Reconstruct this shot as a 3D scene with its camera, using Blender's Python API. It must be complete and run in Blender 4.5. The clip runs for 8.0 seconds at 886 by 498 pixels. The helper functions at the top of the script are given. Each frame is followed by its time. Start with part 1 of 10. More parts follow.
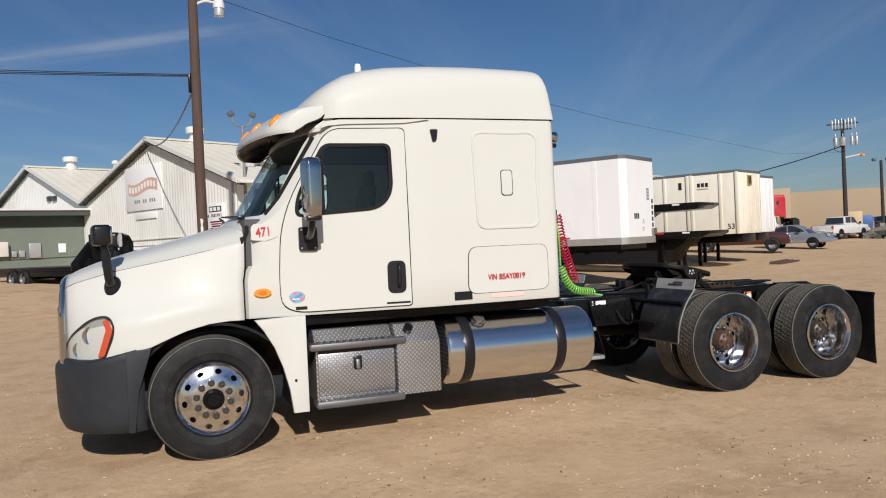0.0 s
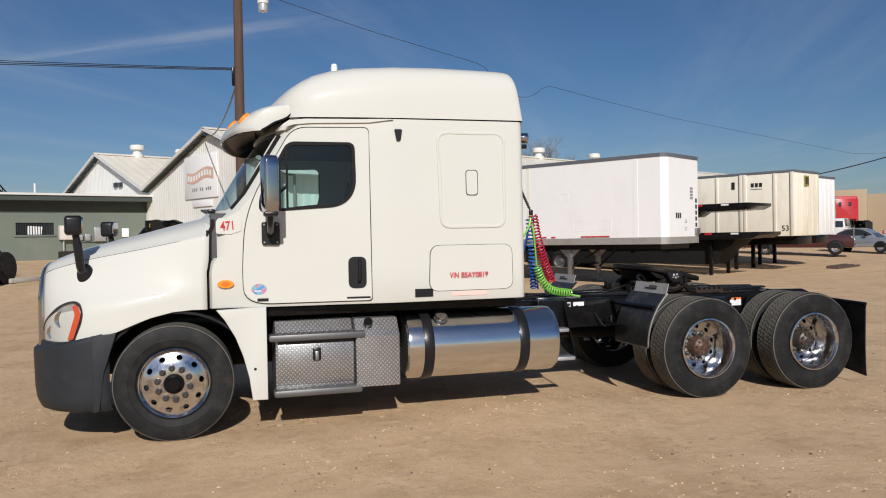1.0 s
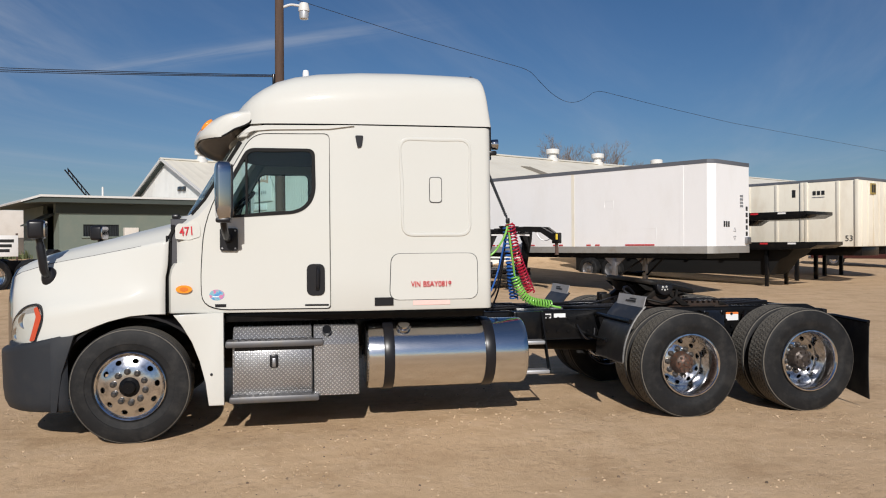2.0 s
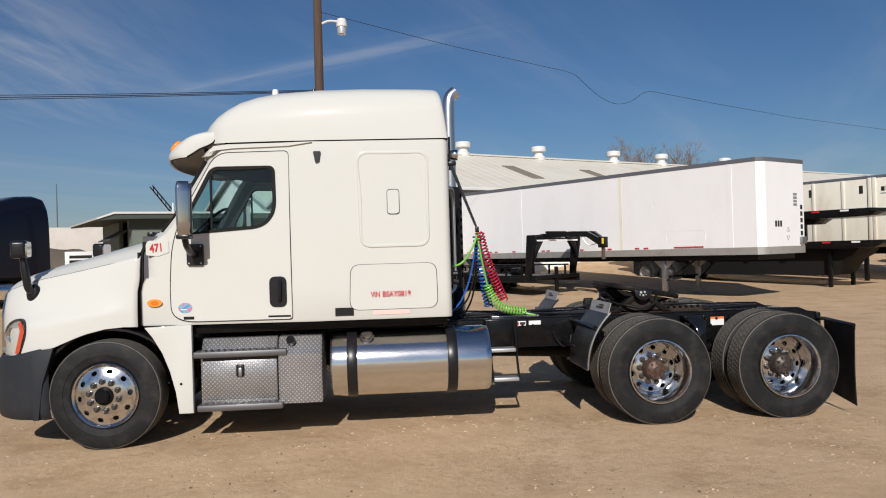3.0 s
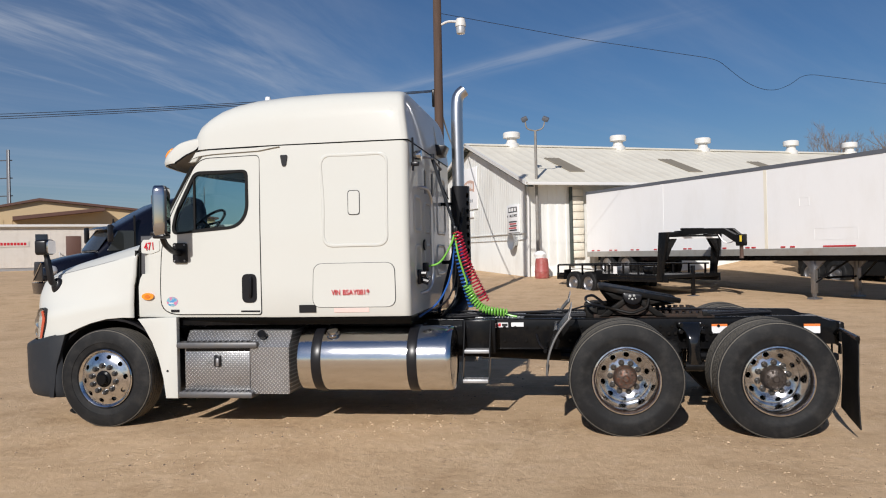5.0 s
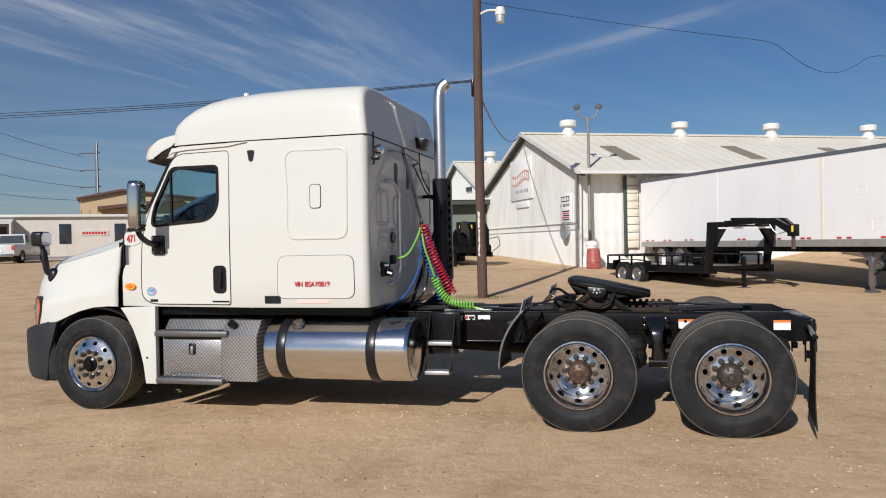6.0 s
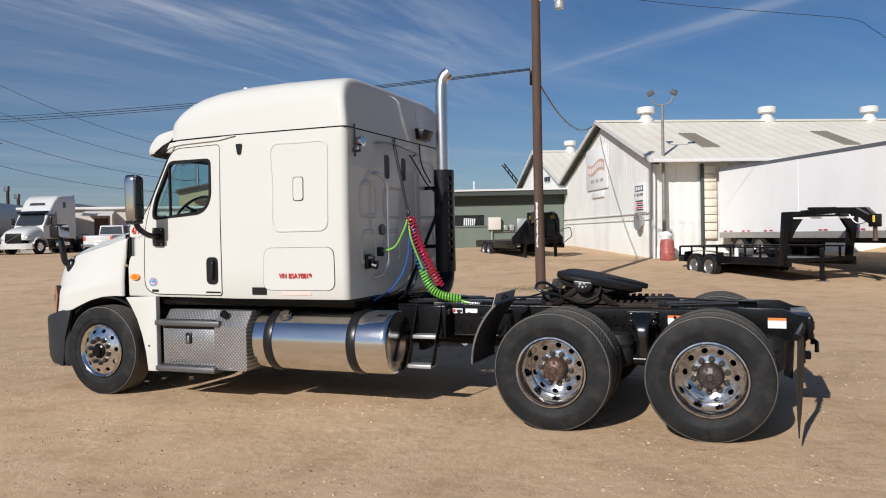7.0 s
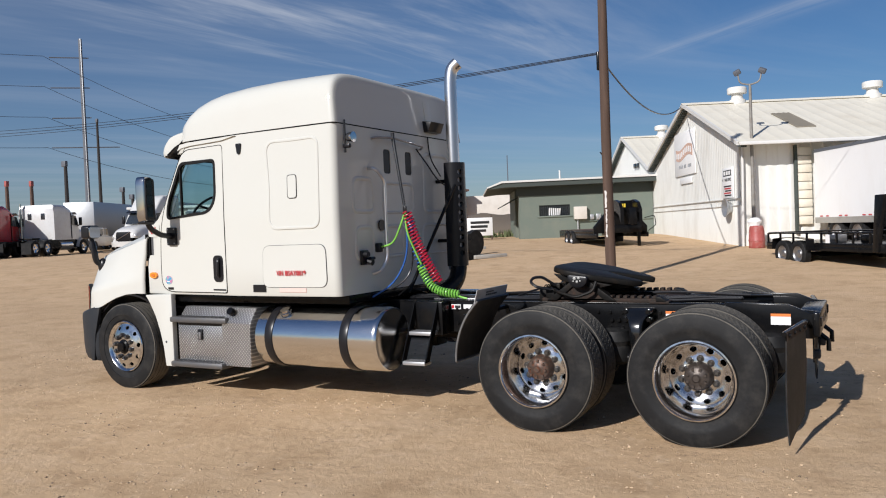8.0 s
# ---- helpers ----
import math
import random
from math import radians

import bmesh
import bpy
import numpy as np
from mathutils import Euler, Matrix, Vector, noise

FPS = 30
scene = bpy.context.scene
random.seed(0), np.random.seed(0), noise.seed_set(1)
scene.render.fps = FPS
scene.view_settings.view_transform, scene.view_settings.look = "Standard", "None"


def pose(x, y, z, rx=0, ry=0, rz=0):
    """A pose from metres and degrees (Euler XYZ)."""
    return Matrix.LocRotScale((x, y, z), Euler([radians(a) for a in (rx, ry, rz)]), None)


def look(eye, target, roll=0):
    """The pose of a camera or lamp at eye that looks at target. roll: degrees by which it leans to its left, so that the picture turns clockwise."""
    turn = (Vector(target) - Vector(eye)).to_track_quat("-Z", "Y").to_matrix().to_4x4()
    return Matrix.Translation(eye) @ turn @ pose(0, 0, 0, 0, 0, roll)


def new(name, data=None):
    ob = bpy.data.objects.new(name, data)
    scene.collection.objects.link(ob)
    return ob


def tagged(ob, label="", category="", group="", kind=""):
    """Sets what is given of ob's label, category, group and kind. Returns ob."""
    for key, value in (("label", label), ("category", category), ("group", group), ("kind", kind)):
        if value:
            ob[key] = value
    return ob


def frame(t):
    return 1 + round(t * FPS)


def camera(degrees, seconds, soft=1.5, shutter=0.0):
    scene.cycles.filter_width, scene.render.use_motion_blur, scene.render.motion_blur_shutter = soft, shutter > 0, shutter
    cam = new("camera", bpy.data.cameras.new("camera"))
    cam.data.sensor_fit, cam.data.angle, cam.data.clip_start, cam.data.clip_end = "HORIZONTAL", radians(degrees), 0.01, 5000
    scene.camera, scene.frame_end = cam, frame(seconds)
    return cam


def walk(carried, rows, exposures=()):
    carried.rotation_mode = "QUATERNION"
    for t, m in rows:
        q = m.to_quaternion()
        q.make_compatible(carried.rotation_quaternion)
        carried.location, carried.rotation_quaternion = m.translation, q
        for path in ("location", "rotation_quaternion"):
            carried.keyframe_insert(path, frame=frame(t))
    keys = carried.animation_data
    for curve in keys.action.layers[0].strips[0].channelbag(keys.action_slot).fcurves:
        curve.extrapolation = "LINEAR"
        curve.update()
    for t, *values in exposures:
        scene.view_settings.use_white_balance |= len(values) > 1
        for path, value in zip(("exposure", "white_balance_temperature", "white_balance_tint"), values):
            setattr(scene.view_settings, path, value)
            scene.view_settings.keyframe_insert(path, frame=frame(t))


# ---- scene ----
cam = camera(59.8, 8.0, 1.1)
PATH = [
    (0, (-0.077, -0.132, 1.587), (0.633, 1.737, 1.57), -2.6),
    (0.5, (0.303, -0.392, 1.604), (0.921, 1.51, 1.587), -1.4),
    (1, (0.724, -0.532, 1.604), (1.272, 1.391, 1.574), -1.1),
    (1.5, (1.176, -0.575, 1.621), (1.645, 1.37, 1.603), -0.6),
    (2.8, (2.462, -0.812, 1.612), (2.675, 1.177, 1.605), -1.3),
    (3, (2.666, -0.866, 1.631), (2.84, 1.127, 1.637), -1.7),
    (3.5, (3.164, -0.854, 1.61), (3.199, 1.146, 1.612), -1.9),
    (4, (3.685, -0.917, 1.62), (3.622, 1.082, 1.634), -2.2),
    (4.5, (4.196, -0.882, 1.616), (4.005, 1.109, 1.625), -1.9),
    (5.8, (5.54, -0.673, 1.615), (5.064, 1.27, 1.612), -1.0),
    (6, (5.757, -0.644, 1.631), (5.247, 1.29, 1.614), -1.2),
    (6.5, (6.277, -0.53, 1.64), (5.667, 1.375, 1.622), -1.4),
    (7, (6.704, -0.229, 1.627), (5.963, 1.628, 1.59), -1.2),
    (7.5, (7.174, 0.013, 1.646), (6.308, 1.815, 1.603), -2.3),
    (8, (7.546, 0.333, 1.633), (6.565, 2.075, 1.58), -2.3),
]
# the camera opens up a little as it turns away from the pale flank
EXPOSURES = [(t, stops, kelvin, 12) for t, stops, kelvin in ((0, -0.06, 6280), (1.5, -0.11, 6260), (3.5, -0.10, 6220), (4.5, -0.07, 6190), (6.5, -0.01, 6130), (8, 0.05, 6080))]
walk(cam, [(t, look(eye, target, roll)) for t, eye, target, roll in PATH], EXPOSURES)

# ---- daylight ----
SUN_AZ, SUN_EL = radians(-99.4), radians(31.0)   # where the sun stands, seen from the yard
sun_way = Vector((math.cos(SUN_AZ) * math.cos(SUN_EL), math.sin(SUN_AZ) * math.cos(SUN_EL), math.sin(SUN_EL)))
sun = new("sun", bpy.data.lights.new("sun", "SUN"))
sun.data.energy, sun.data.angle, sun.data.color = 4.8, radians(0.55), (1.0, 0.94, 0.85)
sun.matrix_world = look(sun_way * 60, (0, 0, 0))

world = bpy.data.worlds.new("sky")
scene.world = world
world.use_nodes = True
wt = world.node_tree
wt.nodes.clear()


def wnode(kind, **props):
    n = wt.nodes.new(kind)
    for key, value in props.items():
        n.inputs[key].default_value = value
    return n


sky = wnode("ShaderNodeTexSky")
sky.sky_type, sky.sun_disc = "NISHITA", False
sky.sun_elevation, sky.sun_rotation = SUN_EL, math.pi / 2 - SUN_AZ
sky.air_density, sky.dust_density, sky.ozone_density = 0.95, 0.6, 4.5
# thin high cirrus: long streaks laid out on a plane far overhead
coord = wnode("ShaderNodeTexCoord")
split = wnode("ShaderNodeSeparateXYZ")
wt.links.new(coord.outputs["Generated"], split.inputs[0])
lift = wnode("ShaderNodeMath"); lift.operation = "MAXIMUM"; lift.inputs[1].default_value = 0.03
wt.links.new(split.outputs["Z"], lift.inputs[0])
flat_x = wnode("ShaderNodeMath"); flat_x.operation = "DIVIDE"
flat_y = wnode("ShaderNodeMath"); flat_y.operation = "DIVIDE"
wt.links.new(split.outputs["X"], flat_x.inputs[0]); wt.links.new(lift.outputs[0], flat_x.inputs[1])
wt.links.new(split.outputs["Y"], flat_y.inputs[0]); wt.links.new(lift.outputs[0], flat_y.inputs[1])
joined = wnode("ShaderNodeCombineXYZ")
wt.links.new(flat_x.outputs[0], joined.inputs[0]); wt.links.new(flat_y.outputs[0], joined.inputs[1])


def calc(op, a, b=0.0, c=None):
    n = wt.nodes.new("ShaderNodeMath")
    n.operation = op
    for k, v in enumerate((a, b) if c is None else (a, b, c)):
        if isinstance(v, (int, float)):
            n.inputs[k].default_value = v
        else:
            wt.links.new(v, n.inputs[k])
    return n.outputs[0]


def streaks(turn, scale, detail, lo, hi):
    """Noise drawn out along one direction of the cloud plane."""
    lay = wnode("ShaderNodeMapping")
    lay.vector_type = "TEXTURE"
    lay.inputs["Rotation"].default_value = (0, 0, radians(turn))
    lay.inputs["Scale"].default_value = tuple(1 / q for q in scale)
    wt.links.new(joined.outputs[0], lay.inputs["Vector"])
    n = wnode("ShaderNodeTexNoise", Scale=1.0, Detail=detail, Roughness=0.62, Distortion=0.35)
    wt.links.new(lay.outputs[0], n.inputs["Vector"])
    r = wnode("ShaderNodeMapRange")
    r.interpolation_type = "SMOOTHSTEP"
    r.inputs["From Min"].default_value, r.inputs["From Max"].default_value = lo, hi
    wt.links.new(n.outputs["Fac"], r.inputs["Value"])
    return r.outputs[0]


px, py = flat_x.outputs[0], flat_y.outputs[0]
# a sheaf of wisps to the north-west
away = calc("ADD", calc("POWER", calc("MULTIPLY", calc("ADD", px, 2.25), 1.05), 2.0), calc("POWER", calc("MULTIPLY", calc("SUBTRACT", py, 3.3), 0.55), 2.0))
sheaf = calc("MULTIPLY", streaks(87, (0.40, 2.3, 1.0), 6.0, 0.42, 0.74), calc("POWER", 2.718, calc("MULTIPLY", away, -1.0)))
# one long thin trail to the north
u = calc("ADD", calc("MULTIPLY", calc("ADD", px, 0.35), 0.80), calc("MULTIPLY", calc("SUBTRACT", py, 4.12), -0.60))
v = calc("ADD", calc("MULTIPLY", calc("ADD", px, 0.35), 0.60), calc("MULTIPLY", calc("SUBTRACT", py, 4.12), 0.80))
fall = calc("ADD", calc("POWER", calc("ABSOLUTE", calc("MULTIPLY", v, 9.0)), 1.5), calc("POWER", calc("MULTIPLY", calc("ABSOLUTE", u), 0.95), 4.0))
trail = calc("MULTIPLY", calc("POWER", 2.718, calc("MULTIPLY", fall, -1.0)), streaks(-37, (0.8, 7.0, 1.0), 5.0, 0.25, 0.72))
haze = calc("MULTIPLY", streaks(60, (0.14, 0.8, 1.0), 6.0, 0.38, 0.85), 0.24)
# paler air low in the north-west
west = wnode("ShaderNodeMapRange")
west.interpolation_type = "SMOOTHSTEP"
west.inputs["From Min"].default_value, west.inputs["From Max"].default_value, west.inputs["To Max"].default_value = 0.0, 0.65, 0.13
wt.links.new(calc("MULTIPLY", split.outputs["X"], -1.0), west.inputs["Value"])
haze = calc("ADD", haze, calc("MULTIPLY", west.outputs[0], calc("POWER", 2.718, calc("MULTIPLY", lift.outputs[0], -2.2))))
veil = calc("MINIMUM", calc("ADD", calc("ADD", calc("MULTIPLY", sheaf, 0.72), calc("MULTIPLY", trail, 0.42)), haze), 0.8)
cloud = wnode("ShaderNodeMixRGB")
cloud.inputs["Color2"].default_value = (8.5, 9.0, 9.8, 1)
wt.links.new(veil, cloud.inputs["Fac"])
deep = wnode("ShaderNodeHueSaturation", Saturation=1.14, Value=1.06, Hue=0.502)
wt.links.new(sky.outputs[0], deep.inputs["Color"])
wt.links.new(deep.outputs[0], cloud.inputs["Color1"])
back = wnode("ShaderNodeBackground", Strength=0.0565)
wt.links.new(cloud.outputs[0], back.inputs["Color"])
out = wnode("ShaderNodeOutputWorld")
wt.links.new(back.outputs[0], out.inputs["Surface"])

# ---- materials ----


def mat(name, color, rough=0.6, metal=0.0, vary=0.08, scale=3.0, fine=60.0, bump=0.05, spec=0.5, coat=0.0, dirt=None, dirt_amount=0.0, rough_vary=0.1, random_tint=0.0, stretch=(1, 1, 1)):
    """A surface with a coarse and a fine variation of colour, roughness and relief. dirt: a second colour laid on in stains."""
    m = bpy.data.materials.new(name)
    m.use_nodes = True
    nt = m.node_tree
    bsdf = nt.nodes["Principled BSDF"]
    bsdf.inputs["Metallic"].default_value = metal
    bsdf.inputs["Specular IOR Level"].default_value = spec
    bsdf.inputs["Coat Weight"].default_value = coat
    bsdf.inputs["Coat Roughness"].default_value = 0.045
    tc = nt.nodes.new("ShaderNodeTexCoord")
    mp = nt.nodes.new("ShaderNodeMapping")
    mp.inputs["Scale"].default_value = stretch
    nt.links.new(tc.outputs["Object"], mp.inputs["Vector"])
    big = nt.nodes.new("ShaderNodeTexNoise")
    big.inputs["Scale"].default_value, big.inputs["Detail"].default_value = scale, 4.0
    small = nt.nodes.new("ShaderNodeTexNoise")
    small.inputs["Scale"].default_value, small.inputs["Detail"].default_value = fine, 3.0
    for n in (big, small):
        nt.links.new(mp.outputs[0], n.inputs["Vector"])
    ramp = nt.nodes.new("ShaderNodeMixRGB")
    ramp.inputs["Color1"].default_value = (*[c * (1 - vary) for c in color], 1)
    ramp.inputs["Color2"].default_value = (*[min(1, c * (1 + vary)) for c in color], 1)
    both = nt.nodes.new("ShaderNodeMath")
    both.operation = "MULTIPLY_ADD"
    both.inputs[1].default_value = 0.5
    half = nt.nodes.new("ShaderNodeMath")
    half.operation = "MULTIPLY"
    half.inputs[1].default_value = 0.5
    nt.links.new(small.outputs["Fac"], half.inputs[0])
    nt.links.new(big.outputs["Fac"], both.inputs[0])
    nt.links.new(half.outputs[0], both.inputs[2])
    nt.links.new(both.outputs[0], ramp.inputs["Fac"])
    color_out = ramp.outputs[0]
    if dirt:
        stain = nt.nodes.new("ShaderNodeTexNoise")
        stain.inputs["Scale"].default_value, stain.inputs["Detail"].default_value, stain.inputs["Roughness"].default_value = scale * 1.7, 6.0, 0.65
        nt.links.new(mp.outputs[0], stain.inputs["Vector"])
        edge = nt.nodes.new("ShaderNodeMapRange")
        edge.inputs["From Min"].default_value, edge.inputs["From Max"].default_value = 0.48, 0.72
        edge.inputs["To Max"].default_value = dirt_amount
        nt.links.new(stain.outputs["Fac"], edge.inputs["Value"])
        laid = nt.nodes.new("ShaderNodeMixRGB")
        laid.inputs["Color2"].default_value = (*dirt, 1)
        nt.links.new(edge.outputs[0], laid.inputs["Fac"])
        nt.links.new(color_out, laid.inputs["Color1"])
        color_out = laid.outputs[0]
    if random_tint:
        info = nt.nodes.new("ShaderNodeObjectInfo")
        hue = nt.nodes.new("ShaderNodeHueSaturation")
        span = nt.nodes.new("ShaderNodeMapRange")
        span.inputs["To Min"].default_value, span.inputs["To Max"].default_value = 1 - random_tint, 1 + random_tint
        nt.links.new(info.outputs["Random"], span.inputs["Value"])
        nt.links.new(span.outputs[0], hue.inputs["Value"])
        nt.links.new(color_out, hue.inputs["Color"])
        color_out = hue.outputs[0]
    nt.links.new(color_out, bsdf.inputs["Base Color"])
    rr = nt.nodes.new("ShaderNodeMapRange")
    rr.inputs["To Min"].default_value, rr.inputs["To Max"].default_value = max(0.02, rough - rough_vary), min(1, rough + rough_vary)
    nt.links.new(both.outputs[0], rr.inputs["Value"])
    nt.links.new(rr.outputs[0], bsdf.inputs["Roughness"])
    if bump:
        bp = nt.nodes.new("ShaderNodeBump")
        bp.inputs["Strength"].default_value, bp.inputs["Distance"].default_value = bump, 0.01
        nt.links.new(both.outputs[0], bp.inputs["Height"])
        nt.links.new(bp.outputs[0], bsdf.inputs["Normal"])
    return m


def glass(name, color, rough=0.02, alpha_mix=0.5):
    """Thin tinted glass: part clear (tinted), part mirror by Fresnel."""
    m = bpy.data.materials.new(name)
    m.use_nodes = True
    nt = m.node_tree
    nt.nodes.clear()
    o = nt.nodes.new("ShaderNodeOutputMaterial")
    clear = nt.nodes.new("ShaderNodeBsdfTransparent")
    clear.inputs[0].default_value = (*color, 1)
    gloss = nt.nodes.new("ShaderNodeBsdfGlossy")
    gloss.inputs["Roughness"].default_value = rough
    edge = nt.nodes.new("ShaderNodeLayerWeight")
    edge.inputs["Blend"].default_value = 0.5
    steep = nt.nodes.new("ShaderNodeMath")
    steep.operation = "POWER"
    steep.inputs[1].default_value = 5.0
    nt.links.new(edge.outputs["Facing"], steep.inputs[0])
    fres = nt.nodes.new("ShaderNodeMapRange")
    fres.inputs["To Min"].default_value, fres.inputs["To Max"].default_value = 0.03, 0.95
    nt.links.new(steep.outputs[0], fres.inputs["Value"])
    mix = nt.nodes.new("ShaderNodeMixShader")
    nt.links.new(fres.outputs[0], mix.inputs[0])
    nt.links.new(clear.outputs[0], mix.inputs[1])
    nt.links.new(gloss.outputs[0], mix.inputs[2])
    nt.links.new(mix.outputs[0], o.inputs[0])
    return m


def tread_plate():
    """Aluminium tread plate: raised lozenges in two crossing directions."""
    m = mat("tread_plate", (0.33, 0.33, 0.335), 0.33, 0.8, 0.15, 5, 80, 0, dirt=(0.20, 0.185, 0.16), dirt_amount=0.4)
    nt = m.node_tree
    bsdf = nt.nodes["Principled BSDF"]
    tc = nt.nodes.new("ShaderNodeTexCoord")
    apart = nt.nodes.new("ShaderNodeSeparateXYZ")
    nt.links.new(tc.outputs["Object"], apart.inputs[0])

    def op(kind, p, q=0.0):
        n = nt.nodes.new("ShaderNodeMath")
        n.operation = kind
        for k, v in enumerate((p, q)):
            if isinstance(v, (int, float)):
                n.inputs[k].default_value = v
            else:
                nt.links.new(v, n.inputs[k])
        return n.outputs[0]
    # a diagonal chequer whose squares hold lozenges that lie crosswise to their neighbours'
    u = op("MULTIPLY", op("ADD", apart.outputs["X"], apart.outputs["Z"]), 27.0)
    v = op("MULTIPLY", op("SUBTRACT", apart.outputs["X"], apart.outputs["Z"]), 27.0)
    fu, fv = op("SUBTRACT", op("FRACT", u), 0.5), op("SUBTRACT", op("FRACT", v), 0.5)
    turn = op("FLOORED_MODULO", op("ADD", op("FLOOR", u), op("FLOOR", v)), 2.0)
    along = op("ADD", op("MULTIPLY", fu, turn), op("MULTIPLY", fv, op("SUBTRACT", 1.0, turn)))
    across = op("ADD", op("MULTIPLY", fv, turn), op("MULTIPLY", fu, op("SUBTRACT", 1.0, turn)))
    far = op("ADD", op("POWER", op("ABSOLUTE", op("DIVIDE", along, 0.48)), 2.0), op("POWER", op("ABSOLUTE", op("DIVIDE", across, 0.20)), 2.0))
    up = nt.nodes.new("ShaderNodeMapRange")
    up.inputs["From Min"].default_value, up.inputs["From Max"].default_value = 0.55, 1.15
    up.inputs["To Min"].default_value, up.inputs["To Max"].default_value = 1.0, 0.0
    nt.links.new(far, up.inputs["Value"])
    worn = nt.nodes.new("ShaderNodeMixRGB")
    worn.inputs["Color2"].default_value = (0.92, 0.92, 0.92, 1)
    nt.links.new(op("MULTIPLY", up.outputs[0], 0.6), worn.inputs["Fac"])
    nt.links.new(bsdf.inputs["Base Color"].links[0].from_socket, worn.inputs["Color1"])
    nt.links.new(worn.outputs[0], bsdf.inputs["Base Color"])
    bp = nt.nodes.new("ShaderNodeBump")
    bp.inputs["Strength"].default_value, bp.inputs["Distance"].default_value = 1.0, 0.006
    nt.links.new(up.outputs[0], bp.inputs["Height"])
    nt.links.new(bp.outputs[0], bsdf.inputs["Normal"])
    return m


M = {}
M["white"] = mat("truck_white_paint", (0.570, 0.571, 0.530), 0.36, 0, 0.015, 1.5, 30, 0.0, spec=0.06, coat=0.42, rough_vary=0.03, dirt=(0.53, 0.49, 0.42), dirt_amount=0.07)
M["seam"] = mat("black_seal_and_underside", (0.012, 0.012, 0.012), 0.7, 0, 0.2, 8, 120, spec=0.15)
M["plastic"] = mat("dark_grey_moulded_plastic", (0.022, 0.025, 0.030), 0.5, 0, 0.12, 4, 300, 0.05, spec=0.25, dirt=(0.065, 0.060, 0.054), dirt_amount=0.2)
M["black"] = mat("black_plastic", (0.010, 0.010, 0.012), 0.32, 0, 0.2, 6, 200, 0.02, spec=0.35, rough_vary=0.06)
M["chassis"] = mat("black_chassis_paint", (0.006, 0.0062, 0.007), 0.22, 0, 0.3, 4, 60, 0.03, spec=0.16, rough_vary=0.05, dirt=(0.022, 0.019, 0.015), dirt_amount=0.35)
M["gloss_black"] = mat("glossy_black_enamel", (0.006, 0.0065, 0.0075), 0.16, 0, 0.3, 6, 60, 0.02, spec=0.5, coat=0.4, rough_vary=0.05, dirt=(0.03, 0.026, 0.02), dirt_amount=0.25)
M["grease"] = mat("greasy_cast_steel", (0.010, 0.0095, 0.009), 0.5, 0.0, 0.4, 9, 70, 0.3, spec=0.12, dirt=(0.040, 0.027, 0.018), dirt_amount=0.4)
M["rubber"] = mat("tyre_rubber", (0.011, 0.0113, 0.012), 0.60, 0, 0.45, 3.5, 40, 0.05, spec=0.22, dirt=(0.050, 0.047, 0.043), dirt_amount=0.5)
M["tread_dust"] = mat("dusty_tyre_tread", (0.125, 0.115, 0.098), 0.92, 0, 0.3, 9, 90, 0.1, spec=0.1, dirt=(0.045, 0.042, 0.038), dirt_amount=0.5)
M["alu"] = mat("polished_aluminium", (0.80, 0.80, 0.81), 0.10, 1.0, 0.05, 7, 140, 0.01, rough_vary=0.05, dirt=(0.42, 0.39, 0.34), dirt_amount=0.25)
M["disc"] = mat("road_stained_aluminium_disc", (0.66, 0.66, 0.67), 0.14, 1.0, 0.18, 9, 120, 0.05, rough_vary=0.09, dirt=(0.10, 0.085, 0.072), dirt_amount=0.65)
M["tank"] = mat("tank_polished_aluminium", (0.70, 0.695, 0.685), 0.12, 1.0, 0.04, 3, 40, 0.10, rough_vary=0.06, stretch=(1, 4, 4), dirt=(0.55, 0.52, 0.48), dirt_amount=0.15)
M["chrome"] = mat("chrome", (0.50, 0.50, 0.51), 0.05, 1.0, 0.02, 6, 90, 0.0, rough_vary=0.02)
M["nut"] = mat("dark_steel_nut", (0.12, 0.115, 0.11), 0.3, 0.8, 0.2, 20, 90, 0.05, dirt=(0.06, 0.05, 0.04), dirt_amount=0.5)
M["stack"] = mat("brushed_stack_tube", (0.62, 0.63, 0.65), 0.30, 1.0, 0.06, 4, 90, 0.01, rough_vary=0.06, stretch=(1, 1, 0.2))
M["step"] = mat("dull_extruded_aluminium", (0.13, 0.13, 0.135), 0.5, 0.6, 0.2, 8, 120, 0.05, dirt=(0.16, 0.145, 0.12), dirt_amount=0.5)
M["steel"] = mat("dull_steel", (0.33, 0.33, 0.34), 0.42, 0.9, 0.15, 6, 90, 0.08, dirt=(0.2, 0.16, 0.12), dirt_amount=0.35)
M["fender"] = mat("dusty_black_sheet", (0.018, 0.018, 0.019), 0.38, 0, 0.3, 5, 60, 0.04, spec=0.5, dirt=(0.10, 0.092, 0.082), dirt_amount=0.5)
M["bead"] = mat("scuffed_rolled_edge", (0.17, 0.17, 0.168), 0.5, 0.3, 0.5, 7, 60, 0.1, dirt=(0.03, 0.028, 0.026), dirt_amount=0.7)
M["plate"] = mat("bare_steel_sheet", (0.36, 0.36, 0.365), 0.5, 0.0, 0.15, 5, 60, 0.05, dirt=(0.13, 0.11, 0.09), dirt_amount=0.4)
M["rust"] = mat("rusty_hub_iron", (0.085, 0.062, 0.050), 0.42, 0.35, 0.6, 26, 120, 0.5, spec=0.35, dirt=(0.20, 0.062, 0.025), dirt_amount=0.8)
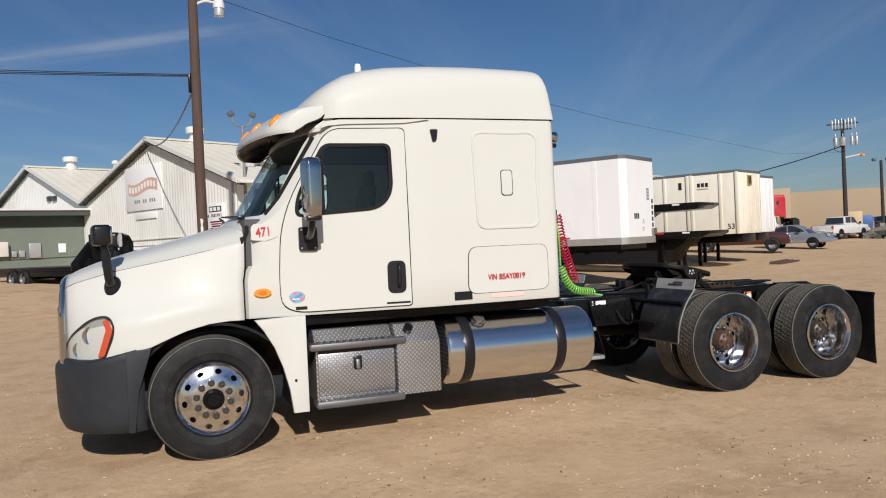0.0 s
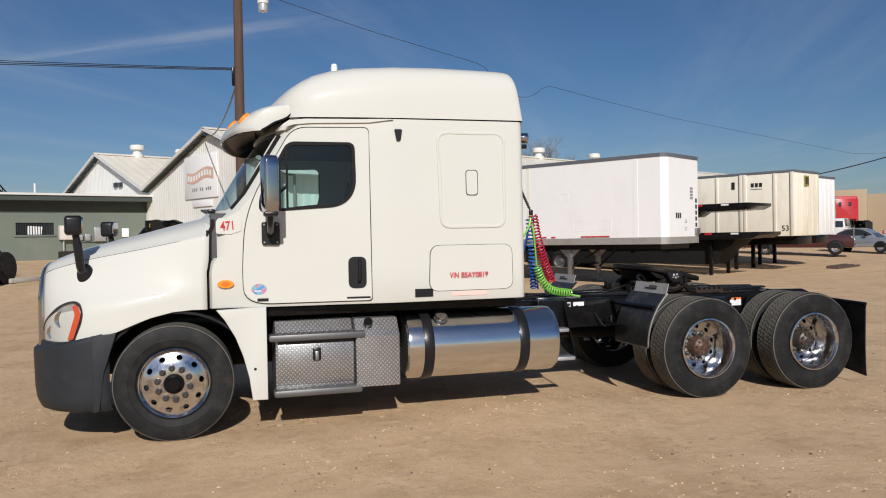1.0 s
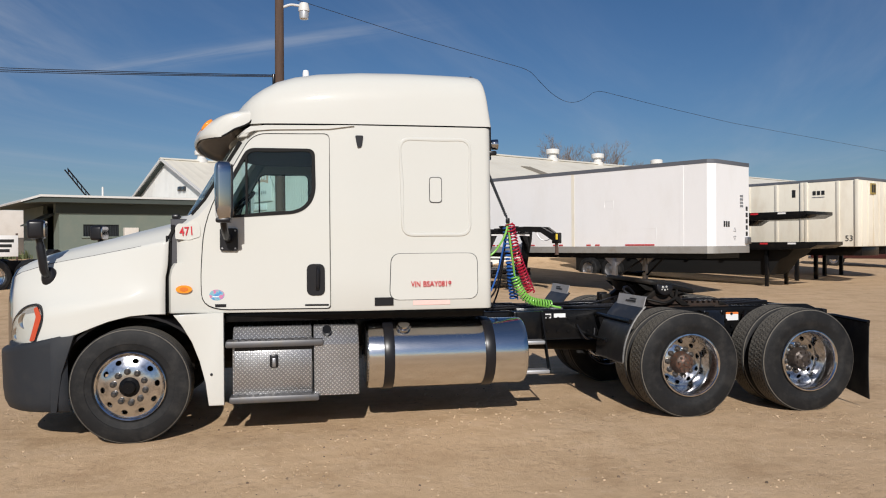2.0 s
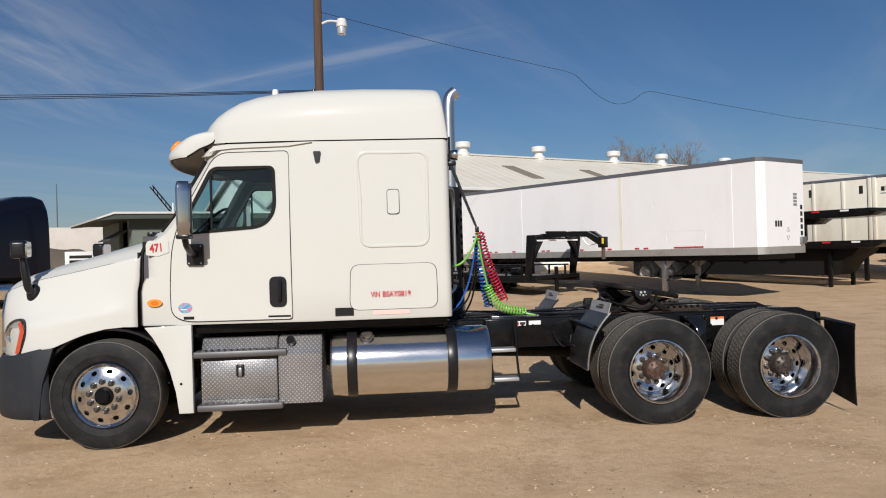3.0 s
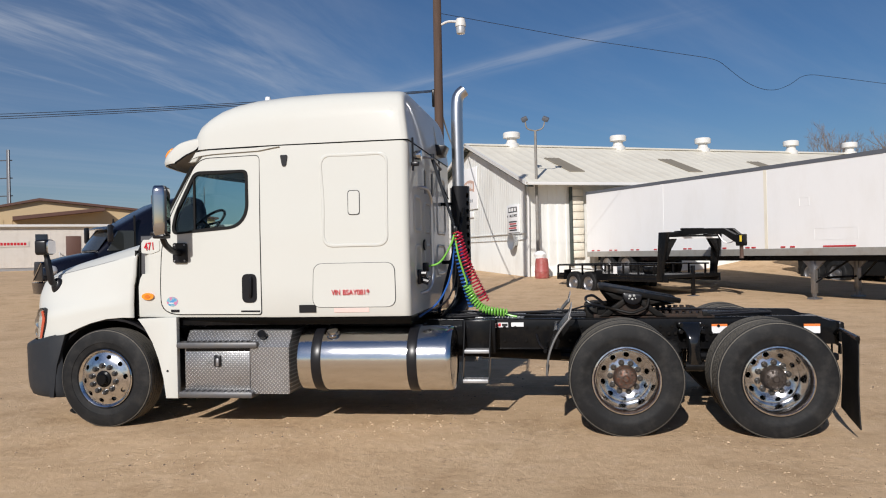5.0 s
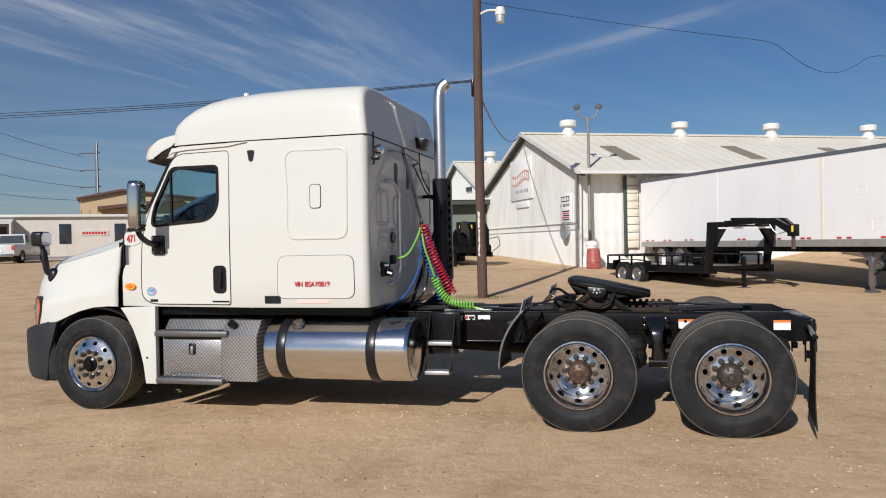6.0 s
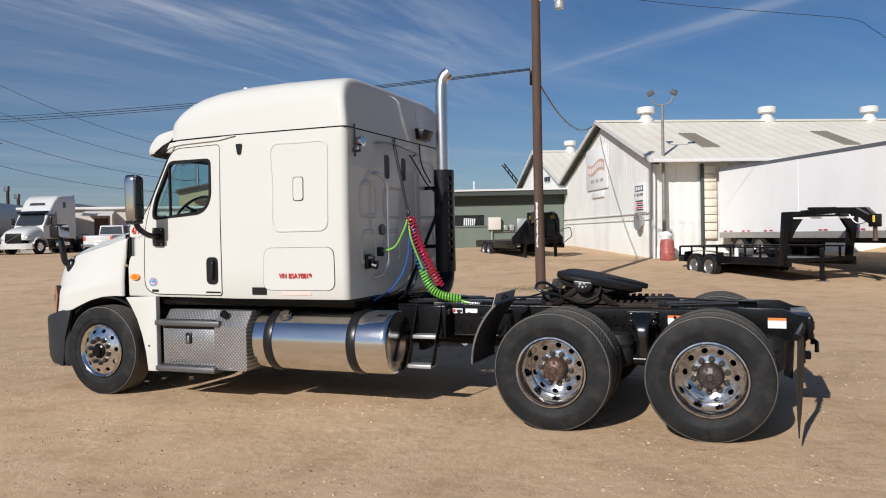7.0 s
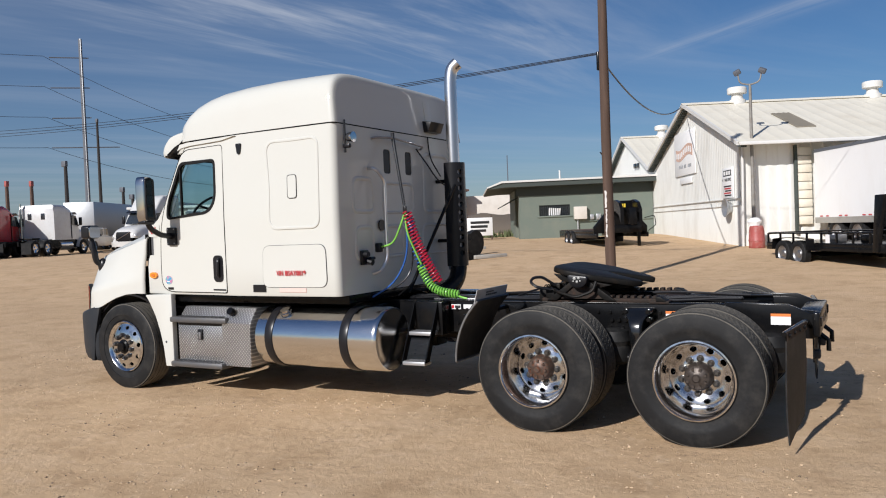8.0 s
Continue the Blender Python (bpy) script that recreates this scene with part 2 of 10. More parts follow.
M["worn_hub"] = mat("greasy_worn_hub", (0.075, 0.062, 0.054), 0.36, 0.45, 0.6, 24, 110, 0.5, spec=0.35, dirt=(0.030, 0.024, 0.020), dirt_amount=0.7)
M["brown_iron"] = mat("brown_stained_iron", (0.030, 0.023, 0.019), 0.65, 0.0, 0.4, 14, 90, 0.3, spec=0.15, dirt=(0.075, 0.036, 0.022), dirt_amount=0.6)
M["pale_grease"] = mat("pale_grease", (0.38, 0.38, 0.36), 0.4, 0, 0.2, 40, 120, 0.1)
M["tread"] = tread_plate()
M["slot"] = mat("dark_slot_window", (0.012, 0.012, 0.013), 0.5, 0, 0.2, 6, 60, 0.0)
M["amber"] = mat("amber_lens", (0.85, 0.27, 0.02), 0.15, 0, 0.1, 30, 200, 0.05, coat=0.6)
M["marker_core"] = mat("dark_amber_reflector", (0.60, 0.16, 0.02), 0.2, 0, 0.2, 60, 200, 0.05, coat=0.5)
M["redlens"] = mat("red_orange_lens", (0.52, 0.07, 0.03), 0.15, 0, 0.1, 30, 200, 0.05, coat=0.6)
M["lens"] = mat("headlamp_reflector", (0.52, 0.53, 0.54), 0.34, 0.45, 0.2, 11, 40, 0.1, coat=0.4, dirt=(0.70, 0.70, 0.68), dirt_amount=0.5)
M["redink"] = mat("red_vinyl", (0.50, 0.018, 0.028), 0.4, 0, 0.1, 30, 200, 0.0)
M["pinkink"] = mat("faded_red_vinyl", (0.80, 0.52, 0.47), 0.5, 0, 0.2, 30, 200, 0.0)
M["hologram"] = mat("holographic_vinyl", (0.4, 0.3, 0.5), 0.25, 0.2, 0.2, 30, 200, 0.0, coat=0.5)
holo = M["hologram"].node_tree
bands = holo.nodes.new("ShaderNodeValToRGB")
for at, col in ((0.0, (0.10, 0.30, 0.62, 1)), (0.35, (0.22, 0.16, 0.55, 1)), (0.55, (0.60, 0.18, 0.42, 1)), (0.75, (0.70, 0.30, 0.30, 1)), (1.0, (0.25, 0.50, 0.55, 1))):
    if at in (0.0, 1.0):
        bands.color_ramp.elements[int(at)].color = col
    else:
        bands.color_ramp.elements.new(at).color = col
swirl = holo.nodes.new("ShaderNodeTexNoise")
swirl.inputs["Scale"].default_value, swirl.inputs["Detail"].default_value = 22.0, 2.0
spread = holo.nodes.new("ShaderNodeMapRange")
spread.inputs["From Min"].default_value, spread.inputs["From Max"].default_value = 0.3, 0.7
at_object = holo.nodes.new("ShaderNodeTexCoord")
holo.links.new(at_object.outputs["Object"], swirl.inputs["Vector"])
holo.links.new(swirl.outputs["Fac"], spread.inputs["Value"])
holo.links.new(spread.outputs[0], bands.inputs[0])
holo.links.new(bands.outputs[0], holo.nodes["Principled BSDF"].inputs["Base Color"])
M["window"] = glass("tinted_glass", (0.82, 0.915, 0.905))
M["clear"] = glass("clear_lens", (0.93, 0.94, 0.94))
M["screen"] = glass("windscreen_glass", (0.70, 0.82, 0.84))
M["interior"] = mat("grey_cab_trim", (0.07, 0.07, 0.075), 0.8, 0, 0.15, 5, 100, 0.1)
M["seat"] = mat("dark_seat_cloth", (0.05, 0.055, 0.07), 0.9, 0, 0.2, 8, 200, 0.2)
M["hose_red"] = mat("red_air_hose", (0.38, 0.012, 0.035), 0.32, 0, 0.15, 20, 200, 0.02)
M["hose_green"] = mat("green_air_hose", (0.20, 0.50, 0.075), 0.32, 0, 0.15, 20, 200, 0.02)
M["hose_blue"] = mat("blue_air_hose", (0.025, 0.10, 0.35), 0.32, 0, 0.15, 20, 200, 0.02)
M["label_white"] = mat("white_label", (0.75, 0.75, 0.75), 0.5, 0, 0.05, 20, 200, 0.0)
M["label_orange"] = mat("orange_label", (0.75, 0.20, 0.04), 0.5, 0, 0.05, 20, 200, 0.0)
M["wall_white"] = mat("white_metal_siding", (0.77, 0.77, 0.725), 0.55, 0, 0.06, 0.5, 14, 0.03, dirt=(0.40, 0.35, 0.27), dirt_amount=0.30, stretch=(1, 1, 0.35))
M["roof_cream"] = mat("cream_metal_roof", (0.76, 0.715, 0.60), 0.5, 0, 0.06, 0.4, 10, 0.03, dirt=(0.45, 0.37, 0.26), dirt_amount=0.22)
M["trim_white"] = mat("white_trim", (0.63, 0.62, 0.59), 0.5, 0, 0.08, 2, 30, 0.03)
M["skylight"] = mat("weathered_skylight_panel", (0.24, 0.21, 0.16), 0.6, 0, 0.25, 2, 30, 0.05)
M["green"] = mat("sage_green_painted_block", (0.14, 0.168, 0.14), 0.75, 0, 0.07, 0.6, 20, 0.06, dirt=(0.24, 0.23, 0.18), dirt_amount=0.25)
M["dark_green"] = mat("plain_dark_green", (0.05, 0.062, 0.055), 0.8, 0, 0.1, 1, 20, 0.04)
M["concrete"] = mat("old_concrete", (0.42, 0.40, 0.36), 0.85, 0, 0.12, 2, 40, 0.15, dirt=(0.25, 0.22, 0.18), dirt_amount=0.4)
M["wood_pole"] = mat("creosoted_wood", (0.072, 0.044, 0.031), 0.85, 0, 0.3, 5, 60, 0.25, stretch=(1, 1, 0.08), dirt=(0.16, 0.10, 0.07), dirt_amount=0.4)
M["dark_pole"] = mat("dark_weathered_pole", (0.030, 0.026, 0.024), 0.85, 0, 0.3, 5, 60, 0.2, stretch=(1, 1, 0.08))
M["mast_grey"] = mat("dark_grey_steel_mast", (0.12, 0.13, 0.15), 0.6, 0.2, 0.1, 1, 10, 0.02)
M["post_grey"] = mat("grey_painted_post", (0.24, 0.23, 0.21), 0.6, 0.2, 0.15, 3, 30, 0.05, dirt=(0.17, 0.12, 0.08), dirt_amount=0.5)
M["galv"] = mat("galvanised_steel", (0.45, 0.46, 0.47), 0.45, 0.7, 0.12, 4, 60, 0.05)
M["van_white"] = mat("white_van_panel", (0.80, 0.80, 0.795), 0.38, 0, 0.03, 0.6, 12, 0.01, dirt=(0.55, 0.50, 0.42), dirt_amount=0.15, stretch=(1, 1, 0.4))
M["van_rail"] = mat("dull_aluminium_rail", (0.42, 0.41, 0.38), 0.5, 0.5, 0.15, 2, 40, 0.05, dirt=(0.28, 0.23, 0.17), dirt_amount=0.5)
M["cream"] = mat("cream_container_paint", (0.76, 0.715, 0.60), 0.5, 0, 0.05, 0.8, 14, 0.02, dirt=(0.42, 0.30, 0.16), dirt_amount=0.3, stretch=(1, 1, 0.4))
M["glass_dark"] = mat("dark_window_glass", (0.03, 0.035, 0.04), 0.06, 0, 0.2, 2, 30, 0.0, coat=0.5)
M["navy"] = mat("navy_truck_paint", (0.004, 0.0045, 0.010), 0.2, 0, 0.1, 2, 60, 0.005, spec=0.3, coat=0.3)
M["maroon"] = mat("maroon_paint", (0.045, 0.007, 0.009), 0.25, 0, 0.1, 2, 60, 0.005, coat=0.6)
M["red_paint"] = mat("red_truck_paint", (0.42, 0.015, 0.02), 0.25, 0, 0.1, 2, 60, 0.005, coat=0.6)
M["silver"] = mat("silver_car_paint", (0.33, 0.35, 0.37), 0.25, 0.5, 0.05, 2, 60, 0.0, coat=0.7)
M["car_white"] = mat("white_car_paint", (0.60, 0.60, 0.59), 0.25, 0, 0.03, 2, 60, 0.0, coat=0.6, dirt=(0.42, 0.38, 0.32), dirt_amount=0.3)
M["tan"] = mat("tan_metal_siding", (0.52, 0.39, 0.225), 0.6, 0, 0.06, 0.4, 10, 0.03)
M["far_tan"] = mat("pale_tan_concrete", (0.37, 0.29, 0.195), 0.8, 0, 0.08, 0.2, 5, 0.02)
M["brown"] = mat("brown_roof_trim", (0.11, 0.055, 0.04), 0.6, 0, 0.1, 1, 20, 0.03)
M["offwhite"] = mat("off_white_siding", (0.62, 0.58, 0.52), 0.6, 0, 0.06, 0.5, 14, 0.03, dirt=(0.40, 0.34, 0.27), dirt_amount=0.3)
M["sign_white"] = mat("white_sign_board", (0.80, 0.80, 0.79), 0.5, 0, 0.03, 2, 30, 0.0)
M["paper"] = mat("weathered_paper", (0.60, 0.57, 0.54), 0.8, 0, 0.25, 9, 60, 0.05)
M["sign_pink"] = mat("faded_red_banner", (0.60, 0.40, 0.31), 0.5, 0, 0.2, 3, 30, 0.0)
M["sign_black"] = mat("black_lettering", (0.02, 0.02, 0.02), 0.5, 0, 0.1, 10, 60, 0.0)
M["red_plastic"] = mat("red_plastic_barrel", (0.33, 0.075, 0.065), 0.5, 0, 0.2, 4, 40, 0.05, dirt=(0.45, 0.33, 0.28), dirt_amount=0.4)
M["yellow"] = mat("yellow_lettering", (0.75, 0.55, 0.05), 0.5, 0, 0.1, 10, 60, 0.0)
M["notice_yellow"] = mat("weathered_yellow_notice", (0.30, 0.22, 0.06), 0.6, 0, 0.2, 6, 40, 0.02)
M["blue_paint"] = mat("blue_bin_paint", (0.03, 0.10, 0.30), 0.5, 0, 0.15, 2, 40, 0.03)
M["twig"] = mat("bare_twigs", (0.19, 0.15, 0.12), 0.9, 0, 0.2, 3, 30, 0.0)
M["grass"] = mat("weeds", (0.085, 0.100, 0.042), 0.9, 0, 0.4, 3, 30, 0.0)

# ---- mesh tools ----


def empty(name, m, label, category, group="", kind=""):
    ob = new(name)
    ob.matrix_world = m
    ob.empty_display_size = 0.2
    return tagged(ob, label, category, group, kind)


def finish(bm, material, angle=32):
    me = bpy.data.meshes.new("mesh")
    bmesh.ops.recalc_face_normals(bm, faces=bm.faces)
    bm.to_mesh(me)
    bm.free()
    me.materials.append(M[material] if isinstance(material, str) else material)
    me.shade_smooth()
    me.set_sharp_from_angle(angle=radians(angle))
    return me


def part(name, bm, material, parent, label="", angle=32):
    """Links a bmesh (or a finished mesh) as one mesh object under a thing or a part."""
    me = bm if isinstance(bm, bpy.types.Mesh) else finish(bm, material, angle)
    ob = new(name, me)
    ob.parent = parent
    return tagged(ob, label)


def solo(name, bm, material, label, category, group="", kind="", m=None, angle=32):
    me = bm if isinstance(bm, bpy.types.Mesh) else finish(bm, material, angle)
    ob = new(name, me)
    if m is not None:
        ob.matrix_world = m
    return tagged(ob, label, category, group, kind)


def lerp(x, xs, ys):
    return float(np.interp(x, xs, ys))


def box(bm, x0, x1, y0, y1, z0, z1, bevel=0.0, seg=2):
    vs = [bm.verts.new((x, y, z)) for x in (x0, x1) for y in (y0, y1) for z in (z0, z1)]
    fs = [bm.faces.new([vs[i] for i in f]) for f in ((0, 1, 3, 2), (4, 6, 7, 5), (0, 4, 5, 1), (2, 3, 7, 6), (0, 2, 6, 4), (1, 5, 7, 3))]
    if bevel:
        es = list({e for f in fs for e in f.edges})
        bmesh.ops.bevel(bm, geom=es, offset=bevel, segments=seg, affect="EDGES", profile=0.5)
    return bm


def loft(bm, rings, close=True, caps=True):
    made = [[bm.verts.new(p) for p in r] for r in rings]
    n = len(made[0])
    for a, b in zip(made, made[1:]):
        for i in range(n if close else n - 1):
            j = (i + 1) % n
            bm.faces.new((a[i], a[j], b[j], b[i]))
    if caps and close:
        bm.faces.new(made[0][::-1])
        bm.faces.new(made[-1])
    return bm


def circle_frame(way):
    way = Vector(way).normalized()
    side = way.cross(Vector((0, 0, 1)))
    if side.length < 0.01:
        side = way.cross(Vector((1, 0, 0)))
    side.normalize()
    return side, way.cross(side).normalized()


def tube(bm, pts, r, seg=10, caps=True):
    """A round bar along pts; r: one radius or one a point."""
    pts = [Vector(p) for p in pts]
    rs = [r] * len(pts) if isinstance(r, (int, float)) else r
    side, up = circle_frame(pts[1] - pts[0])
    rings = []
    for i, p in enumerate(pts):
        way = (pts[min(i + 1, len(pts) - 1)] - pts[max(i - 1, 0)]).normalized()
        side = (side - way * side.dot(way)).normalized()
        up = way.cross(side)
        rings.append([p + rs[i] * (math.cos(a) * side + math.sin(a) * up) for a in [2 * math.pi * k / seg for k in range(seg)]])
    return loft(bm, rings, True, caps)


def rounded_path(pts, r=0.05, n=5):
    """A polyline with its corners rounded."""
    pts = [Vector(p) for p in pts]
    res = [pts[0]]
    for a, b, c in zip(pts, pts[1:], pts[2:]):
        d0, d1 = min(r, (a - b).length / 2), min(r, (c - b).length / 2)
        p0, p1 = b + (a - b).normalized() * d0, b + (c - b).normalized() * d1
        for k in range(n + 1):
            t = k / n
            res.append((1 - t) ** 2 * p0 + 2 * t * (1 - t) * b + t * t * p1)
    return res + [pts[-1]]


def lathe_y(bm, profile, center, seg=48, warp=None):
    """Turns (radius, y) pairs round an axle along y."""
    cx, cy, cz = center
    rings = []
    for k in range(seg):
        a = 2 * math.pi * k / seg
        ring = []
        for j, (r, y) in enumerate(profile):
            rr = r + (warp(a, y, r) if warp else 0)
            ring.append((cx + rr * math.cos(a), cy + y, cz + rr * math.sin(a)))
        rings.append(ring)
    made = [[bm.verts.new(p) for p in r] for r in rings]
    for k in range(seg):
        a, b = made[k], made[(k + 1) % seg]
        for j in range(len(profile) - 1):
            bm.faces.new((a[j], a[j + 1], b[j + 1], b[j]))
    return bm


def lathe_z(bm, profile, center=(0, 0, 0), seg=24):
    """Turns (radius, z) pairs round an upright axis, closed at both ends."""
    cx, cy, cz = center
    rings = [[(cx + max(r, 0.001) * math.cos(2 * math.pi * k / seg), cy + max(r, 0.001) * math.sin(2 * math.pi * k / seg), cz + z) for k in range(seg)] for r, z in profile]
    return loft(bm, rings)


def prism(bm, outline, axis, a, b, bevel=0.0):
    """An outline of pairs, drawn out from a to b along the axis: y takes (x, z), x takes (y, z), z takes (x, y)."""
    put = {"y": lambda p, d: (p[0], d, p[1]), "x": lambda p, d: (d, p[0], p[1]), "z": lambda p, d: (p[0], p[1], d)}[axis]
    v0 = [bm.verts.new(put(p, a)) for p in outline]
    v1 = [bm.verts.new(put(p, b)) for p in outline]
    n = len(outline)
    fs = [bm.faces.new(v0), bm.faces.new(v1[::-1])]
    for i in range(n):
        fs.append(bm.faces.new((v0[i], v1[i], v1[(i + 1) % n], v0[(i + 1) % n])))
    if bevel:
        bmesh.ops.recalc_face_normals(bm, faces=fs)
        es = list({e for f in fs[:2] for e in f.edges})
        bmesh.ops.bevel(bm, geom=es, offset=bevel, segments=2, affect="EDGES", profile=0.5)
    return bm


def round_outline(pts, r, n=6):
    """A closed outline of pairs with rounded corners; r: one radius or one a corner."""
    res = []
    m = len(pts)
    for i in range(m):
        a, b, c = Vector((*pts[i - 1], 0)), Vector((*pts[i], 0)), Vector((*pts[(i + 1) % m], 0))
        ri = r[i] if isinstance(r, (list, tuple)) else r
        d0, d1 = min(ri, (a - b).length * 0.49), min(ri, (c - b).length * 0.49)
        p0, p1 = b + (a - b).normalized() * d0, b + (c - b).normalized() * d1
        for k in range(n + 1):
            t = k / n
            q = (1 - t) ** 2 * p0 + 2 * t * (1 - t) * b + t * t * p1
            res.append((q.x, q.y))
    return res


def carved(bm, cutters, material):
    """The mesh bm with the closed meshes cut away; all are used up."""
    def temp(b):
        me = bpy.data.meshes.new("temp")
        bmesh.ops.recalc_face_normals(b, faces=b.faces)
        b.to_mesh(me)
        b.free()
        return new("temp", me)
    base, made = temp(bm), []
    for c in cutters:
        ob = temp(c)
        made.append(ob)
        mod = base.modifiers.new("cut", "BOOLEAN")
        mod.operation, mod.solver, mod.object = "DIFFERENCE", "EXACT", ob
    bpy.context.view_layer.update()
    dg = bpy.context.evaluated_depsgraph_get()
    me = bpy.data.meshes.new_from_object(base.evaluated_get(dg))
    for ob in (base, *made):
        old = ob.data
        bpy.data.objects.remove(ob)
        bpy.data.meshes.remove(old)
    me.materials.clear()
    me.materials.append(M[material])
    me.shade_smooth()
    me.set_sharp_from_angle(angle=radians(32))
    return me


def letters(text, height, material, depth=0.002, bold=0.0):
    """A mesh of the built-in font, along x and z, facing -y, centred at the origin."""
    cu = bpy.data.curves.new("text", "FONT")
    cu.body, cu.size, cu.extrude, cu.align_x, cu.align_y, cu.offset = text, height * 1.4, depth, "CENTER", "CENTER", bold
    ob = new("text", cu)
    bpy.context.view_layer.update()
    me = bpy.data.meshes.new_from_object(ob.evaluated_get(bpy.context.evaluated_depsgraph_get()))
    bpy.data.objects.remove(ob)
    me.transform(Matrix.Rotation(radians(90), 4, "X"))
    me.materials.clear()
    me.materials.append(M[material])
    return me


# ---- the ground ----


def ground_height(x, y):
    s = y - 0.35 * (x - 3)
    # raised ground, added to hide the white foot of the warehouse's long wall
    along, off = (x - 3.09) * 0.886 + (y - 31.42) * 0.463, (x - 3.09) * 0.463 - (y - 31.42) * 0.886
    heap = 0.55 * lerp(along, [8.5, 12.0], [0, 1]) * lerp(off, [-1.0, 0.5, 4.5], [1, 1, 0])
    return lerp(s, [-1000, 20, 24, 31, 43, 60, 1000], [0, 0, 0.12, 0.5, 0.85, 1.0, 1.0]) + heap


def build_ground():
    xs = sorted(set([-2500, -1200, -600, -300, -180, -120, -90] + list(range(-70, 71, 2)) + [90, 120, 180, 300, 600, 1200, 2500] + [i * 0.25 for i in range(-20, 53)]))
    ys = sorted(set([-2500, -800, -300, -100, -50, -30, -20, -12, -8, -5] + [i * 0.25 for i in range(-12, 60)] + list(range(15, 80, 2)) + [90, 110, 150, 250, 500, 1000, 2500]))
    bm = bmesh.new()
    grid = []
    for y in ys:
        row = []
        for x in xs:
            z = ground_height(x, y)
            near = max(0.0, 1 - max(0, math.hypot(x - 4, y - 4) - 9) / 25)
            z += near * 0.022 * (noise.noise((x * 0.45, y * 0.45, 3.1)) + 0.5 * noise.noise((x * 1.3, y * 1.3, 7.7)))
            if 5.4 < y < 9.0 and -1.2 < x < 7.6:
                z = 0.026 + min(z - 0.03, 0.0) * 0.4
            row.append(bm.verts.new((x, y, z)))
        grid.append(row)
    for a, b in zip(grid, grid[1:]):
        for i in range(len(xs) - 1):
            bm.faces.new((a[i], a[i + 1], b[i + 1], b[i]))
    m = mat("packed_sandy_dirt", (0.58, 0.41, 0.25), 0.93, 0, 0.18, 0.35, 9, 0.0, spec=0.1, dirt=(0.50, 0.34, 0.20), dirt_amount=0.5)
    nt = m.node_tree
    bsdf = nt.nodes["Principled BSDF"]
    # pale trodden patches, dark crumbs and gravel relief
    tc = nt.nodes.new("ShaderNodeTexCoord")
    def tex(scale, detail, rough=0.6):
        n = nt.nodes.new("ShaderNodeTexNoise")
        n.inputs["Scale"].default_value, n.inputs["Detail"].default_value, n.inputs["Roughness"].default_value = scale, detail, rough
        nt.links.new(tc.outputs["Object"], n.inputs["Vector"])
        return n
    def span(n, lo, hi, top):
        r = nt.nodes.new("ShaderNodeMapRange")
        r.inputs["From Min"].default_value, r.inputs["From Max"].default_value, r.inputs["To Max"].default_value = lo, hi, top
        nt.links.new(n.outputs["Fac"], r.inputs["Value"])
        return r
    base = bsdf.inputs["Base Color"].links[0].from_socket
    pale = nt.nodes.new("ShaderNodeMixRGB")
    pale.inputs["Color2"].default_value = (0.66, 0.49, 0.32, 1)
    nt.links.new(span(tex(0.8, 6, 0.7), 0.52, 0.70, 0.55).outputs[0], pale.inputs["Fac"])
    nt.links.new(base, pale.inputs["Color1"])
    # long faint tyre tracks
    way = nt.nodes.new("ShaderNodeMapping")
    way.vector_type = "TEXTURE"
    way.inputs["Rotation"].default_value = (0, 0, radians(9))
    way.inputs["Scale"].default_value = (7.0, 1.0, 1.0)
    nt.links.new(tc.outputs["Object"], way.inputs["Vector"])
    track = tex(2.2, 7, 0.6)
    nt.links.new(way.outputs[0], track.inputs["Vector"])
    ruts = nt.nodes.new("ShaderNodeMixRGB")
    ruts.inputs["Color2"].default_value = (0.50, 0.34, 0.195, 1)
    nt.links.new(span(track, 0.48, 0.72, 0.35).outputs[0], ruts.inputs["Fac"])
    nt.links.new(pale.outputs[0], ruts.inputs["Color1"])
    crumbs = nt.nodes.new("ShaderNodeMixRGB")
    crumbs.inputs["Color2"].default_value = (0.17, 0.115, 0.075, 1)
    patchy = nt.nodes.new("ShaderNodeMath")
    patchy.operation = "MULTIPLY"
    nt.links.new(span(tex(13, 8, 0.8), 0.52, 0.68, 0.85).outputs[0], patchy.inputs[0])
    nt.links.new(span(tex(0.9, 5, 0.65), 0.46, 0.62, 1.0).outputs[0], patchy.inputs[1])
    nt.links.new(patchy.outputs[0], crumbs.inputs["Fac"])
    nt.links.new(ruts.outputs[0], crumbs.inputs["Color1"])
    # damp-looking scuffs and soft blotches where wheels have turned
    scuff = nt.nodes.new("ShaderNodeMixRGB")
    scuff.inputs["Color2"].default_value = (0.40, 0.268, 0.152, 1)
    nt.links.new(span(tex(1.5, 7, 0.66), 0.48, 0.66, 0.62).outputs[0], scuff.inputs["Fac"])
    nt.links.new(crumbs.outputs[0], scuff.inputs["Color1"])
    dust = nt.nodes.new("ShaderNodeMixRGB")
    dust.inputs["Color2"].default_value = (0.68, 0.515, 0.345, 1)
    nt.links.new(span(tex(5.5, 6, 0.7), 0.55, 0.72, 0.6).outputs[0], dust.inputs["Fac"])
    nt.links.new(scuff.outputs[0], dust.inputs["Color1"])
    nt.links.new(dust.outputs[0], bsdf.inputs["Base Color"])
    relief = nt.nodes.new("ShaderNodeMath")
    relief.operation = "ADD"
    rough_n, fine_n = tex(7, 8, 0.7), tex(70, 5, 0.7)
    nt.links.new(rough_n.outputs["Fac"], relief.inputs[0])
    nt.links.new(span(fine_n, 0.3, 0.7, 0.12).outputs[0], relief.inputs[1])
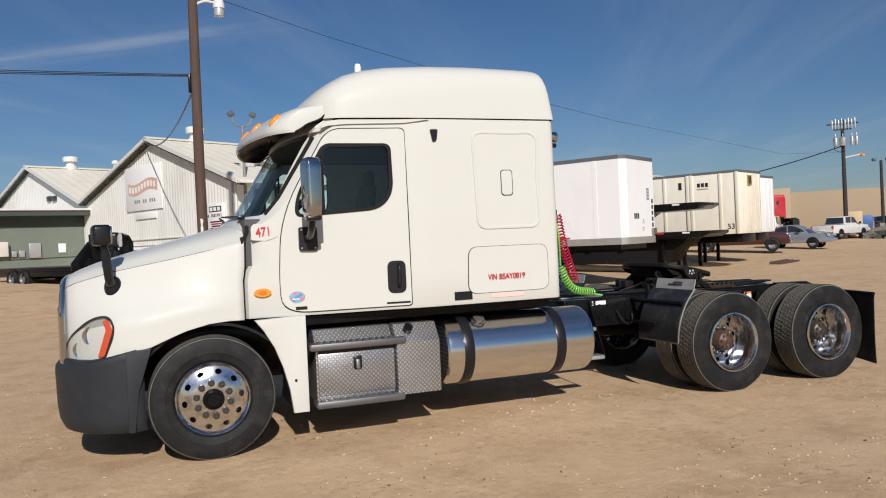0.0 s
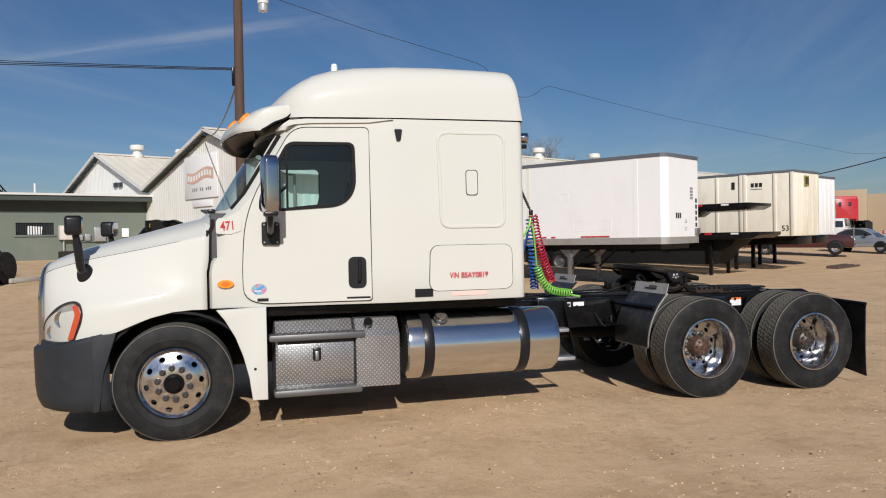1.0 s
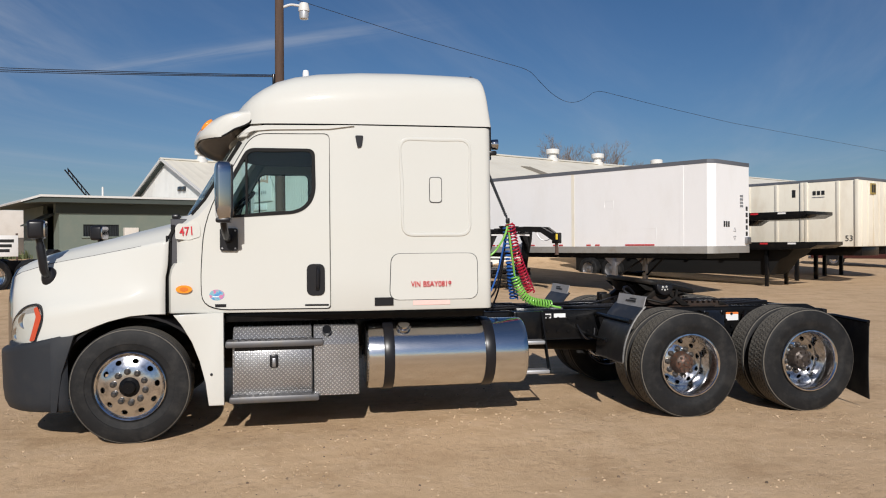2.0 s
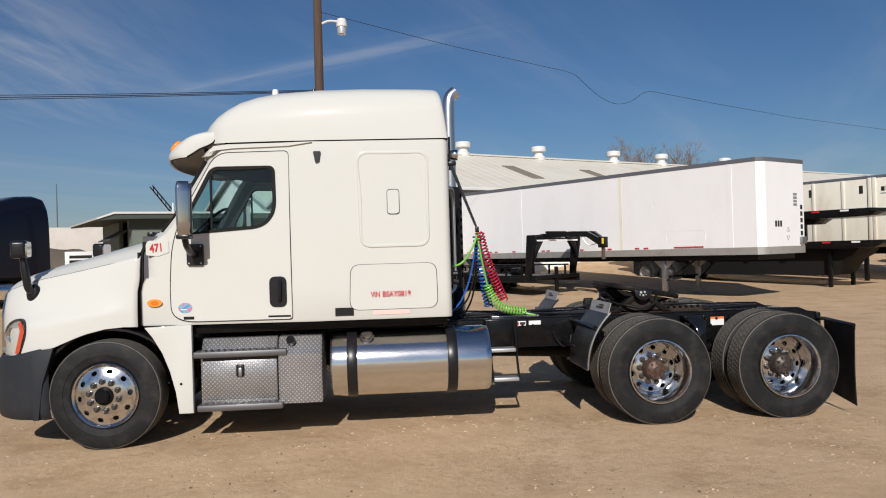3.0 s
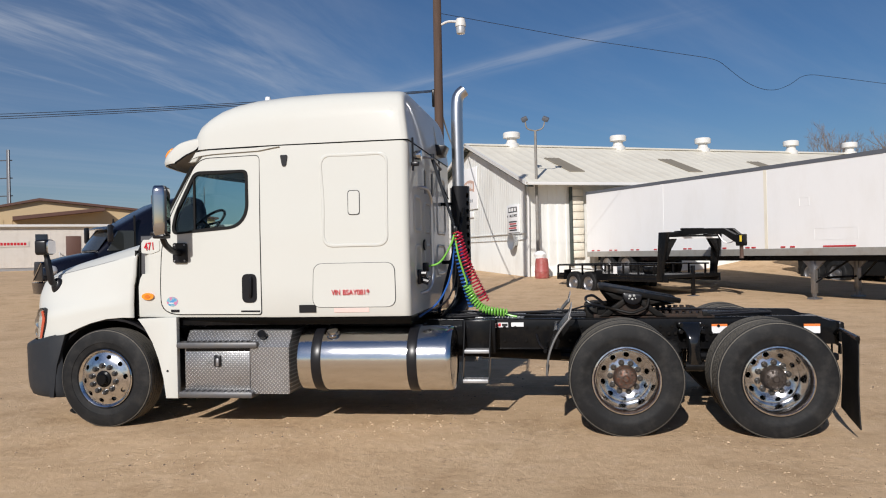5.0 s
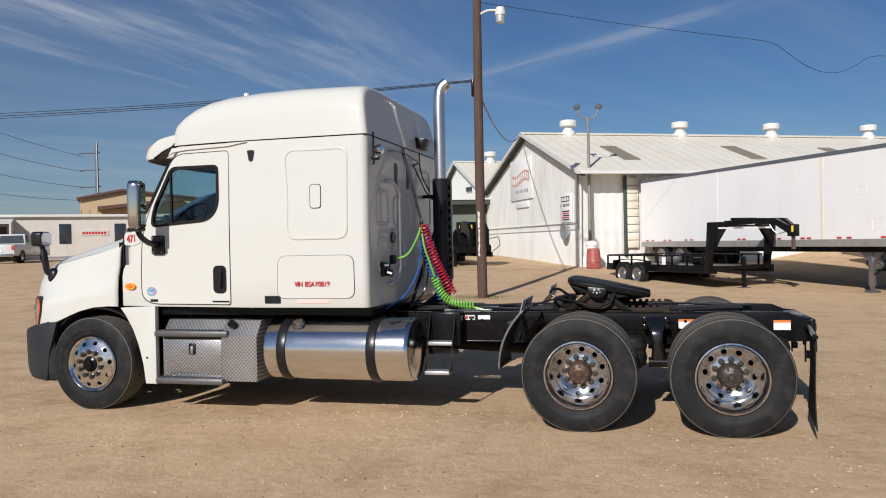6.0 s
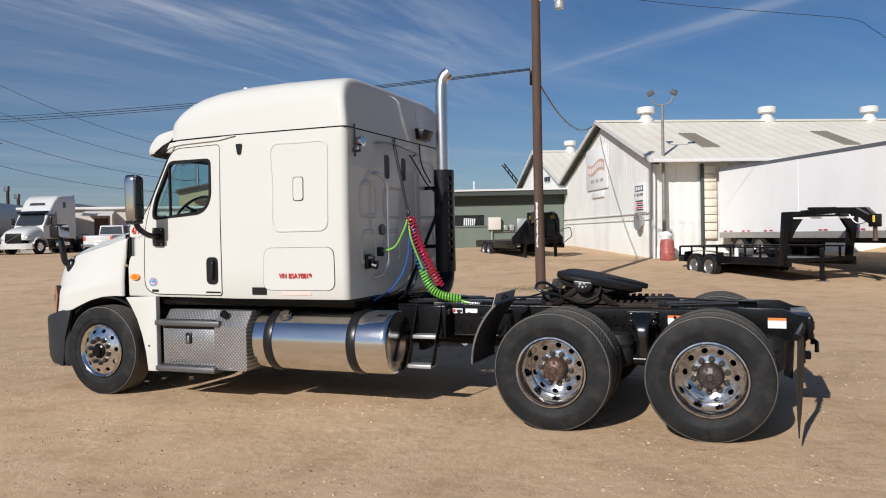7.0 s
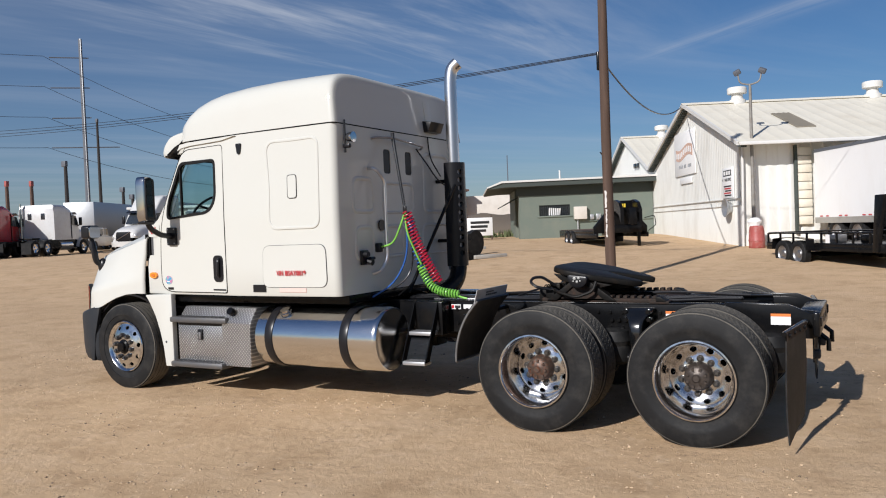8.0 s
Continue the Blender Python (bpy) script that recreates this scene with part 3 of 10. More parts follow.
    bp = nt.nodes.new("ShaderNodeBump")
    bp.inputs["Strength"].default_value, bp.inputs["Distance"].default_value = 0.50, 0.045
    nt.links.new(relief.outputs[0], bp.inputs["Height"])
    nt.links.new(bp.outputs[0], bsdf.inputs["Normal"])
    solo("ground", bm, m, "packed sandy dirt yard with tyre marks and gravel", "ground", kind="structure", angle=80)


def build_gravel():
    """Loose pebbles pressed into the dirt, thick in some patches and thin in others."""
    m = mat("gravel_stone", (0.40, 0.34, 0.27), 0.85, 0, 0.2, 20, 200, 0.1, spec=0.2)
    nt = m.node_tree
    geo = nt.nodes.new("ShaderNodeNewGeometry")
    ramp = nt.nodes.new("ShaderNodeValToRGB")
    ramp.color_ramp.elements[0].color = (0.10, 0.075, 0.055, 1)
    ramp.color_ramp.elements[1].color = (0.58, 0.435, 0.285, 1)
    mid = ramp.color_ramp.elements.new(0.45)
    mid.color = (0.46, 0.34, 0.22, 1)
    nt.links.new(geo.outputs["Random Per Island"], ramp.inputs[0])
    nt.links.new(ramp.outputs[0], nt.nodes["Principled BSDF"].inputs["Base Color"])
    rnd = random.Random(12)
    verts, faces = [], []
    made = 0
    while made < 6500:
        x, y = rnd.uniform(-4.5, 13), 3.2 + 8 * rnd.random() ** 1.7
        if noise.noise((x * 0.7, y * 0.9, 2.0)) + 0.6 * noise.noise((x * 2.6, y * 2.6, 9.0)) + rnd.uniform(-0.35, 0.35) < 0.22:
            continue
        r = 0.004 + 0.011 * rnd.random() ** 4
        z = ground_height(x, y) + 0.022 * (noise.noise((x * 0.45, y * 0.45, 3.1)) + 0.5 * noise.noise((x * 1.3, y * 1.3, 7.7)))
        if 5.4 < y < 9.0 and -1.2 < x < 7.6:
            z = 0.026 + min(z - 0.03, 0.0) * 0.4
        a, k = rnd.uniform(0, 6.28), len(verts)
        for j in range(5):
            b = a + j * 1.2566
            q = r * rnd.uniform(0.75, 1.25)
            verts.append((x + q * math.cos(b), y + q * math.sin(b), z - 0.002))
        for j in range(5):
            b = a + 0.3 + j * 1.2566
            q = r * rnd.uniform(0.4, 0.8)
            verts.append((x + q * math.cos(b), y + q * math.sin(b), z + r * rnd.uniform(0.4, 0.8)))
        for j in range(5):
            i = (j + 1) % 5
            faces.append((k + j, k + i, k + 5 + i, k + 5 + j))
        faces.append((k + 5, k + 6, k + 7, k + 8, k + 9))
        made += 1
    me = bpy.data.meshes.new("mesh")
    me.from_pydata(verts, [], faces)
    me.materials.append(m)
    tagged(new("gravel", me), "small pale and dark pebbles scattered on the dirt", "gravel", kind="stuff")


build_ground()
build_gravel()

# ---- the white highway tractor ----
TRUCK_Y = 7.13          # its centre line
AXLES = (0.322, 5.185, 6.405)


def hw(x):
    """Half the width of cab and sleeper."""
    return lerp(x, [0.58, 0.72, 1.0, 1.75, 2.1, 3.4], [1.058, 1.072, 1.112, 1.182, 1.232, 1.232])


def plan_ring(z, xf, xr, inset=0.0, bulge=0.20, rc=0.065, rf=0.10, n_front=10):
    """A level of the cab: flat rear with rounded corners, long sides, a bowed front."""
    w = hw(xr) - inset
    half = [(xr, -t * (w - rc)) for t in np.linspace(0, 1, 5)]
    half += [(xr - rc + rc * math.cos(a), -(w - rc) - rc * math.sin(a)) for a in np.linspace(0.2, math.pi / 2, 6)]
    side_x = np.linspace(xr - rc - 0.12, xf + rf, 44)
    half += [(x, -(hw(x) - inset)) for x in side_x]
    wf = hw(xf + rf) - inset
    half += [(xf + rf * q ** 8 - bulge * (1 - q * q), -q * wf) for q in np.linspace(0.985, 0, n_front)]
    ring = [(x, y, z) for x, y in half]
    return ring + [(x, -y, z) for x, y in half[-2:0:-1]]


REAR = 3.328            # the back wall of the sleeper
CAB_LEVELS = ((1.055, 0.597, 0.010), (1.070, 0.597, 0.002), (1.35, 0.597, 0), (1.42, 0.612, 0), (1.48, 0.648, 0), (1.77, 0.655, 0), (1.86, 0.77, 0), (2.0, 0.88, 0.004), (2.2, 1.0, 0.008), (2.44, 1.15, 0.012), (2.57, 1.25, 0.016), (2.622, 1.30, 0.02))
WINDOW = round_outline([(1.028, 1.850), (1.690, 1.899), (1.793, 2.020), (1.793, 2.408), (1.265, 2.408), (1.042, 2.005)], [0.06, 0.10, 0.10, 0.06, 0.06, 0.12])


def grown(outline, d):
    cx, cz = sum(p[0] for p in outline) / len(outline), sum(p[1] for p in outline) / len(outline)
    res = []
    for x, z in outline:
        r = math.hypot(x - cx, z - cz)
        res.append((x + d * (x - cx) / r, z + d * (z - cz) / r))
    return res


def skin(outline, side, off, thick, width=hw, inset=None):
    """A plate that follows the flank of the truck: its outline in (x, z), its face off outside the flank. side: -1 near, 1 far."""
    bm = bmesh.new()
    f = bm.faces.new([bm.verts.new((x, 0, z)) for x, z in outline])
    lo, hi = min(p[0] for p in outline), max(p[0] for p in outline)
    for x in np.arange(math.ceil(lo / 0.1) * 0.1, hi, 0.1):
        bmesh.ops.bisect_plane(bm, geom=bm.faces[:] + bm.edges[:] + bm.verts[:], plane_co=(x, 0, 0), plane_no=(1, 0, 0))
    zl, zh = min(p[1] for p in outline), max(p[1] for p in outline)
    for z in np.arange(math.ceil(zl / 0.15) * 0.15, zh, 0.15):
        bmesh.ops.bisect_plane(bm, geom=bm.faces[:] + bm.edges[:] + bm.verts[:], plane_co=(0, 0, z), plane_no=(0, 0, 1))
    faces = bm.faces[:]
    top = {v: bm.verts.new((v.co.x, side * (width(v.co.x) + off - (inset(v.co.z) if inset else 0)), v.co.z)) for v in bm.verts[:]}
    for v in top:
        v.co.y = side * (width(v.co.x) + off - thick - (inset(v.co.z) if inset else 0))
    for f in faces:
        bm.faces.new([top[v] for v in reversed(f.verts)])
    for e in [e for e in bm.edges if len(e.link_faces) == 1 and e.verts[0] in top and e.verts[1] in top]:
        a, b = e.verts
        bm.faces.new((a, b, top[b], top[a]))
    return bm


def lean(z):
    return lerp(z, [1.085, 1.78, 2.615], [0, 0, 0.02])


def dense(outline, step=0.07):
    """The same outline with points added on its long edges."""
    res = []
    for (x0, z0), (x1, z1) in zip(outline, outline[1:] + outline[:1]):
        n = max(1, math.ceil(math.hypot(x1 - x0, z1 - z0) / step))
        res += [(x0 + (x1 - x0) * k / n, z0 + (z1 - z0) * k / n) for k in range(n)]
    return res


def band(outline, side, off, thick, wide, width=hw, inset=lean):
    """A closed strip round an outline on the flank."""
    bm = bmesh.new()
    outline = dense(outline)
    inner = grown(outline, -wide)
    rings = []
    for (x0, z0), (x1, z1) in zip(outline, inner):
        p = lambda x, z, o: (x, side * (width(x) + o - (inset(z) if inset else 0)), z)
        rings.append([p(x0, z0, off - thick), p(x0, z0, off), p(x1, z1, off), p(x1, z1, off - thick)])
    rings.append(rings[0])
    return loft(bm, rings, True, False)


def ridge(outline, side, up, wide, width=hw, inset=lean):
    """A low pressed bead round an outline on the flank."""
    bm = bmesh.new()
    outline = dense(outline)
    lines = [(grown(outline, -wide * t), o) for t, o in ((0, -0.004), (0.22, up * 0.75), (0.5, up), (0.78, up * 0.75), (1, -0.004))]
    rings = []
    for k in range(len(outline)):
        rings.append([(l[k][0], side * (width(l[k][0]) + o - inset(l[k][1])), l[k][1]) for l, o in lines])
    rings.append(rings[0])
    return loft(bm, rings, False)


def bumper_plan(y, w=1.16, depth=0.77):
    q = min(0.9999, abs(y) / w)
    return -0.06 - depth * (1 - q ** 3.9) ** (1 / 2.6)


def HOOD_EDGE(z):
    """The back edge of the hood, set forward below the latch."""
    return lerp(z, [1.36, 1.42, 1.47, 1.69, 1.74], [0.588, 0.600, 0.606, 0.612, 0.638])


def hood_w(x):
    """Half the hood's greatest width."""
    if x > -0.06:
        return lerp(x, [-0.06, 0.3, 0.7], [1.135, 1.130, 1.090])
    q = min(0.999, (-0.06 - x) / 0.75)
    return 1.135 * (1 - q ** 2.1) ** (1 / 2.7)


def hood_top(x):
    return lerp(x, [-0.81, -0.79, -0.74, -0.65, -0.5, -0.25, 0, 0.3, 0.7], [1.20, 1.38, 1.445, 1.495, 1.552, 1.625, 1.685, 1.765, 1.865])


def hood_bottom(x):
    return lerp(x, [-0.81, -0.6, -0.3, -0.1, 0.02, 0.15, 0.32, 0.5, 0.7], [0.765, 0.78, 0.855, 0.905, 0.955, 1.005, 1.045, 1.055, 1.05])


def hood_crease(x):
    """The line where the hood's top meets its flank."""
    y = lerp(x, [-0.80, -0.65, -0.49, -0.36, 0.06, 0.64], [0.50, 0.685, 0.785, 0.840, 0.955, 1.055])
    z = lerp(x, [-0.80, -0.65, -0.36, 0.06, 0.64], [1.31, 1.395, 1.475, 1.550, 1.664])
    return min(y, hood_w(x) - 0.03), min(z, hood_top(x) - 0.03)


def hood_ring(x):
    """Half a section: the fender's swell, a waist, the flank up to the crease, the crowned top; then its mirror image."""
    w, zt, zb = hood_w(x), hood_top(x), hood_bottom(x)
    yc, zc = hood_crease(x)
    zs = min(lerp(x, [-0.8, -0.45, -0.3, 0.3, 0.7], [0.98, 1.07, 1.10, 1.18, 1.22]), zc - 0.20)
    ys, zw = min(yc + lerp(x, [-0.4, 0.64], [0.085, 0.022]), w - 0.012), zc - 0.14
    pts = [(w, zb), (w, zb + (zs - zb) * 0.5), (w, zs), (w - 0.5 * (w - ys), zs + 0.38 * (zw - zs)), (ys, zw), (yc + 0.012, zc - 0.022), (yc, zc), (yc - 0.025, zc + 0.012), (yc * 0.82, zc + 0.64 * (zt - zc)), (yc * 0.50, zc + 0.94 * (zt - zc)), (0.0, zt)]
    for _ in range(2):
        cut = [pts[0]]
        for a, b in zip(pts, pts[1:]):
            cut += [(0.75 * a[0] + 0.25 * b[0], 0.75 * a[1] + 0.25 * b[1]), (0.25 * a[0] + 0.75 * b[0], 0.25 * a[1] + 0.75 * b[1])]
        pts = cut + [pts[-1]]
    back = max(0.0, (x - 0.32) / 0.32)
    half = [(x + back * (HOOD_EDGE(z) - 0.64), -y, z) for y, z in pts]
    return half + [(px, -y, z) for px, y, z in half[-2::-1]]


def tyre_profile(r, half):
    """Half-widths along the axle and radii, from bead to bead."""
    rim = 0.276
    pts = [(rim, -half * 0.80), (rim + 0.02, -half * 0.93), (rim + 0.07, -half * 1.0), (r * 0.74, -half * 1.035), (r * 0.78, -half * 1.035), (r * 0.83, -half * 1.022), (r * 0.87, -half * 1.0), (r * 0.91, -half * 0.978), (r * 0.945, -half * 0.95), (r * 0.968, -half * 0.915), (r * 0.984, -half * 0.87)]
    crown = []
    for a, b in ((-0.80, -0.50), (-0.46, -0.17), (-0.13, 0.13), (0.17, 0.46), (0.50, 0.80)):
        crown += [(r - 0.013, half * (a - 0.018)), (r, half * a), (r, half * (a + b) / 2), (r, half * b), (r - 0.013, half * (b + 0.018))]
    return pts + crown + [(p[0], -p[1]) for p in reversed(pts)]


def tyre_mesh(r, half, lugs):
    def warp(a, y, rr):
        if rr < r - 0.004:
            return 0
        if lugs == 0:
            return 0
        skew = 0.35 * math.sin(y / half * 9)
        return -0.009 if (a * lugs / (2 * math.pi) + skew) % 1 < 0.25 and abs(y) < half * 0.80 else 0
    bm = bmesh.new()
    lathe_y(bm, tyre_profile(r, half), (0, 0, 0), 72 * 4 if lugs else 96, warp)
    bmesh.ops.remove_doubles(bm, verts=bm.verts, dist=0.0001)
    me = finish(bm, "rubber", 28)
    me.materials.append(M["tread_dust"])
    for p in me.polygons:
        if math.hypot(p.center.x, p.center.z) > r * 0.966 and abs(p.normal.y) < 0.80:
            p.material_index = 1
    return me


def ring_of(n, r, off=0.0):
    return [(r * math.cos(2 * math.pi * (k + off) / n), r * math.sin(2 * math.pi * (k + off) / n)) for k in range(n)]


def closed_lathe(profile, seg=60):
    bm = bmesh.new()
    return lathe_y(bm, profile + [profile[0]], (0, 0, 0), seg)


def weld(bm):
    bmesh.ops.remove_doubles(bm, verts=bm.verts, dist=0.0001)
    return bm


def hole_cutters(n, r, size, stretch=1.25):
    res = []
    for k in range(n):
        a = 2 * math.pi * (k + 0.5) / n
        bm = bmesh.new()
        pts = []
        for j in range(14):
            b = 2 * math.pi * j / 14
            u, v = size * stretch * math.cos(b), size * math.sin(b)
            pts.append((r * math.cos(a) - u * math.sin(a) + v * math.cos(a), r * math.sin(a) + u * math.cos(a) + v * math.sin(a)))
        prism(bm, pts, "y", -0.4, 0.4)
        res.append(bm)
    return res


def wheel_meshes():
    """Front: a domed disc that stands proud. Rear: a deep dish. The outside of each faces -y."""
    front = closed_lathe([(0.292, -0.118), (0.296, -0.135), (0.288, -0.142), (0.276, -0.135), (0.262, -0.118), (0.245, -0.122), (0.20, -0.140), (0.155, -0.152), (0.085, -0.155), (0.085, -0.130), (0.155, -0.125), (0.24, -0.10), (0.262, -0.06), (0.262, 0.10), (0.292, 0.12)])
    front = carved(weld(front), hole_cutters(10, 0.222, 0.021), "disc")
    front.transform(Matrix.Diagonal((0.945, 1, 0.945, 1)))
    rear = closed_lathe([(0.294, -0.122), (0.300, -0.137), (0.295, -0.146), (0.284, -0.148), (0.276, -0.140), (0.268, -0.112), (0.257, -0.085), (0.250, -0.01), (0.243, 0.075), (0.228, 0.098), (0.19, 0.090), (0.15, 0.068), (0.09, 0.066), (0.09, 0.088), (0.15, 0.090), (0.19, 0.112), (0.245, 0.12), (0.270, 0.04), (0.285, -0.10)])
    rear = carved(weld(rear), hole_cutters(10, 0.198, 0.021), "disc")
    rear.transform(Matrix.Diagonal((0.975, 1, 0.975, 1)))
    bm = bmesh.new()
    lathe_y(bm, [(0.001, -0.205), (0.045, -0.205), (0.052, -0.198), (0.056, -0.175), (0.075, -0.165), (0.083, -0.150), (0.086, -0.11)], (0, 0, 0), 30)
    hub_front = finish(bm, "chassis")
    bm = bmesh.new()
    lathe_y(bm, [(0.001, -0.062), (0.022, -0.062), (0.028, -0.052), (0.036, -0.046), (0.066, -0.040), (0.084, -0.030), (0.092, -0.018), (0.094, 0.02), (0.102, 0.035), (0.105, 0.07)], (0, 0, 0), 30)
    for x, z in ring_of(8, 0.066):
        tube(bm, [(x, -0.030, z), (x, -0.054, z)], 0.011, 6)
    hub_rear = finish(bm, "rust")
    hub_dark = hub_rear.copy()
    hub_dark.materials[0] = M["worn_hub"]
    bm = bmesh.new()
    tube(bm, [(0, 0, 0), (0, -0.014, 0)], 0.026, 14)
    tube(bm, [(0, -0.012, 0), (0, -0.030, 0), (0, -0.036, 0)], [0.020, 0.0195, 0.011], 6)
    nut = finish(bm, "nut")
    return front, rear, hub_front, (hub_rear, hub_dark), nut


def build_truck():
    truck = empty("semi_truck", pose(0, TRUCK_Y, 0), "white conventional sleeper tractor truck parked on sandy dirt", "truck")
    # cab and sleeper shell, hollow, with the window openings cut through
    outer, inner = bmesh.new(), bmesh.new()
    loft(outer, [plan_ring(z, xf, REAR, i, rf=lerp(z, [1.7, 1.9], [0.03, 0.10])) for z, xf, i in CAB_LEVELS])
    loft(inner, [plan_ring(z, xf + 0.045, REAR - 0.042, i + 0.045, rc=0.06, rf=0.06) for z, xf, i in ((1.12, 0.69, 0), (1.77, 0.69, 0), (1.86, 0.77, 0), (2.0, 0.88, 0.004), (2.2, 1.0, 0.008), (2.44, 1.15, 0.012), (2.56, 1.25, 0.016))])
    sides, front = bmesh.new(), bmesh.new()
    prism(sides, WINDOW, "y", -2, 2)
    prism(front, round_outline([(-1.0, 1.87), (1.0, 1.87), (0.965, 2.54), (-0.965, 2.54)], 0.07), "x", 0.1, 1.235)
    slots = []
    for y in (-0.37, 0.03):
        b = bmesh.new()
        prism(b, round_outline([(y - 0.062, 2.20), (y + 0.062, 2.20), (y + 0.062, 2.44), (y - 0.062, 2.44)], 0.035), "x", 3.2, 3.6)
        slots.append(b)
    pockets = []
    for side in (-1, 1):
        b = bmesh.new()
        prism(b, [(0.55, side * 0.975), (0.612, side * 0.975), (0.80, side * 1.115), (0.80, side * 1.3), (0.55, side * 1.3)], "z", 1.470, 1.675)
        pockets.append(b)
    part("cab_body", carved(outer, [inner, sides, front, *slots, *pockets], "white"), "white", truck)
    # black plates stand in for the shaded gap between hood edge and cab
    for side in (-1, 1):
        bm = bmesh.new()
        box(bm, 0.590, 0.610, *sorted((side * 0.965, side * 1.060)), 1.45, 1.70, 0.004)
        part("hood_gap_plate", bm, "seam", truck, "black plate for the shaded gap behind the hood edge")
    # roof fairing
    bm = bmesh.new()
    rings = []
    for x, w, zt in ((1.05, 0.25, 2.70), (1.09, 0.62, 2.75), (1.15, 0.87, 2.80), (1.22, 1.02, 2.86), (1.30, 1.115, 2.925), (1.39, 1.15, 2.985), (1.50, 1.165, 3.045), (1.65, 1.18, 3.09), (1.85, 1.20, 3.12), (2.2, 1.22, 3.14), (2.6, 1.226, 3.145), (3.0, 1.228, 3.14), (3.2, 1.227, 3.137), (3.31, 1.226, 3.133), (3.345, 1.221, 3.126), (3.362, 1.210, 3.110), (3.370, 1.193, 3.090), (3.372, 1.15, 3.04)):
        ring = []
        for k in range(33):
            a = math.pi * k / 32
            c, s = math.cos(a), math.sin(a)
            ring.append((x, -w * math.copysign(abs(c) ** (2 / 8.5), c) * lerp(abs(s), [0, 1], [1, 0.955]), 2.632 + (zt - 2.632) * abs(s) ** (2 / lerp(x, [1.4, 2.4, 3.2], [4.2, 5.0, 6.5]))))
        rings.append(ring)
    loft(bm, rings, False)
    bm.faces.new([v for v in bm.verts if abs(v.co.x - 3.372) < 1e-4])
    for v in bm.verts:
        back = min(1.0, max(0.0, (v.co.x - 2.5) / 0.8))
        rise = max(0.0, (v.co.z - 2.632) / 0.5)
        v.co.x -= back * (0.036 + 0.062 * rise)
        v.co.y *= 1 - 0.035 * rise * back
    part("roof_fairing", bm, "white", truck, angle=50)
    bm = bmesh.new()
    loft(bm, [plan_ring(z, 1.31, REAR - 0.004, 0.024) for z in (2.605, 2.64)])
    part("roof_seam", bm, "seam", truck, "black seal between roof and cab")
    # rain gutter: rises beside the windscreen, runs over the door and dies away behind it
    for side in (-1, 1):
        gutter = [(1.24, 2.548), (1.31, 2.570), (1.45, 2.582), (1.70, 2.586), (1.93, 2.588), (2.14, 2.615), (1.70, 2.619), (1.40, 2.618), (1.28, 2.606)]
        part("rain_gutter", skin(gutter, side, 0.020, 0.030, inset=lean), "white", truck)
    # rear wall: rounded ribs pressed out of the sheet
    for y0, y1, z0, z1 in ((-1.0, -0.60, 1.80, 2.16), (-0.98, -0.62, 1.36, 1.70), (-0.50, -0.08, 1.36, 1.70), (-0.50, 0.14, 1.80, 2.12), (0.24, 0.86, 1.36, 1.70), (0.30, 0.90, 1.80, 2.46)):
        bm = bmesh.new()
        ring = round_outline([(y0, z0), (y1, z0), (y1 - 0.02, z1), (y0 + 0.02, z1)], 0.10)
        rows = []
        for inset, x in ((0.0, REAR - 0.002), (0.012, REAR + 0.008), (0.026, REAR + 0.011), (0.040, REAR + 0.008), (0.052, REAR - 0.002)):
            inner = grown(ring, -inset)
            rows.append([(x, a, b) for a, b in inner])
        rows = [[r[k] for r in rows] for k in range(len(ring))]
        loft(bm, rows + [rows[0]], False)
        part("rear_rib", bm, "white", truck)
    for y in (-0.37, 0.03):
        bm = bmesh.new()
        prism(bm, round_outline([(y - 0.061, 2.201), (y + 0.061, 2.201), (y + 0.061, 2.439), (y - 0.061, 2.439)], 0.034), "x", REAR - 0.017, REAR - 0.007)
        part("rear_window", bm, "slot", truck, "small dark oval window")
    # sun visor: a thin curved shell, dark underneath, with marker lamps
    def smooth(pts, n=4):
        res = []
        for i in range(len(pts) - 1):
            p0, p1, p2, p3 = (Vector(pts[max(0, min(len(pts) - 1, j))]) for j in (i - 1, i, i + 1, i + 2))
            for k in range(n):
                t = k / n
                res.append(0.5 * (2 * p1 + (p2 - p0) * t + (2 * p0 - 5 * p1 + 4 * p2 - p3) * t * t + (3 * p1 - p0 - 3 * p2 + p3) * t ** 3))
        return res + [Vector(pts[-1])]
    mid_out = smooth([(0.905, 2.512), (0.897, 2.545), (0.918, 2.597), (0.975, 2.655), (1.065, 2.715), (1.18, 2.755), (1.34, 2.785)])
    mid_in = smooth([(0.918, 2.518), (0.923, 2.546), (0.946, 2.584), (0.998, 2.625), (1.08, 2.675), (1.19, 2.712), (1.34, 2.735)])
    end_out = smooth([(1.046, 2.522), (1.022, 2.548), (1.020, 2.592), (1.044, 2.646), (1.095, 2.694), (1.180, 2.714), (1.306, 2.720)])
    end_in = smooth([(1.058, 2.526), (1.094, 2.552), (1.115, 2.565), (1.150, 2.590), (1.205, 2.612), (1.262, 2.634), (1.308, 2.700)])
    def visor_ring(q, grow=0.0):
        w = 1 - math.sqrt(1 - 0.998 * max(0.0, (abs(q) - 0.82) / 0.18) ** 2)
        bow = lambda x: 0.18 * (1 - q * q) * lerp(x, [0.93, 1.35], [1, 0.75])
        put = lambda p, r: (p.lerp(r, w).x - bow(p.lerp(r, w).x), 1.09 * q, p.lerp(r, w).y)
        return [put(p, r) for p, r in zip(mid_out, end_out)], [put(p, r) for p, r in zip(mid_in, end_in)]
    bm, under, rings = bmesh.new(), bmesh.new(), []
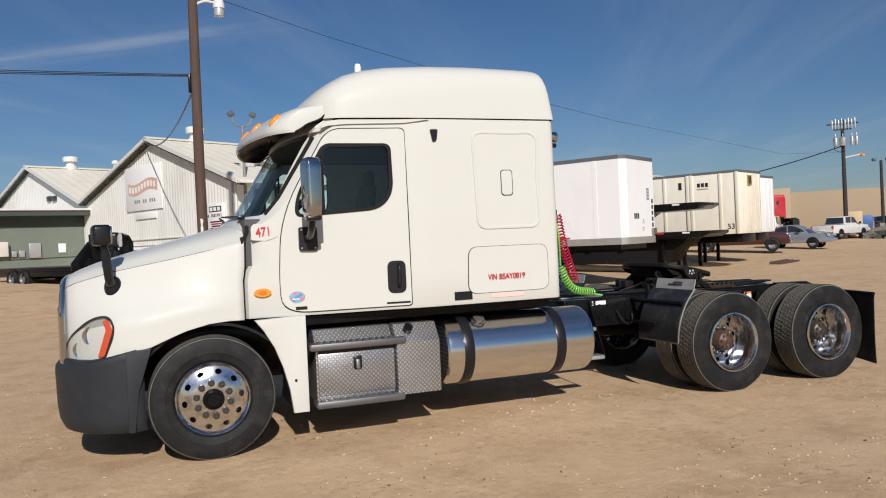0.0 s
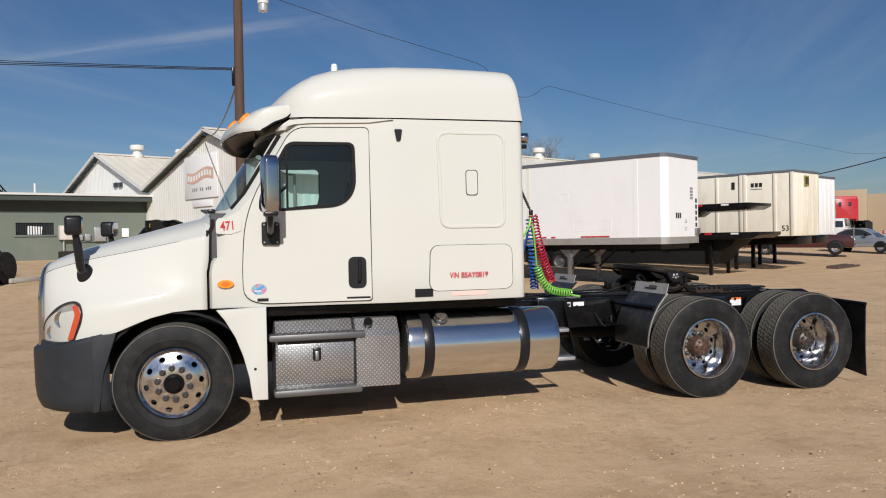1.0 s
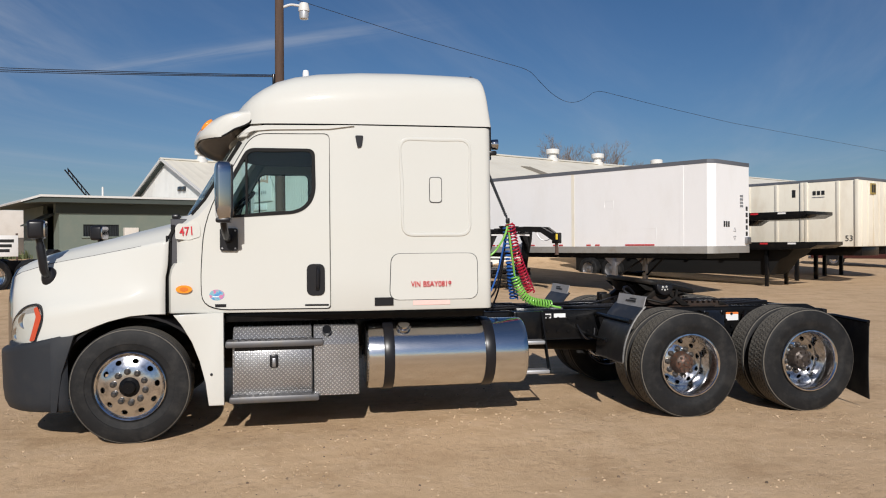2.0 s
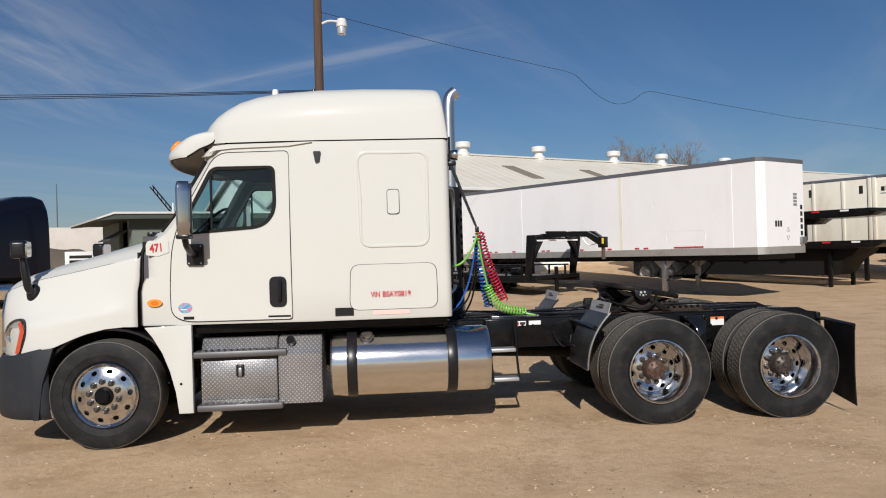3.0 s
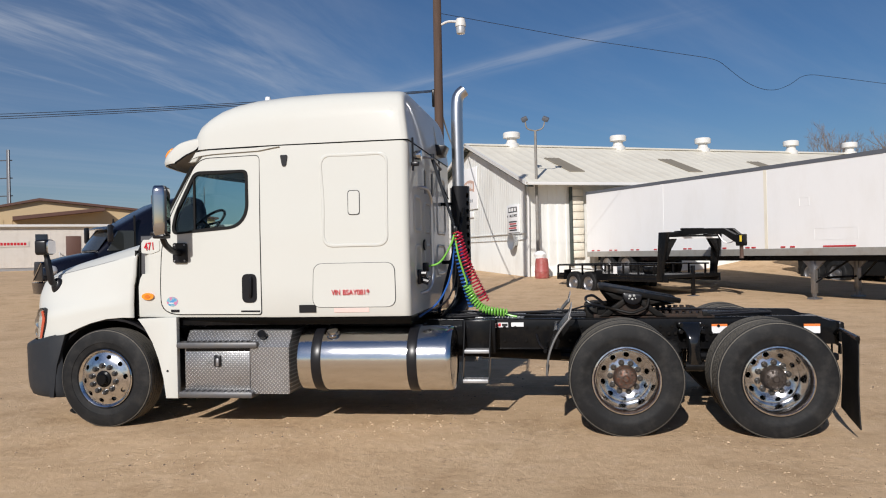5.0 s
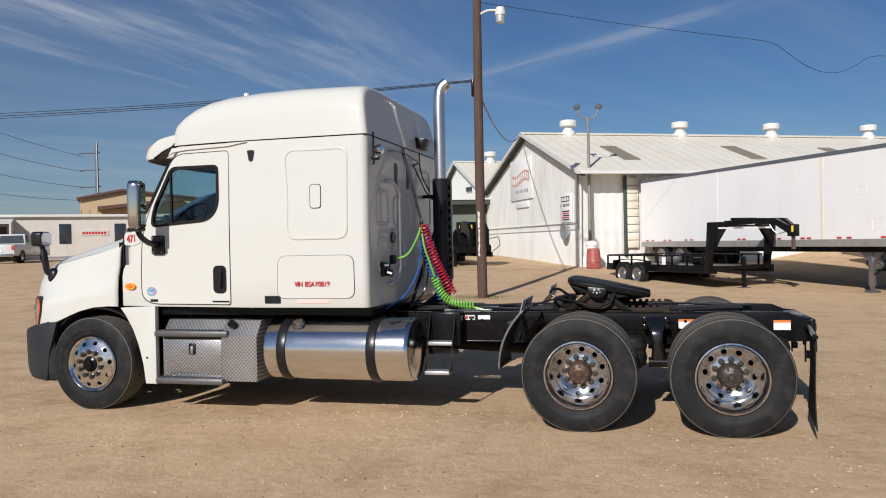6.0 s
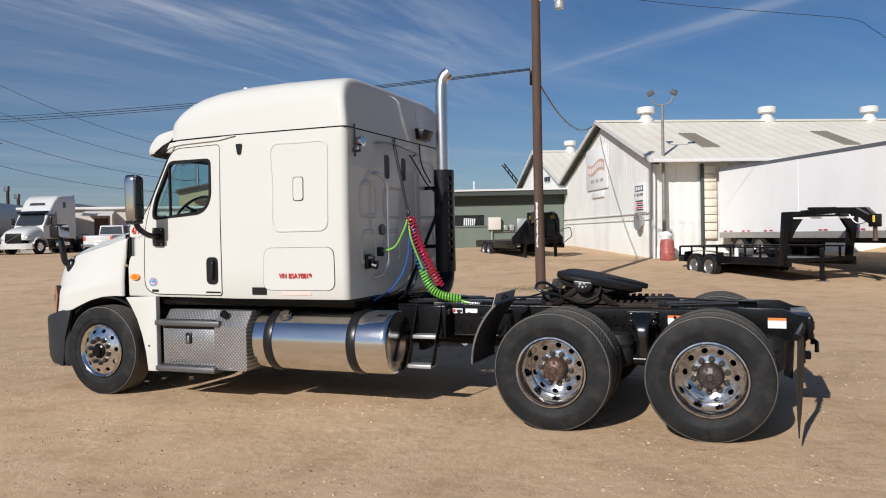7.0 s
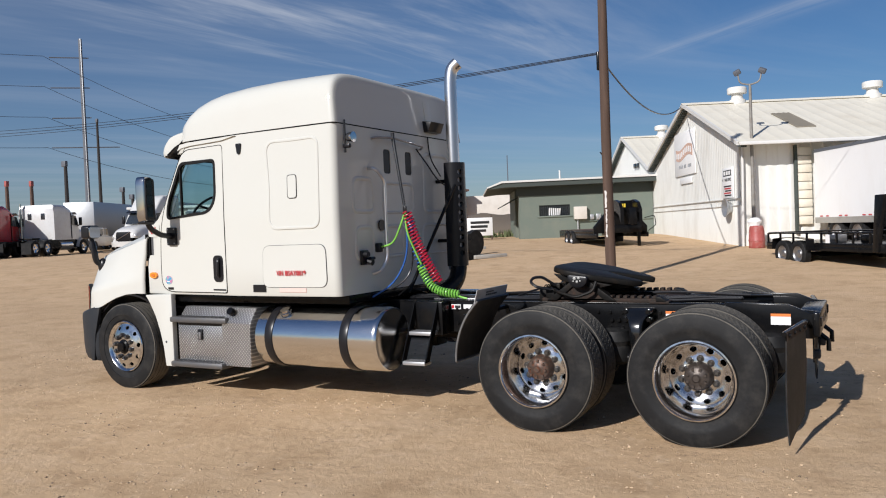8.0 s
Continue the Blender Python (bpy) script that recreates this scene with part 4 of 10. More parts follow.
    span = [-q for q in (1, 0.998, 0.994, 0.987, 0.977, 0.962, 0.942, 0.915, 0.88, 0.84)] + list(np.linspace(-0.80, 0.80, 27)) + [0.84, 0.88, 0.915, 0.942, 0.962, 0.977, 0.987, 0.994, 0.998, 1]
    for q in span:
        outside, inside = visor_ring(q)
        rings.append(outside + inside[::-1])
    loft(bm, rings)
    visor = part("sun_visor", bm, "white", truck, "white outside sun visor", angle=50)
    loft(under, [[(x + 0.006, y * 0.985, z - 0.008) for x, y, z in visor_ring(q)[1]] for q in span[1:-1]], False)
    lining = part("visor_underside", under, "black", visor, "dark underside of the visor")
    thick = lining.modifiers.new("thickness", "SOLIDIFY")
    thick.thickness, thick.offset = 0.004, 0
    for q in (-0.86, -0.45, 0, 0.45, 0.86):
        bm = bmesh.new()
        bmesh.ops.create_uvsphere(bm, u_segments=16, v_segments=10, radius=1)
        for v in bm.verts:
            v.co = Vector((v.co.x * 0.066, v.co.y * 0.038, v.co.z * 0.024))
        bm.transform(Matrix.Translation((0.958 - 0.172 * (1 - q * q), 1.09 * q, 2.638)) @ Matrix.Rotation(radians(-48), 4, "Y"))
        part("marker_lamp", bm, "amber", visor, "amber roof marker lamp")
    for side in (-1, 1):
        bm = bmesh.new()
        prism(bm, round_outline([(1.16, 2.52), (1.235, 2.590), (1.300, 2.635), (1.330, 2.70), (1.48, 2.70), (1.48, 2.58), (1.25, 2.53)], 0.02, 3), "y", *sorted((side * 1.00, side * 1.075)), 0.01)
        part("roof_cowl", bm, "white", truck)
        bm = bmesh.new()
        tube(bm, rounded_path([(1.048, side * 1.094, 2.524), (1.094, side * 1.096, 2.548), (1.150, side * 1.096, 2.586), (1.262, side * 1.096, 2.630), (1.302, side * 1.096, 2.672), (1.312, side * 1.094, 2.722)], 0.04), 0.008, 6)
        part("visor_gap", bm, "seam", truck, "black rubber edge of the visor")
    # windscreen, side glass, rubber round them
    bm = bmesh.new()
    rows = []
    for z in np.linspace(1.86, 2.555, 9):
        xf = lerp(z, [1.86, 2.0, 2.2, 2.44, 2.57], [0.79, 0.88, 1.0, 1.15, 1.25]) + 0.03
        rows.append([(xf + 0.1 * q ** 8 - 0.20 * (1 - q * q), q * (hw(xf) - 0.10), z) for q in np.linspace(-1, 1, 25)])
    loft(bm, rows, False)
    glassy = part("windscreen", bm, "screen", truck, "tinted curved windscreen")
    glassy.visible_shadow = False
    bm = bmesh.new()
    rows = []
    for z in (1.82, 1.875):
        xf = lerp(z, [1.82, 1.86, 2.0], [0.76, 0.79, 0.88]) - 0.006
        rows.append([(xf + 0.1 * q ** 8 - 0.20 * (1 - q * q), q * (hw(xf) - 0.01), z) for q in np.linspace(-1, 1, 25)])
    loft(bm, rows, False)
    part("windscreen_seal", bm, "seam", truck)
    for side in (-1, 1):
        bm = bmesh.new()
        tube(bm, [(x - 0.005, side * (hw(x) - 0.085), z) for x, z in ((0.80, 1.875), (0.905, 2.0), (1.025, 2.2), (1.172, 2.44), (1.20, 2.49))], 0.017, 8)
        part("windscreen_edge", bm, "seam", truck)
    # wiper arms parked at the foot of the windscreen
    for y0, y1 in ((-0.75, -0.12), (0.72, 0.10)):
        bm = bmesh.new()
        tube(bm, [(0.70 - 0.16 * (1 - y0 * y0) + 0.02, y0, 1.868), (0.72 - 0.19 * (1 - y1 * y1), y1, 1.90)], [0.018, 0.008], 6)
        box(bm, 0.60, 0.66, y0 - 0.05, y0 + 0.05, 1.845, 1.885, 0.012)
        part("wiper", bm, "black", truck, "black windscreen wiper")
    for side in (-1, 1):
        door = part("door", skin(round_outline([(0.885, 1.085), (1.925, 1.085), (1.925, 2.545), (1.30, 2.545), (0.905, 1.86), (0.875, 1.35)], [0.22, 0.03, 0.05, 0.12, 0.3, 0.1]), side, 0.004, 0.02, inset=lean), "white", truck)
        outline = round_outline([(0.878, 1.078), (1.933, 1.078), (1.933, 2.552), (1.296, 2.552), (0.897, 1.86), (0.867, 1.35)], [0.22, 0.03, 0.05, 0.12, 0.3, 0.1])
        part("door_gap", band(outline, side, 0.0065, 0.02, 0.006), "seam", truck)
        # the opening of the window, cut through the door leaf as well
        cut = bmesh.new()
        prism(cut, WINDOW, "y", -2, 2)
        src = bmesh.new()
        src.from_mesh(door.data)
        door.data = carved(src, [cut], "white")
        part("window_rubber", band(grown(WINDOW, 0.022), side, 0.010, 0.03, 0.032), "seam", door)
        pane = part("window_glass", skin(WINDOW, side, -0.018, 0.005, inset=lean), "window", door, "tinted door window")
        pane.visible_shadow = False
        bm = bmesh.new()
        box(bm, 1.238, 1.256, side * hw(1.25) - 0.012 + side * -0.02, side * hw(1.25) + 0.012 + side * -0.02, 1.858, 2.40)
        part("window_divider", bm, "seam", door)
        bm = skin(round_outline([(1.735, 1.19), (1.885, 1.19), (1.885, 1.455), (1.735, 1.455)], 0.055), side, 0.012, 0.02)
        cup = part("handle_cup", bm, "black", door, "black recessed door handle")
        bm = bmesh.new()
        tube(bm, rounded_path([(1.825, side * (hw(1.8) + 0.008), 1.24), (1.825, side * (hw(1.8) + 0.035), 1.26), (1.83, side * (hw(1.8) + 0.035), 1.40), (1.83, side * (hw(1.8) + 0.008), 1.425)], 0.02), 0.016, 8)
        part("handle_grip", bm, "black", cup)
        bm = skin([(1.72, 1.103), (1.915, 1.103), (1.915, 1.118), (1.72, 1.118)], side, 0.008, 0.01)
        part("door_label", bm, "black", door)
        bm = skin([(0.985, 1.103), (1.075, 1.103), (1.075, 1.128), (0.985, 1.128)], side, 0.008, 0.01)
        part("door_label", bm, "black", door)
        part("step_label", skin([(2.30, 1.095), (2.46, 1.095), (2.46, 1.165), (2.30, 1.165)], side, 0.006, 0.01), "black", truck, "dark warning plate")
        # round holographic sticker on the door, with a pale strip across it
        disc = [(1.0 + 0.062 * math.cos(a), 1.204 + 0.046 * math.sin(a)) for a in np.linspace(0, 2 * math.pi, 28, endpoint=False)]
        part("sticker", skin(disc, side, 0.006, 0.006), "hologram", door, "round holographic blue and pink sticker")
        part("sticker_line", skin([(0.965, 1.186), (1.015, 1.186), (1.015, 1.194), (0.965, 1.194)], side, 0.008, 0.006), "label_white", door)
        # sleeper panels: raised rims
        upper = round_outline([(2.538, 1.685), (3.138, 1.685), (3.148, 2.525), (2.516, 2.525)], 0.10)
        part("sleeper_panel", skin(upper, side, 0.004, 0.02, inset=lean), "white", truck)
        part("sleeper_panel_rim", ridge(grown(upper, 0.010), side, 0.012, 0.042), "white", truck)
        part("emblem_recess", band(round_outline([(2.775, 1.97), (2.885, 1.97), (2.885, 2.19), (2.775, 2.19)], 0.03), side, 0.012, 0.01, 0.005), "plastic", truck)
        part("emblem_plate", skin(round_outline([(2.78, 1.975), (2.88, 1.975), (2.88, 2.185), (2.78, 2.185)], 0.03), side, 0.011, 0.01, inset=lean), "white", truck)
        lower = round_outline([(2.430, 1.142), (3.195, 1.142), (3.190, 1.535), (2.445, 1.535)], 0.085)
        hatch = part("luggage_hatch", skin(lower, side, 0.007, 0.02), "white", truck)
        part("hatch_gap", band(grown(lower, 0.006), side, 0.0025, 0.012, 0.007), "plastic", hatch)
        vent = round_outline([(2.145, 2.535), (2.215, 2.535), (2.20, 2.44), (2.165, 2.43)], 0.015)
        part("cab_vent", skin(vent, side, 0.018, 0.03, inset=lean), "black", truck, "small black pressure vent")
        part("marker_light", skin([(0.735 + 0.066 * math.cos(a), 1.255 + 0.033 * math.sin(a)) for a in np.linspace(0, 2 * math.pi, 20, endpoint=False)], side, 0.022, 0.03), "amber", truck, "oval amber side marker light")
        part("marker_bezel", skin([(0.735 + 0.034 * math.cos(a), 1.255 + 0.018 * math.sin(a)) for a in np.linspace(0, 2 * math.pi, 16, endpoint=False)], side, 0.026, 0.03), "marker_core", truck)
        edge = [(HOOD_EDGE(z) + 0.004, z) for z in np.linspace(1.062, 1.79, 16)]
        strip = [(x - 0.014, z) for x, z in edge] + [(x + 0.014, z) for x, z in edge[::-1]]
        part("hood_seal", skin(strip, side, -0.030, 0.02), "seam", truck, "rubber seal between hood and cab")
        # the corner panel stands proud of the cab below the windscreen
        fold = round_outline([(0.668, 1.672), (0.780, 1.662), (0.872, 1.692), (0.868, 1.795), (0.690, 1.800), (0.668, 1.77)], 0.015, 3)
        part("corner_panel", skin(fold, side, 0.007, 0.03), "white", truck)
    # lettering on the near flank and on the cab corner
    me = letters("471", 0.072, "redink", bold=0.0015)
    me.transform(Matrix.Diagonal((0.78, 1, 1, 1)))
    me.transform(Matrix.Translation((0.762, -hw(0.762) - 0.013, 1.732)) @ Matrix.Rotation(radians(-5.0), 4, "Z") @ Matrix.Rotation(radians(-4), 4, "Y"))
    part("unit_number", me, "redink", truck, "red number on the cab corner")
    for text, x0, x1 in (("VIN", 2.610, 2.690), ("BSAY0819", 2.716, 2.960)):
        me = letters(text, 0.047, "redink", bold=0.0007)
        xs = [v.co.x for v in me.vertices]
        for v in me.vertices:
            v.co.x = x0 + (v.co.x - min(xs)) * (x1 - x0) / (max(xs) - min(xs))
        me.transform(Matrix.Translation((0, -hw(2.95) - 0.0165, 1.272)))
        part("hatch_lettering", me, "redink", truck, "red lettering on the luggage hatch")
    part("faded_lettering", skin([(2.63, 1.095), (2.95, 1.095), (2.95, 1.132), (2.63, 1.132)], -1, 0.004, 0.004), "pinkink", truck, "faded red lettering")
    # hood
    bm = bmesh.new()
    loft(bm, [hood_ring(x) for x in (-0.715, -0.68, -0.63, -0.58, -0.5, -0.4, -0.3, -0.2, -0.1, -0.03, 0.04, 0.1, 0.16, 0.24, 0.32, 0.42, 0.5, 0.58, 0.640)], False)
    hood = part("hood", bm, "white", truck, angle=45)
    mod = hood.modifiers.new("thickness", "SOLIDIFY")
    mod.thickness, mod.offset = 0.018, -1
    for side in (-1, 1):
        line = bmesh.new()
        tube(line, [(x - max(0.0, (x - 0.32) / 0.32) * 0.008, side * (hood_crease(x)[0] - 0.0035), hood_crease(x)[1] - 0.001) for x in np.linspace(-0.74, 0.635, 40)], 0.0028, 6)
        part("hood_crease", line, "plastic", hood, "fine dark parting line of the hood")
        # headlamp in the corner
        lamp = round_outline([(-0.745, 0.79), (-0.43, 0.845), (-0.350, 1.05), (-0.39, 1.155), (-0.52, 1.13), (-0.69, 0.98)], [0.03, 0.03, 0.09, 0.07, 0.09, 0.08])
        hl = part("headlamp", skin(lamp, side, -0.012, 0.04, hood_w), "lens", truck, "clear headlamp with a red-orange side strip")
        cover = part("lamp_lens", skin(lamp, side, 0.016, 0.005, hood_w), "clear", hl, "clear curved lens")
        cover.visible_shadow = False
        for lx, lz, lr in ((-0.63, 0.90, 0.062), (-0.545, 1.01, 0.070)):
            bm = bmesh.new()
            rings = [[(lx + 0.035 + r * math.cos(a), side * (hood_w(lx) + off), lz + r * math.sin(a)) for a in np.linspace(0, 2 * math.pi, 20, endpoint=False)] for r, off in ((lr, -0.012), (lr, 0.006), (lr * 0.9, 0.006), (lr * 0.5, -0.008), (0.016, -0.010), (0.016, 0.004), (0.004, 0.007))]
            loft(bm, rings)
            part("reflector_bowl", bm, "chrome", hl, "chrome reflector bowl")
        part("headlamp_rim", band(grown(lamp, 0.012), side, 0.006, 0.05, 0.014, hood_w, None), "plastic", hl)
        part("turn_signal", skin(round_outline([(-0.475, 0.85), (-0.425, 0.86), (-0.362, 1.05), (-0.395, 1.135), (-0.43, 1.12), (-0.41, 1.05)], 0.015), side, 0.017, 0.03, hood_w), "redlens", hl)
    # chrome nose that closes the front of the hood, with a dark mesh and bars in it
    bm = bmesh.new()
    base = hood_ring(-0.715)
    rings = []
    for x, sy, sz in ((-0.700, 1.004, 1.0), (-0.716, 1.008, 1.004), (-0.736, 0.985, 0.995), (-0.756, 0.93, 0.97), (-0.768, 0.86, 0.935), (-0.772, 0.78, 0.90), (-0.764, 0.71, 0.87)):
        rings.append([(x - 0.030 * (1 - (y / 0.72) ** 2) + 0.07 * max(0.0, z - 1.15), y * sy, 0.74 + (z - 0.74) * sz) for _, y, z in base])
    loft(bm, rings, False)
    nose = part("grille_surround", bm, "chrome", truck, "chrome grille surround", angle=50)
    mod = nose.modifiers.new("thickness", "SOLIDIFY")
    mod.thickness, mod.offset = 0.008, -1
    bm = bmesh.new()
    loft(bm, [[(-0.748 - 0.03 * (1 - (y / 0.5) ** 2), y, z) for y in np.linspace(-0.52, 0.52, 9)] for z in (0.70, 1.0, 1.22, 1.30)], False)
    mesh_plate = part("grille_mesh", bm, "black", nose)
    mod = mesh_plate.modifiers.new("thickness", "SOLIDIFY")
    mod.thickness = 0.006
    for k in range(7):
        bm = bmesh.new()
        tube(bm, [(-0.770 - 0.03 * (1 - (y / 0.5) ** 2), y, 0.76 + k * 0.072) for y in np.linspace(-0.45, 0.45, 9)], 0.014, 6)
        part("grille_bar", bm, "chrome", nose)
    # bumper
    bm = bmesh.new()
    rings = []
    for z, s, drop in ((0.285, 0.90, 0.0), (0.30, 0.94, 0), (0.36, 0.975, 0), (0.45, 0.99, 0), (0.60, 0.995, 0), (0.785, 1.0, 1), (0.82, 0.995, 1), (0.835, 0.975, 1)):
        ys = np.sin(np.linspace(-math.pi / 2, math.pi / 2, 41)) * 1.1557
        ring = [((bumper_plan(y) + 0.06) * s - 0.06, y * (1 - (1 - s) * 0.4), z + drop * 0.065 * lerp(bumper_plan(y), [-0.83, -0.21], [-1, 1])) for y in ys]
        ring += [(x + 0.05, y * 0.965, z) for x, y, _ in ring[::-1]]
        rings.append(ring)
    loft(bm, rings)
    part("bumper", bm, "plastic", truck, "dark grey moulded plastic bumper", angle=45)
    for side in (-1, 1):
        # end of the bumper behind its corner, up to the wheel arch
        bm = bmesh.new()
        y0, y1 = sorted((side * 1.157, side * 1.115))
        prism(bm, [(-0.235, 0.29), (-0.195, 0.60), (-0.10, 0.90), (-0.28, 0.885), (-0.28, 0.29)], "y", y0, y1, 0.006)
        part("bumper_end", bm, "plastic", truck)
        # cab skirt behind the wheel
        bm = bmesh.new()
        y0, y1 = sorted((side * 1.15, side * 1.085))
        prism(bm, [(0.655, 1.045), (0.72, 0.96), (0.80, 0.82), (0.86, 0.66), (0.905, 0.48), (0.93, 0.29), (1.055, 0.29), (1.055, 1.06)], "y", y0, y1, 0.012)
        part("cab_skirt", bm, "white", truck)
        bm = bmesh.new()
        bmesh.ops.create_uvsphere(bm, u_segments=10, v_segments=6, radius=0.012, matrix=Matrix.Translation((0.955, side * 1.15, 0.55)))
        part("skirt_plug", bm, "black", truck)
        # inside of the wheel arch
        bm = bmesh.new()
        y0, y1 = sorted((side * 1.10, side * 0.55))
        rim = [(0.345 + 0.60 * math.cos(a), 0.47 + 0.56 * math.sin(a)) for a in np.linspace(-0.25, math.pi + 0.25, 22)]
        loft(bm, [[(x, y0, z), (x, y1, z), (x * 1.0 + 0.02 * (x - 0.345), y1, z + 0.02), (x + 0.02 * (x - 0.345), y0, z + 0.02)] for x, z in rim])
        part("wheel_arch_liner", bm, "black", truck)
        # mirror on a bent arm
        bm = bmesh.new()
        bmesh.ops.create_cube(bm, size=1)
        bmesh.ops.bevel(bm, geom=bm.edges[:], offset=0.20, segments=5, affect="EDGES", profile=0.5)
        for v in bm.verts:
            t = v.co.z
            v.co = Vector((v.co.x * 0.12 * (1 + 0.10 * t), v.co.y * 0.155, v.co.z * 0.46))
        bm.transform(Matrix.Translation((1.087, side * 1.448, 2.045)) @ Matrix.Rotation(side * radians(-14), 4, "Z"))
        mirror = part("mirror_housing", bm, "chrome", truck, "chrome mirror housing on a black arm", angle=60)
        bm = bmesh.new()
        prism(bm, round_outline([(-0.07, -0.212), (0.07, -0.212), (0.07, 0.212), (-0.07, 0.212)], 0.035), "x", 0.050, 0.066)
        bm.transform(Matrix.Translation((1.087, side * 1.448, 2.045)) @ Matrix.Rotation(side * radians(-14), 4, "Z"))
        part("mirror_rim", bm, "black", mirror)
        bm = bmesh.new()
        for z0, z1 in ((-0.06, 0.20), (-0.20, -0.08)):
            prism(bm, round_outline([(-0.06, z0), (0.06, z0), (0.06, z1), (-0.06, z1)], 0.025), "x", 0.065, 0.069)
        bm.transform(Matrix.Translation((1.087, side * 1.448, 2.045)) @ Matrix.Rotation(side * radians(-14), 4, "Z"))
        part("mirror_glass", bm, "chrome", mirror)
        bm = bmesh.new()
        tube(bm, rounded_path([(1.087, side * 1.44, 1.84), (1.088, side * 1.40, 1.75), (1.095, side * 1.27, 1.68), (1.10, side * 1.13, 1.665)], 0.05), [0.028] * 13 + [0.035], 10)
        part("mirror_arm", bm, "black", mirror)
        bm = skin(round_outline([(1.030, 1.572), (1.175, 1.568), (1.175, 1.756), (1.030, 1.760)], 0.022), side, 0.030, 0.035)
        part("mirror_foot", bm, "black", mirror)
        for bx in (1.050, 1.155):
            for bz in (1.592, 1.738):
                bm = bmesh.new()
                tube(bm, [(bx, side * (hw(bx) + 0.026), bz), (bx, side * (hw(bx) + 0.036), bz)], 0.008, 8)
                part("foot_bolt", bm, "steel", mirror)
        bm = bmesh.new()
        box(bm, 1.032, 1.147, *sorted((side * 1.383, side * 1.513)), 1.795, 1.835, 0.014)
        part("mirror_base", bm, "black", mirror)
        # hood mirror on its stalk
        bm = bmesh.new()
        foot = Vector((-0.350, side * 0.895, 1.378))
        head = Vector((-0.415, side * 0.995, 1.725))
        tube(bm, rounded_path([foot, foot + Vector((-0.02, side * 0.07, 0.02)), head + Vector((0.02, 0, -0.06)), head], 0.05), [0.034] * 8 + [0.027] * 6, 10)
        stalk = part("hood_mirror_stalk", bm, "black", truck, "black hood mirror stalk")
        bm = bmesh.new()
        bmesh.ops.create_uvsphere(bm, u_segments=20, v_segments=12, radius=1)
        for v in bm.verts:
            v.co = Vector((v.co.x * 0.066, v.co.y * 0.050, v.co.z * 0.090))
        bm.transform(Matrix.Translation(foot + Vector((0.0, 0, -0.02))))
        part("stalk_foot", bm, "black", stalk)
        bm = bmesh.new()
        bmesh.ops.create_cube(bm, size=1)
        bmesh.ops.bevel(bm, geom=bm.edges[:], offset=0.2, segments=5, affect="EDGES", profile=0.5)
        for v in bm.verts:
            v.co = Vector((v.co.x * 0.13, v.co.y * 0.18, v.co.z * 0.155))
        bm.transform(Matrix.Translation(head + Vector((0, 0, 0.03))) @ Matrix.Rotation(side * radians(-10), 4, "Z"))
        part("hood_mirror_head", bm, "black", stalk, "glossy black hood mirror housing", angle=60)
        bm = bmesh.new()
        prism(bm, round_outline([(-0.080, -0.066), (0.080, -0.066), (0.080, 0.066), (-0.080, 0.066)], 0.035), "x", 0.055, 0.069)
        bm.transform(Matrix.Translation(head + Vector((0, 0, 0.03))) @ Matrix.Rotation(side * radians(-10), 4, "Z"))
        part("hood_mirror_glass", bm, "chrome", stalk)
    build_inside(truck)
    build_running_gear(truck)
    build_chassis(truck)
    build_back_of_cab(truck)


def build_inside(truck):
    bm = bmesh.new()
    box(bm, 0.80, 3.27, -1.02, 1.02, 1.125, 1.16)
    part("cab_floor", bm, "interior", truck)
    bm = bmesh.new()
    loft(bm, [plan_ring(z, xf, REAR - 0.05, 0.065, rc=0.06, rf=0.06) for z, xf in ((2.495, 1.245), (2.545, 1.275))])
    part("headliner", bm, "interior", truck, "dark grey cab headliner")
    bm = bmesh.new()
    prism(bm, [(0.62, 1.16), (1.02, 1.16), (1.10, 1.50), (1.08, 1.78), (0.95, 1.84), (0.62, 1.84)], "y", -1.02, 1.02, 0.03)
    part("dashboard", bm, "interior", truck, "dark grey dashboard")
    for y in (-0.62, 0.62):
        bm = bmesh.new()
        box(bm, 1.50, 1.98, y - 0.25, y + 0.25, 1.50, 1.64, 0.05)
        seat = part("seat", bm, "seat", truck, "dark cloth cab seat")
        bm = bmesh.new()
        prism(bm, [(1.92, 1.60), (2.05, 1.60), (2.14, 2.20), (2.05, 2.22)], "y", y - 0.24, y + 0.24, 0.04)
        part("seat_back", bm, "seat", seat)
        bm = bmesh.new()
        box(bm, 2.07, 2.15, y - 0.13, y + 0.13, 2.18, 2.38, 0.035)
        part("headrest", bm, "seat", seat)
        bm = bmesh.new()
        box(bm, 1.56, 1.92, y - 0.18, y + 0.18, 1.15, 1.52, 0.02)
        part("seat_base", bm, "interior", seat)
    bm = bmesh.new()
    c = Vector((1.12, -0.60, 1.945))
    ring = []
    tilt = Matrix.Rotation(radians(-42), 3, "Y")
    for k in range(33):
        a = 2 * math.pi * k / 32
        ring.append(c + tilt @ Vector((0.215 * math.cos(a), 0.215 * math.sin(a), 0)))
    tube(bm, ring, 0.014, 8)
    for a in (0.3, math.pi - 0.3, -math.pi / 2):
        tube(bm, [c, c + tilt @ Vector((0.21 * math.sin(a), 0.21 * math.cos(a), 0))], 0.013, 6)
    tube(bm, [c, c + Vector((-0.16, 0, -0.20))], 0.035, 8)
    part("steering_wheel", bm, "black", truck)
    bm = bmesh.new()
    box(bm, 2.45, 3.26, -1.14, 1.14, 1.16, 1.62, 0.04)
    part("bunk", bm, "interior", truck)


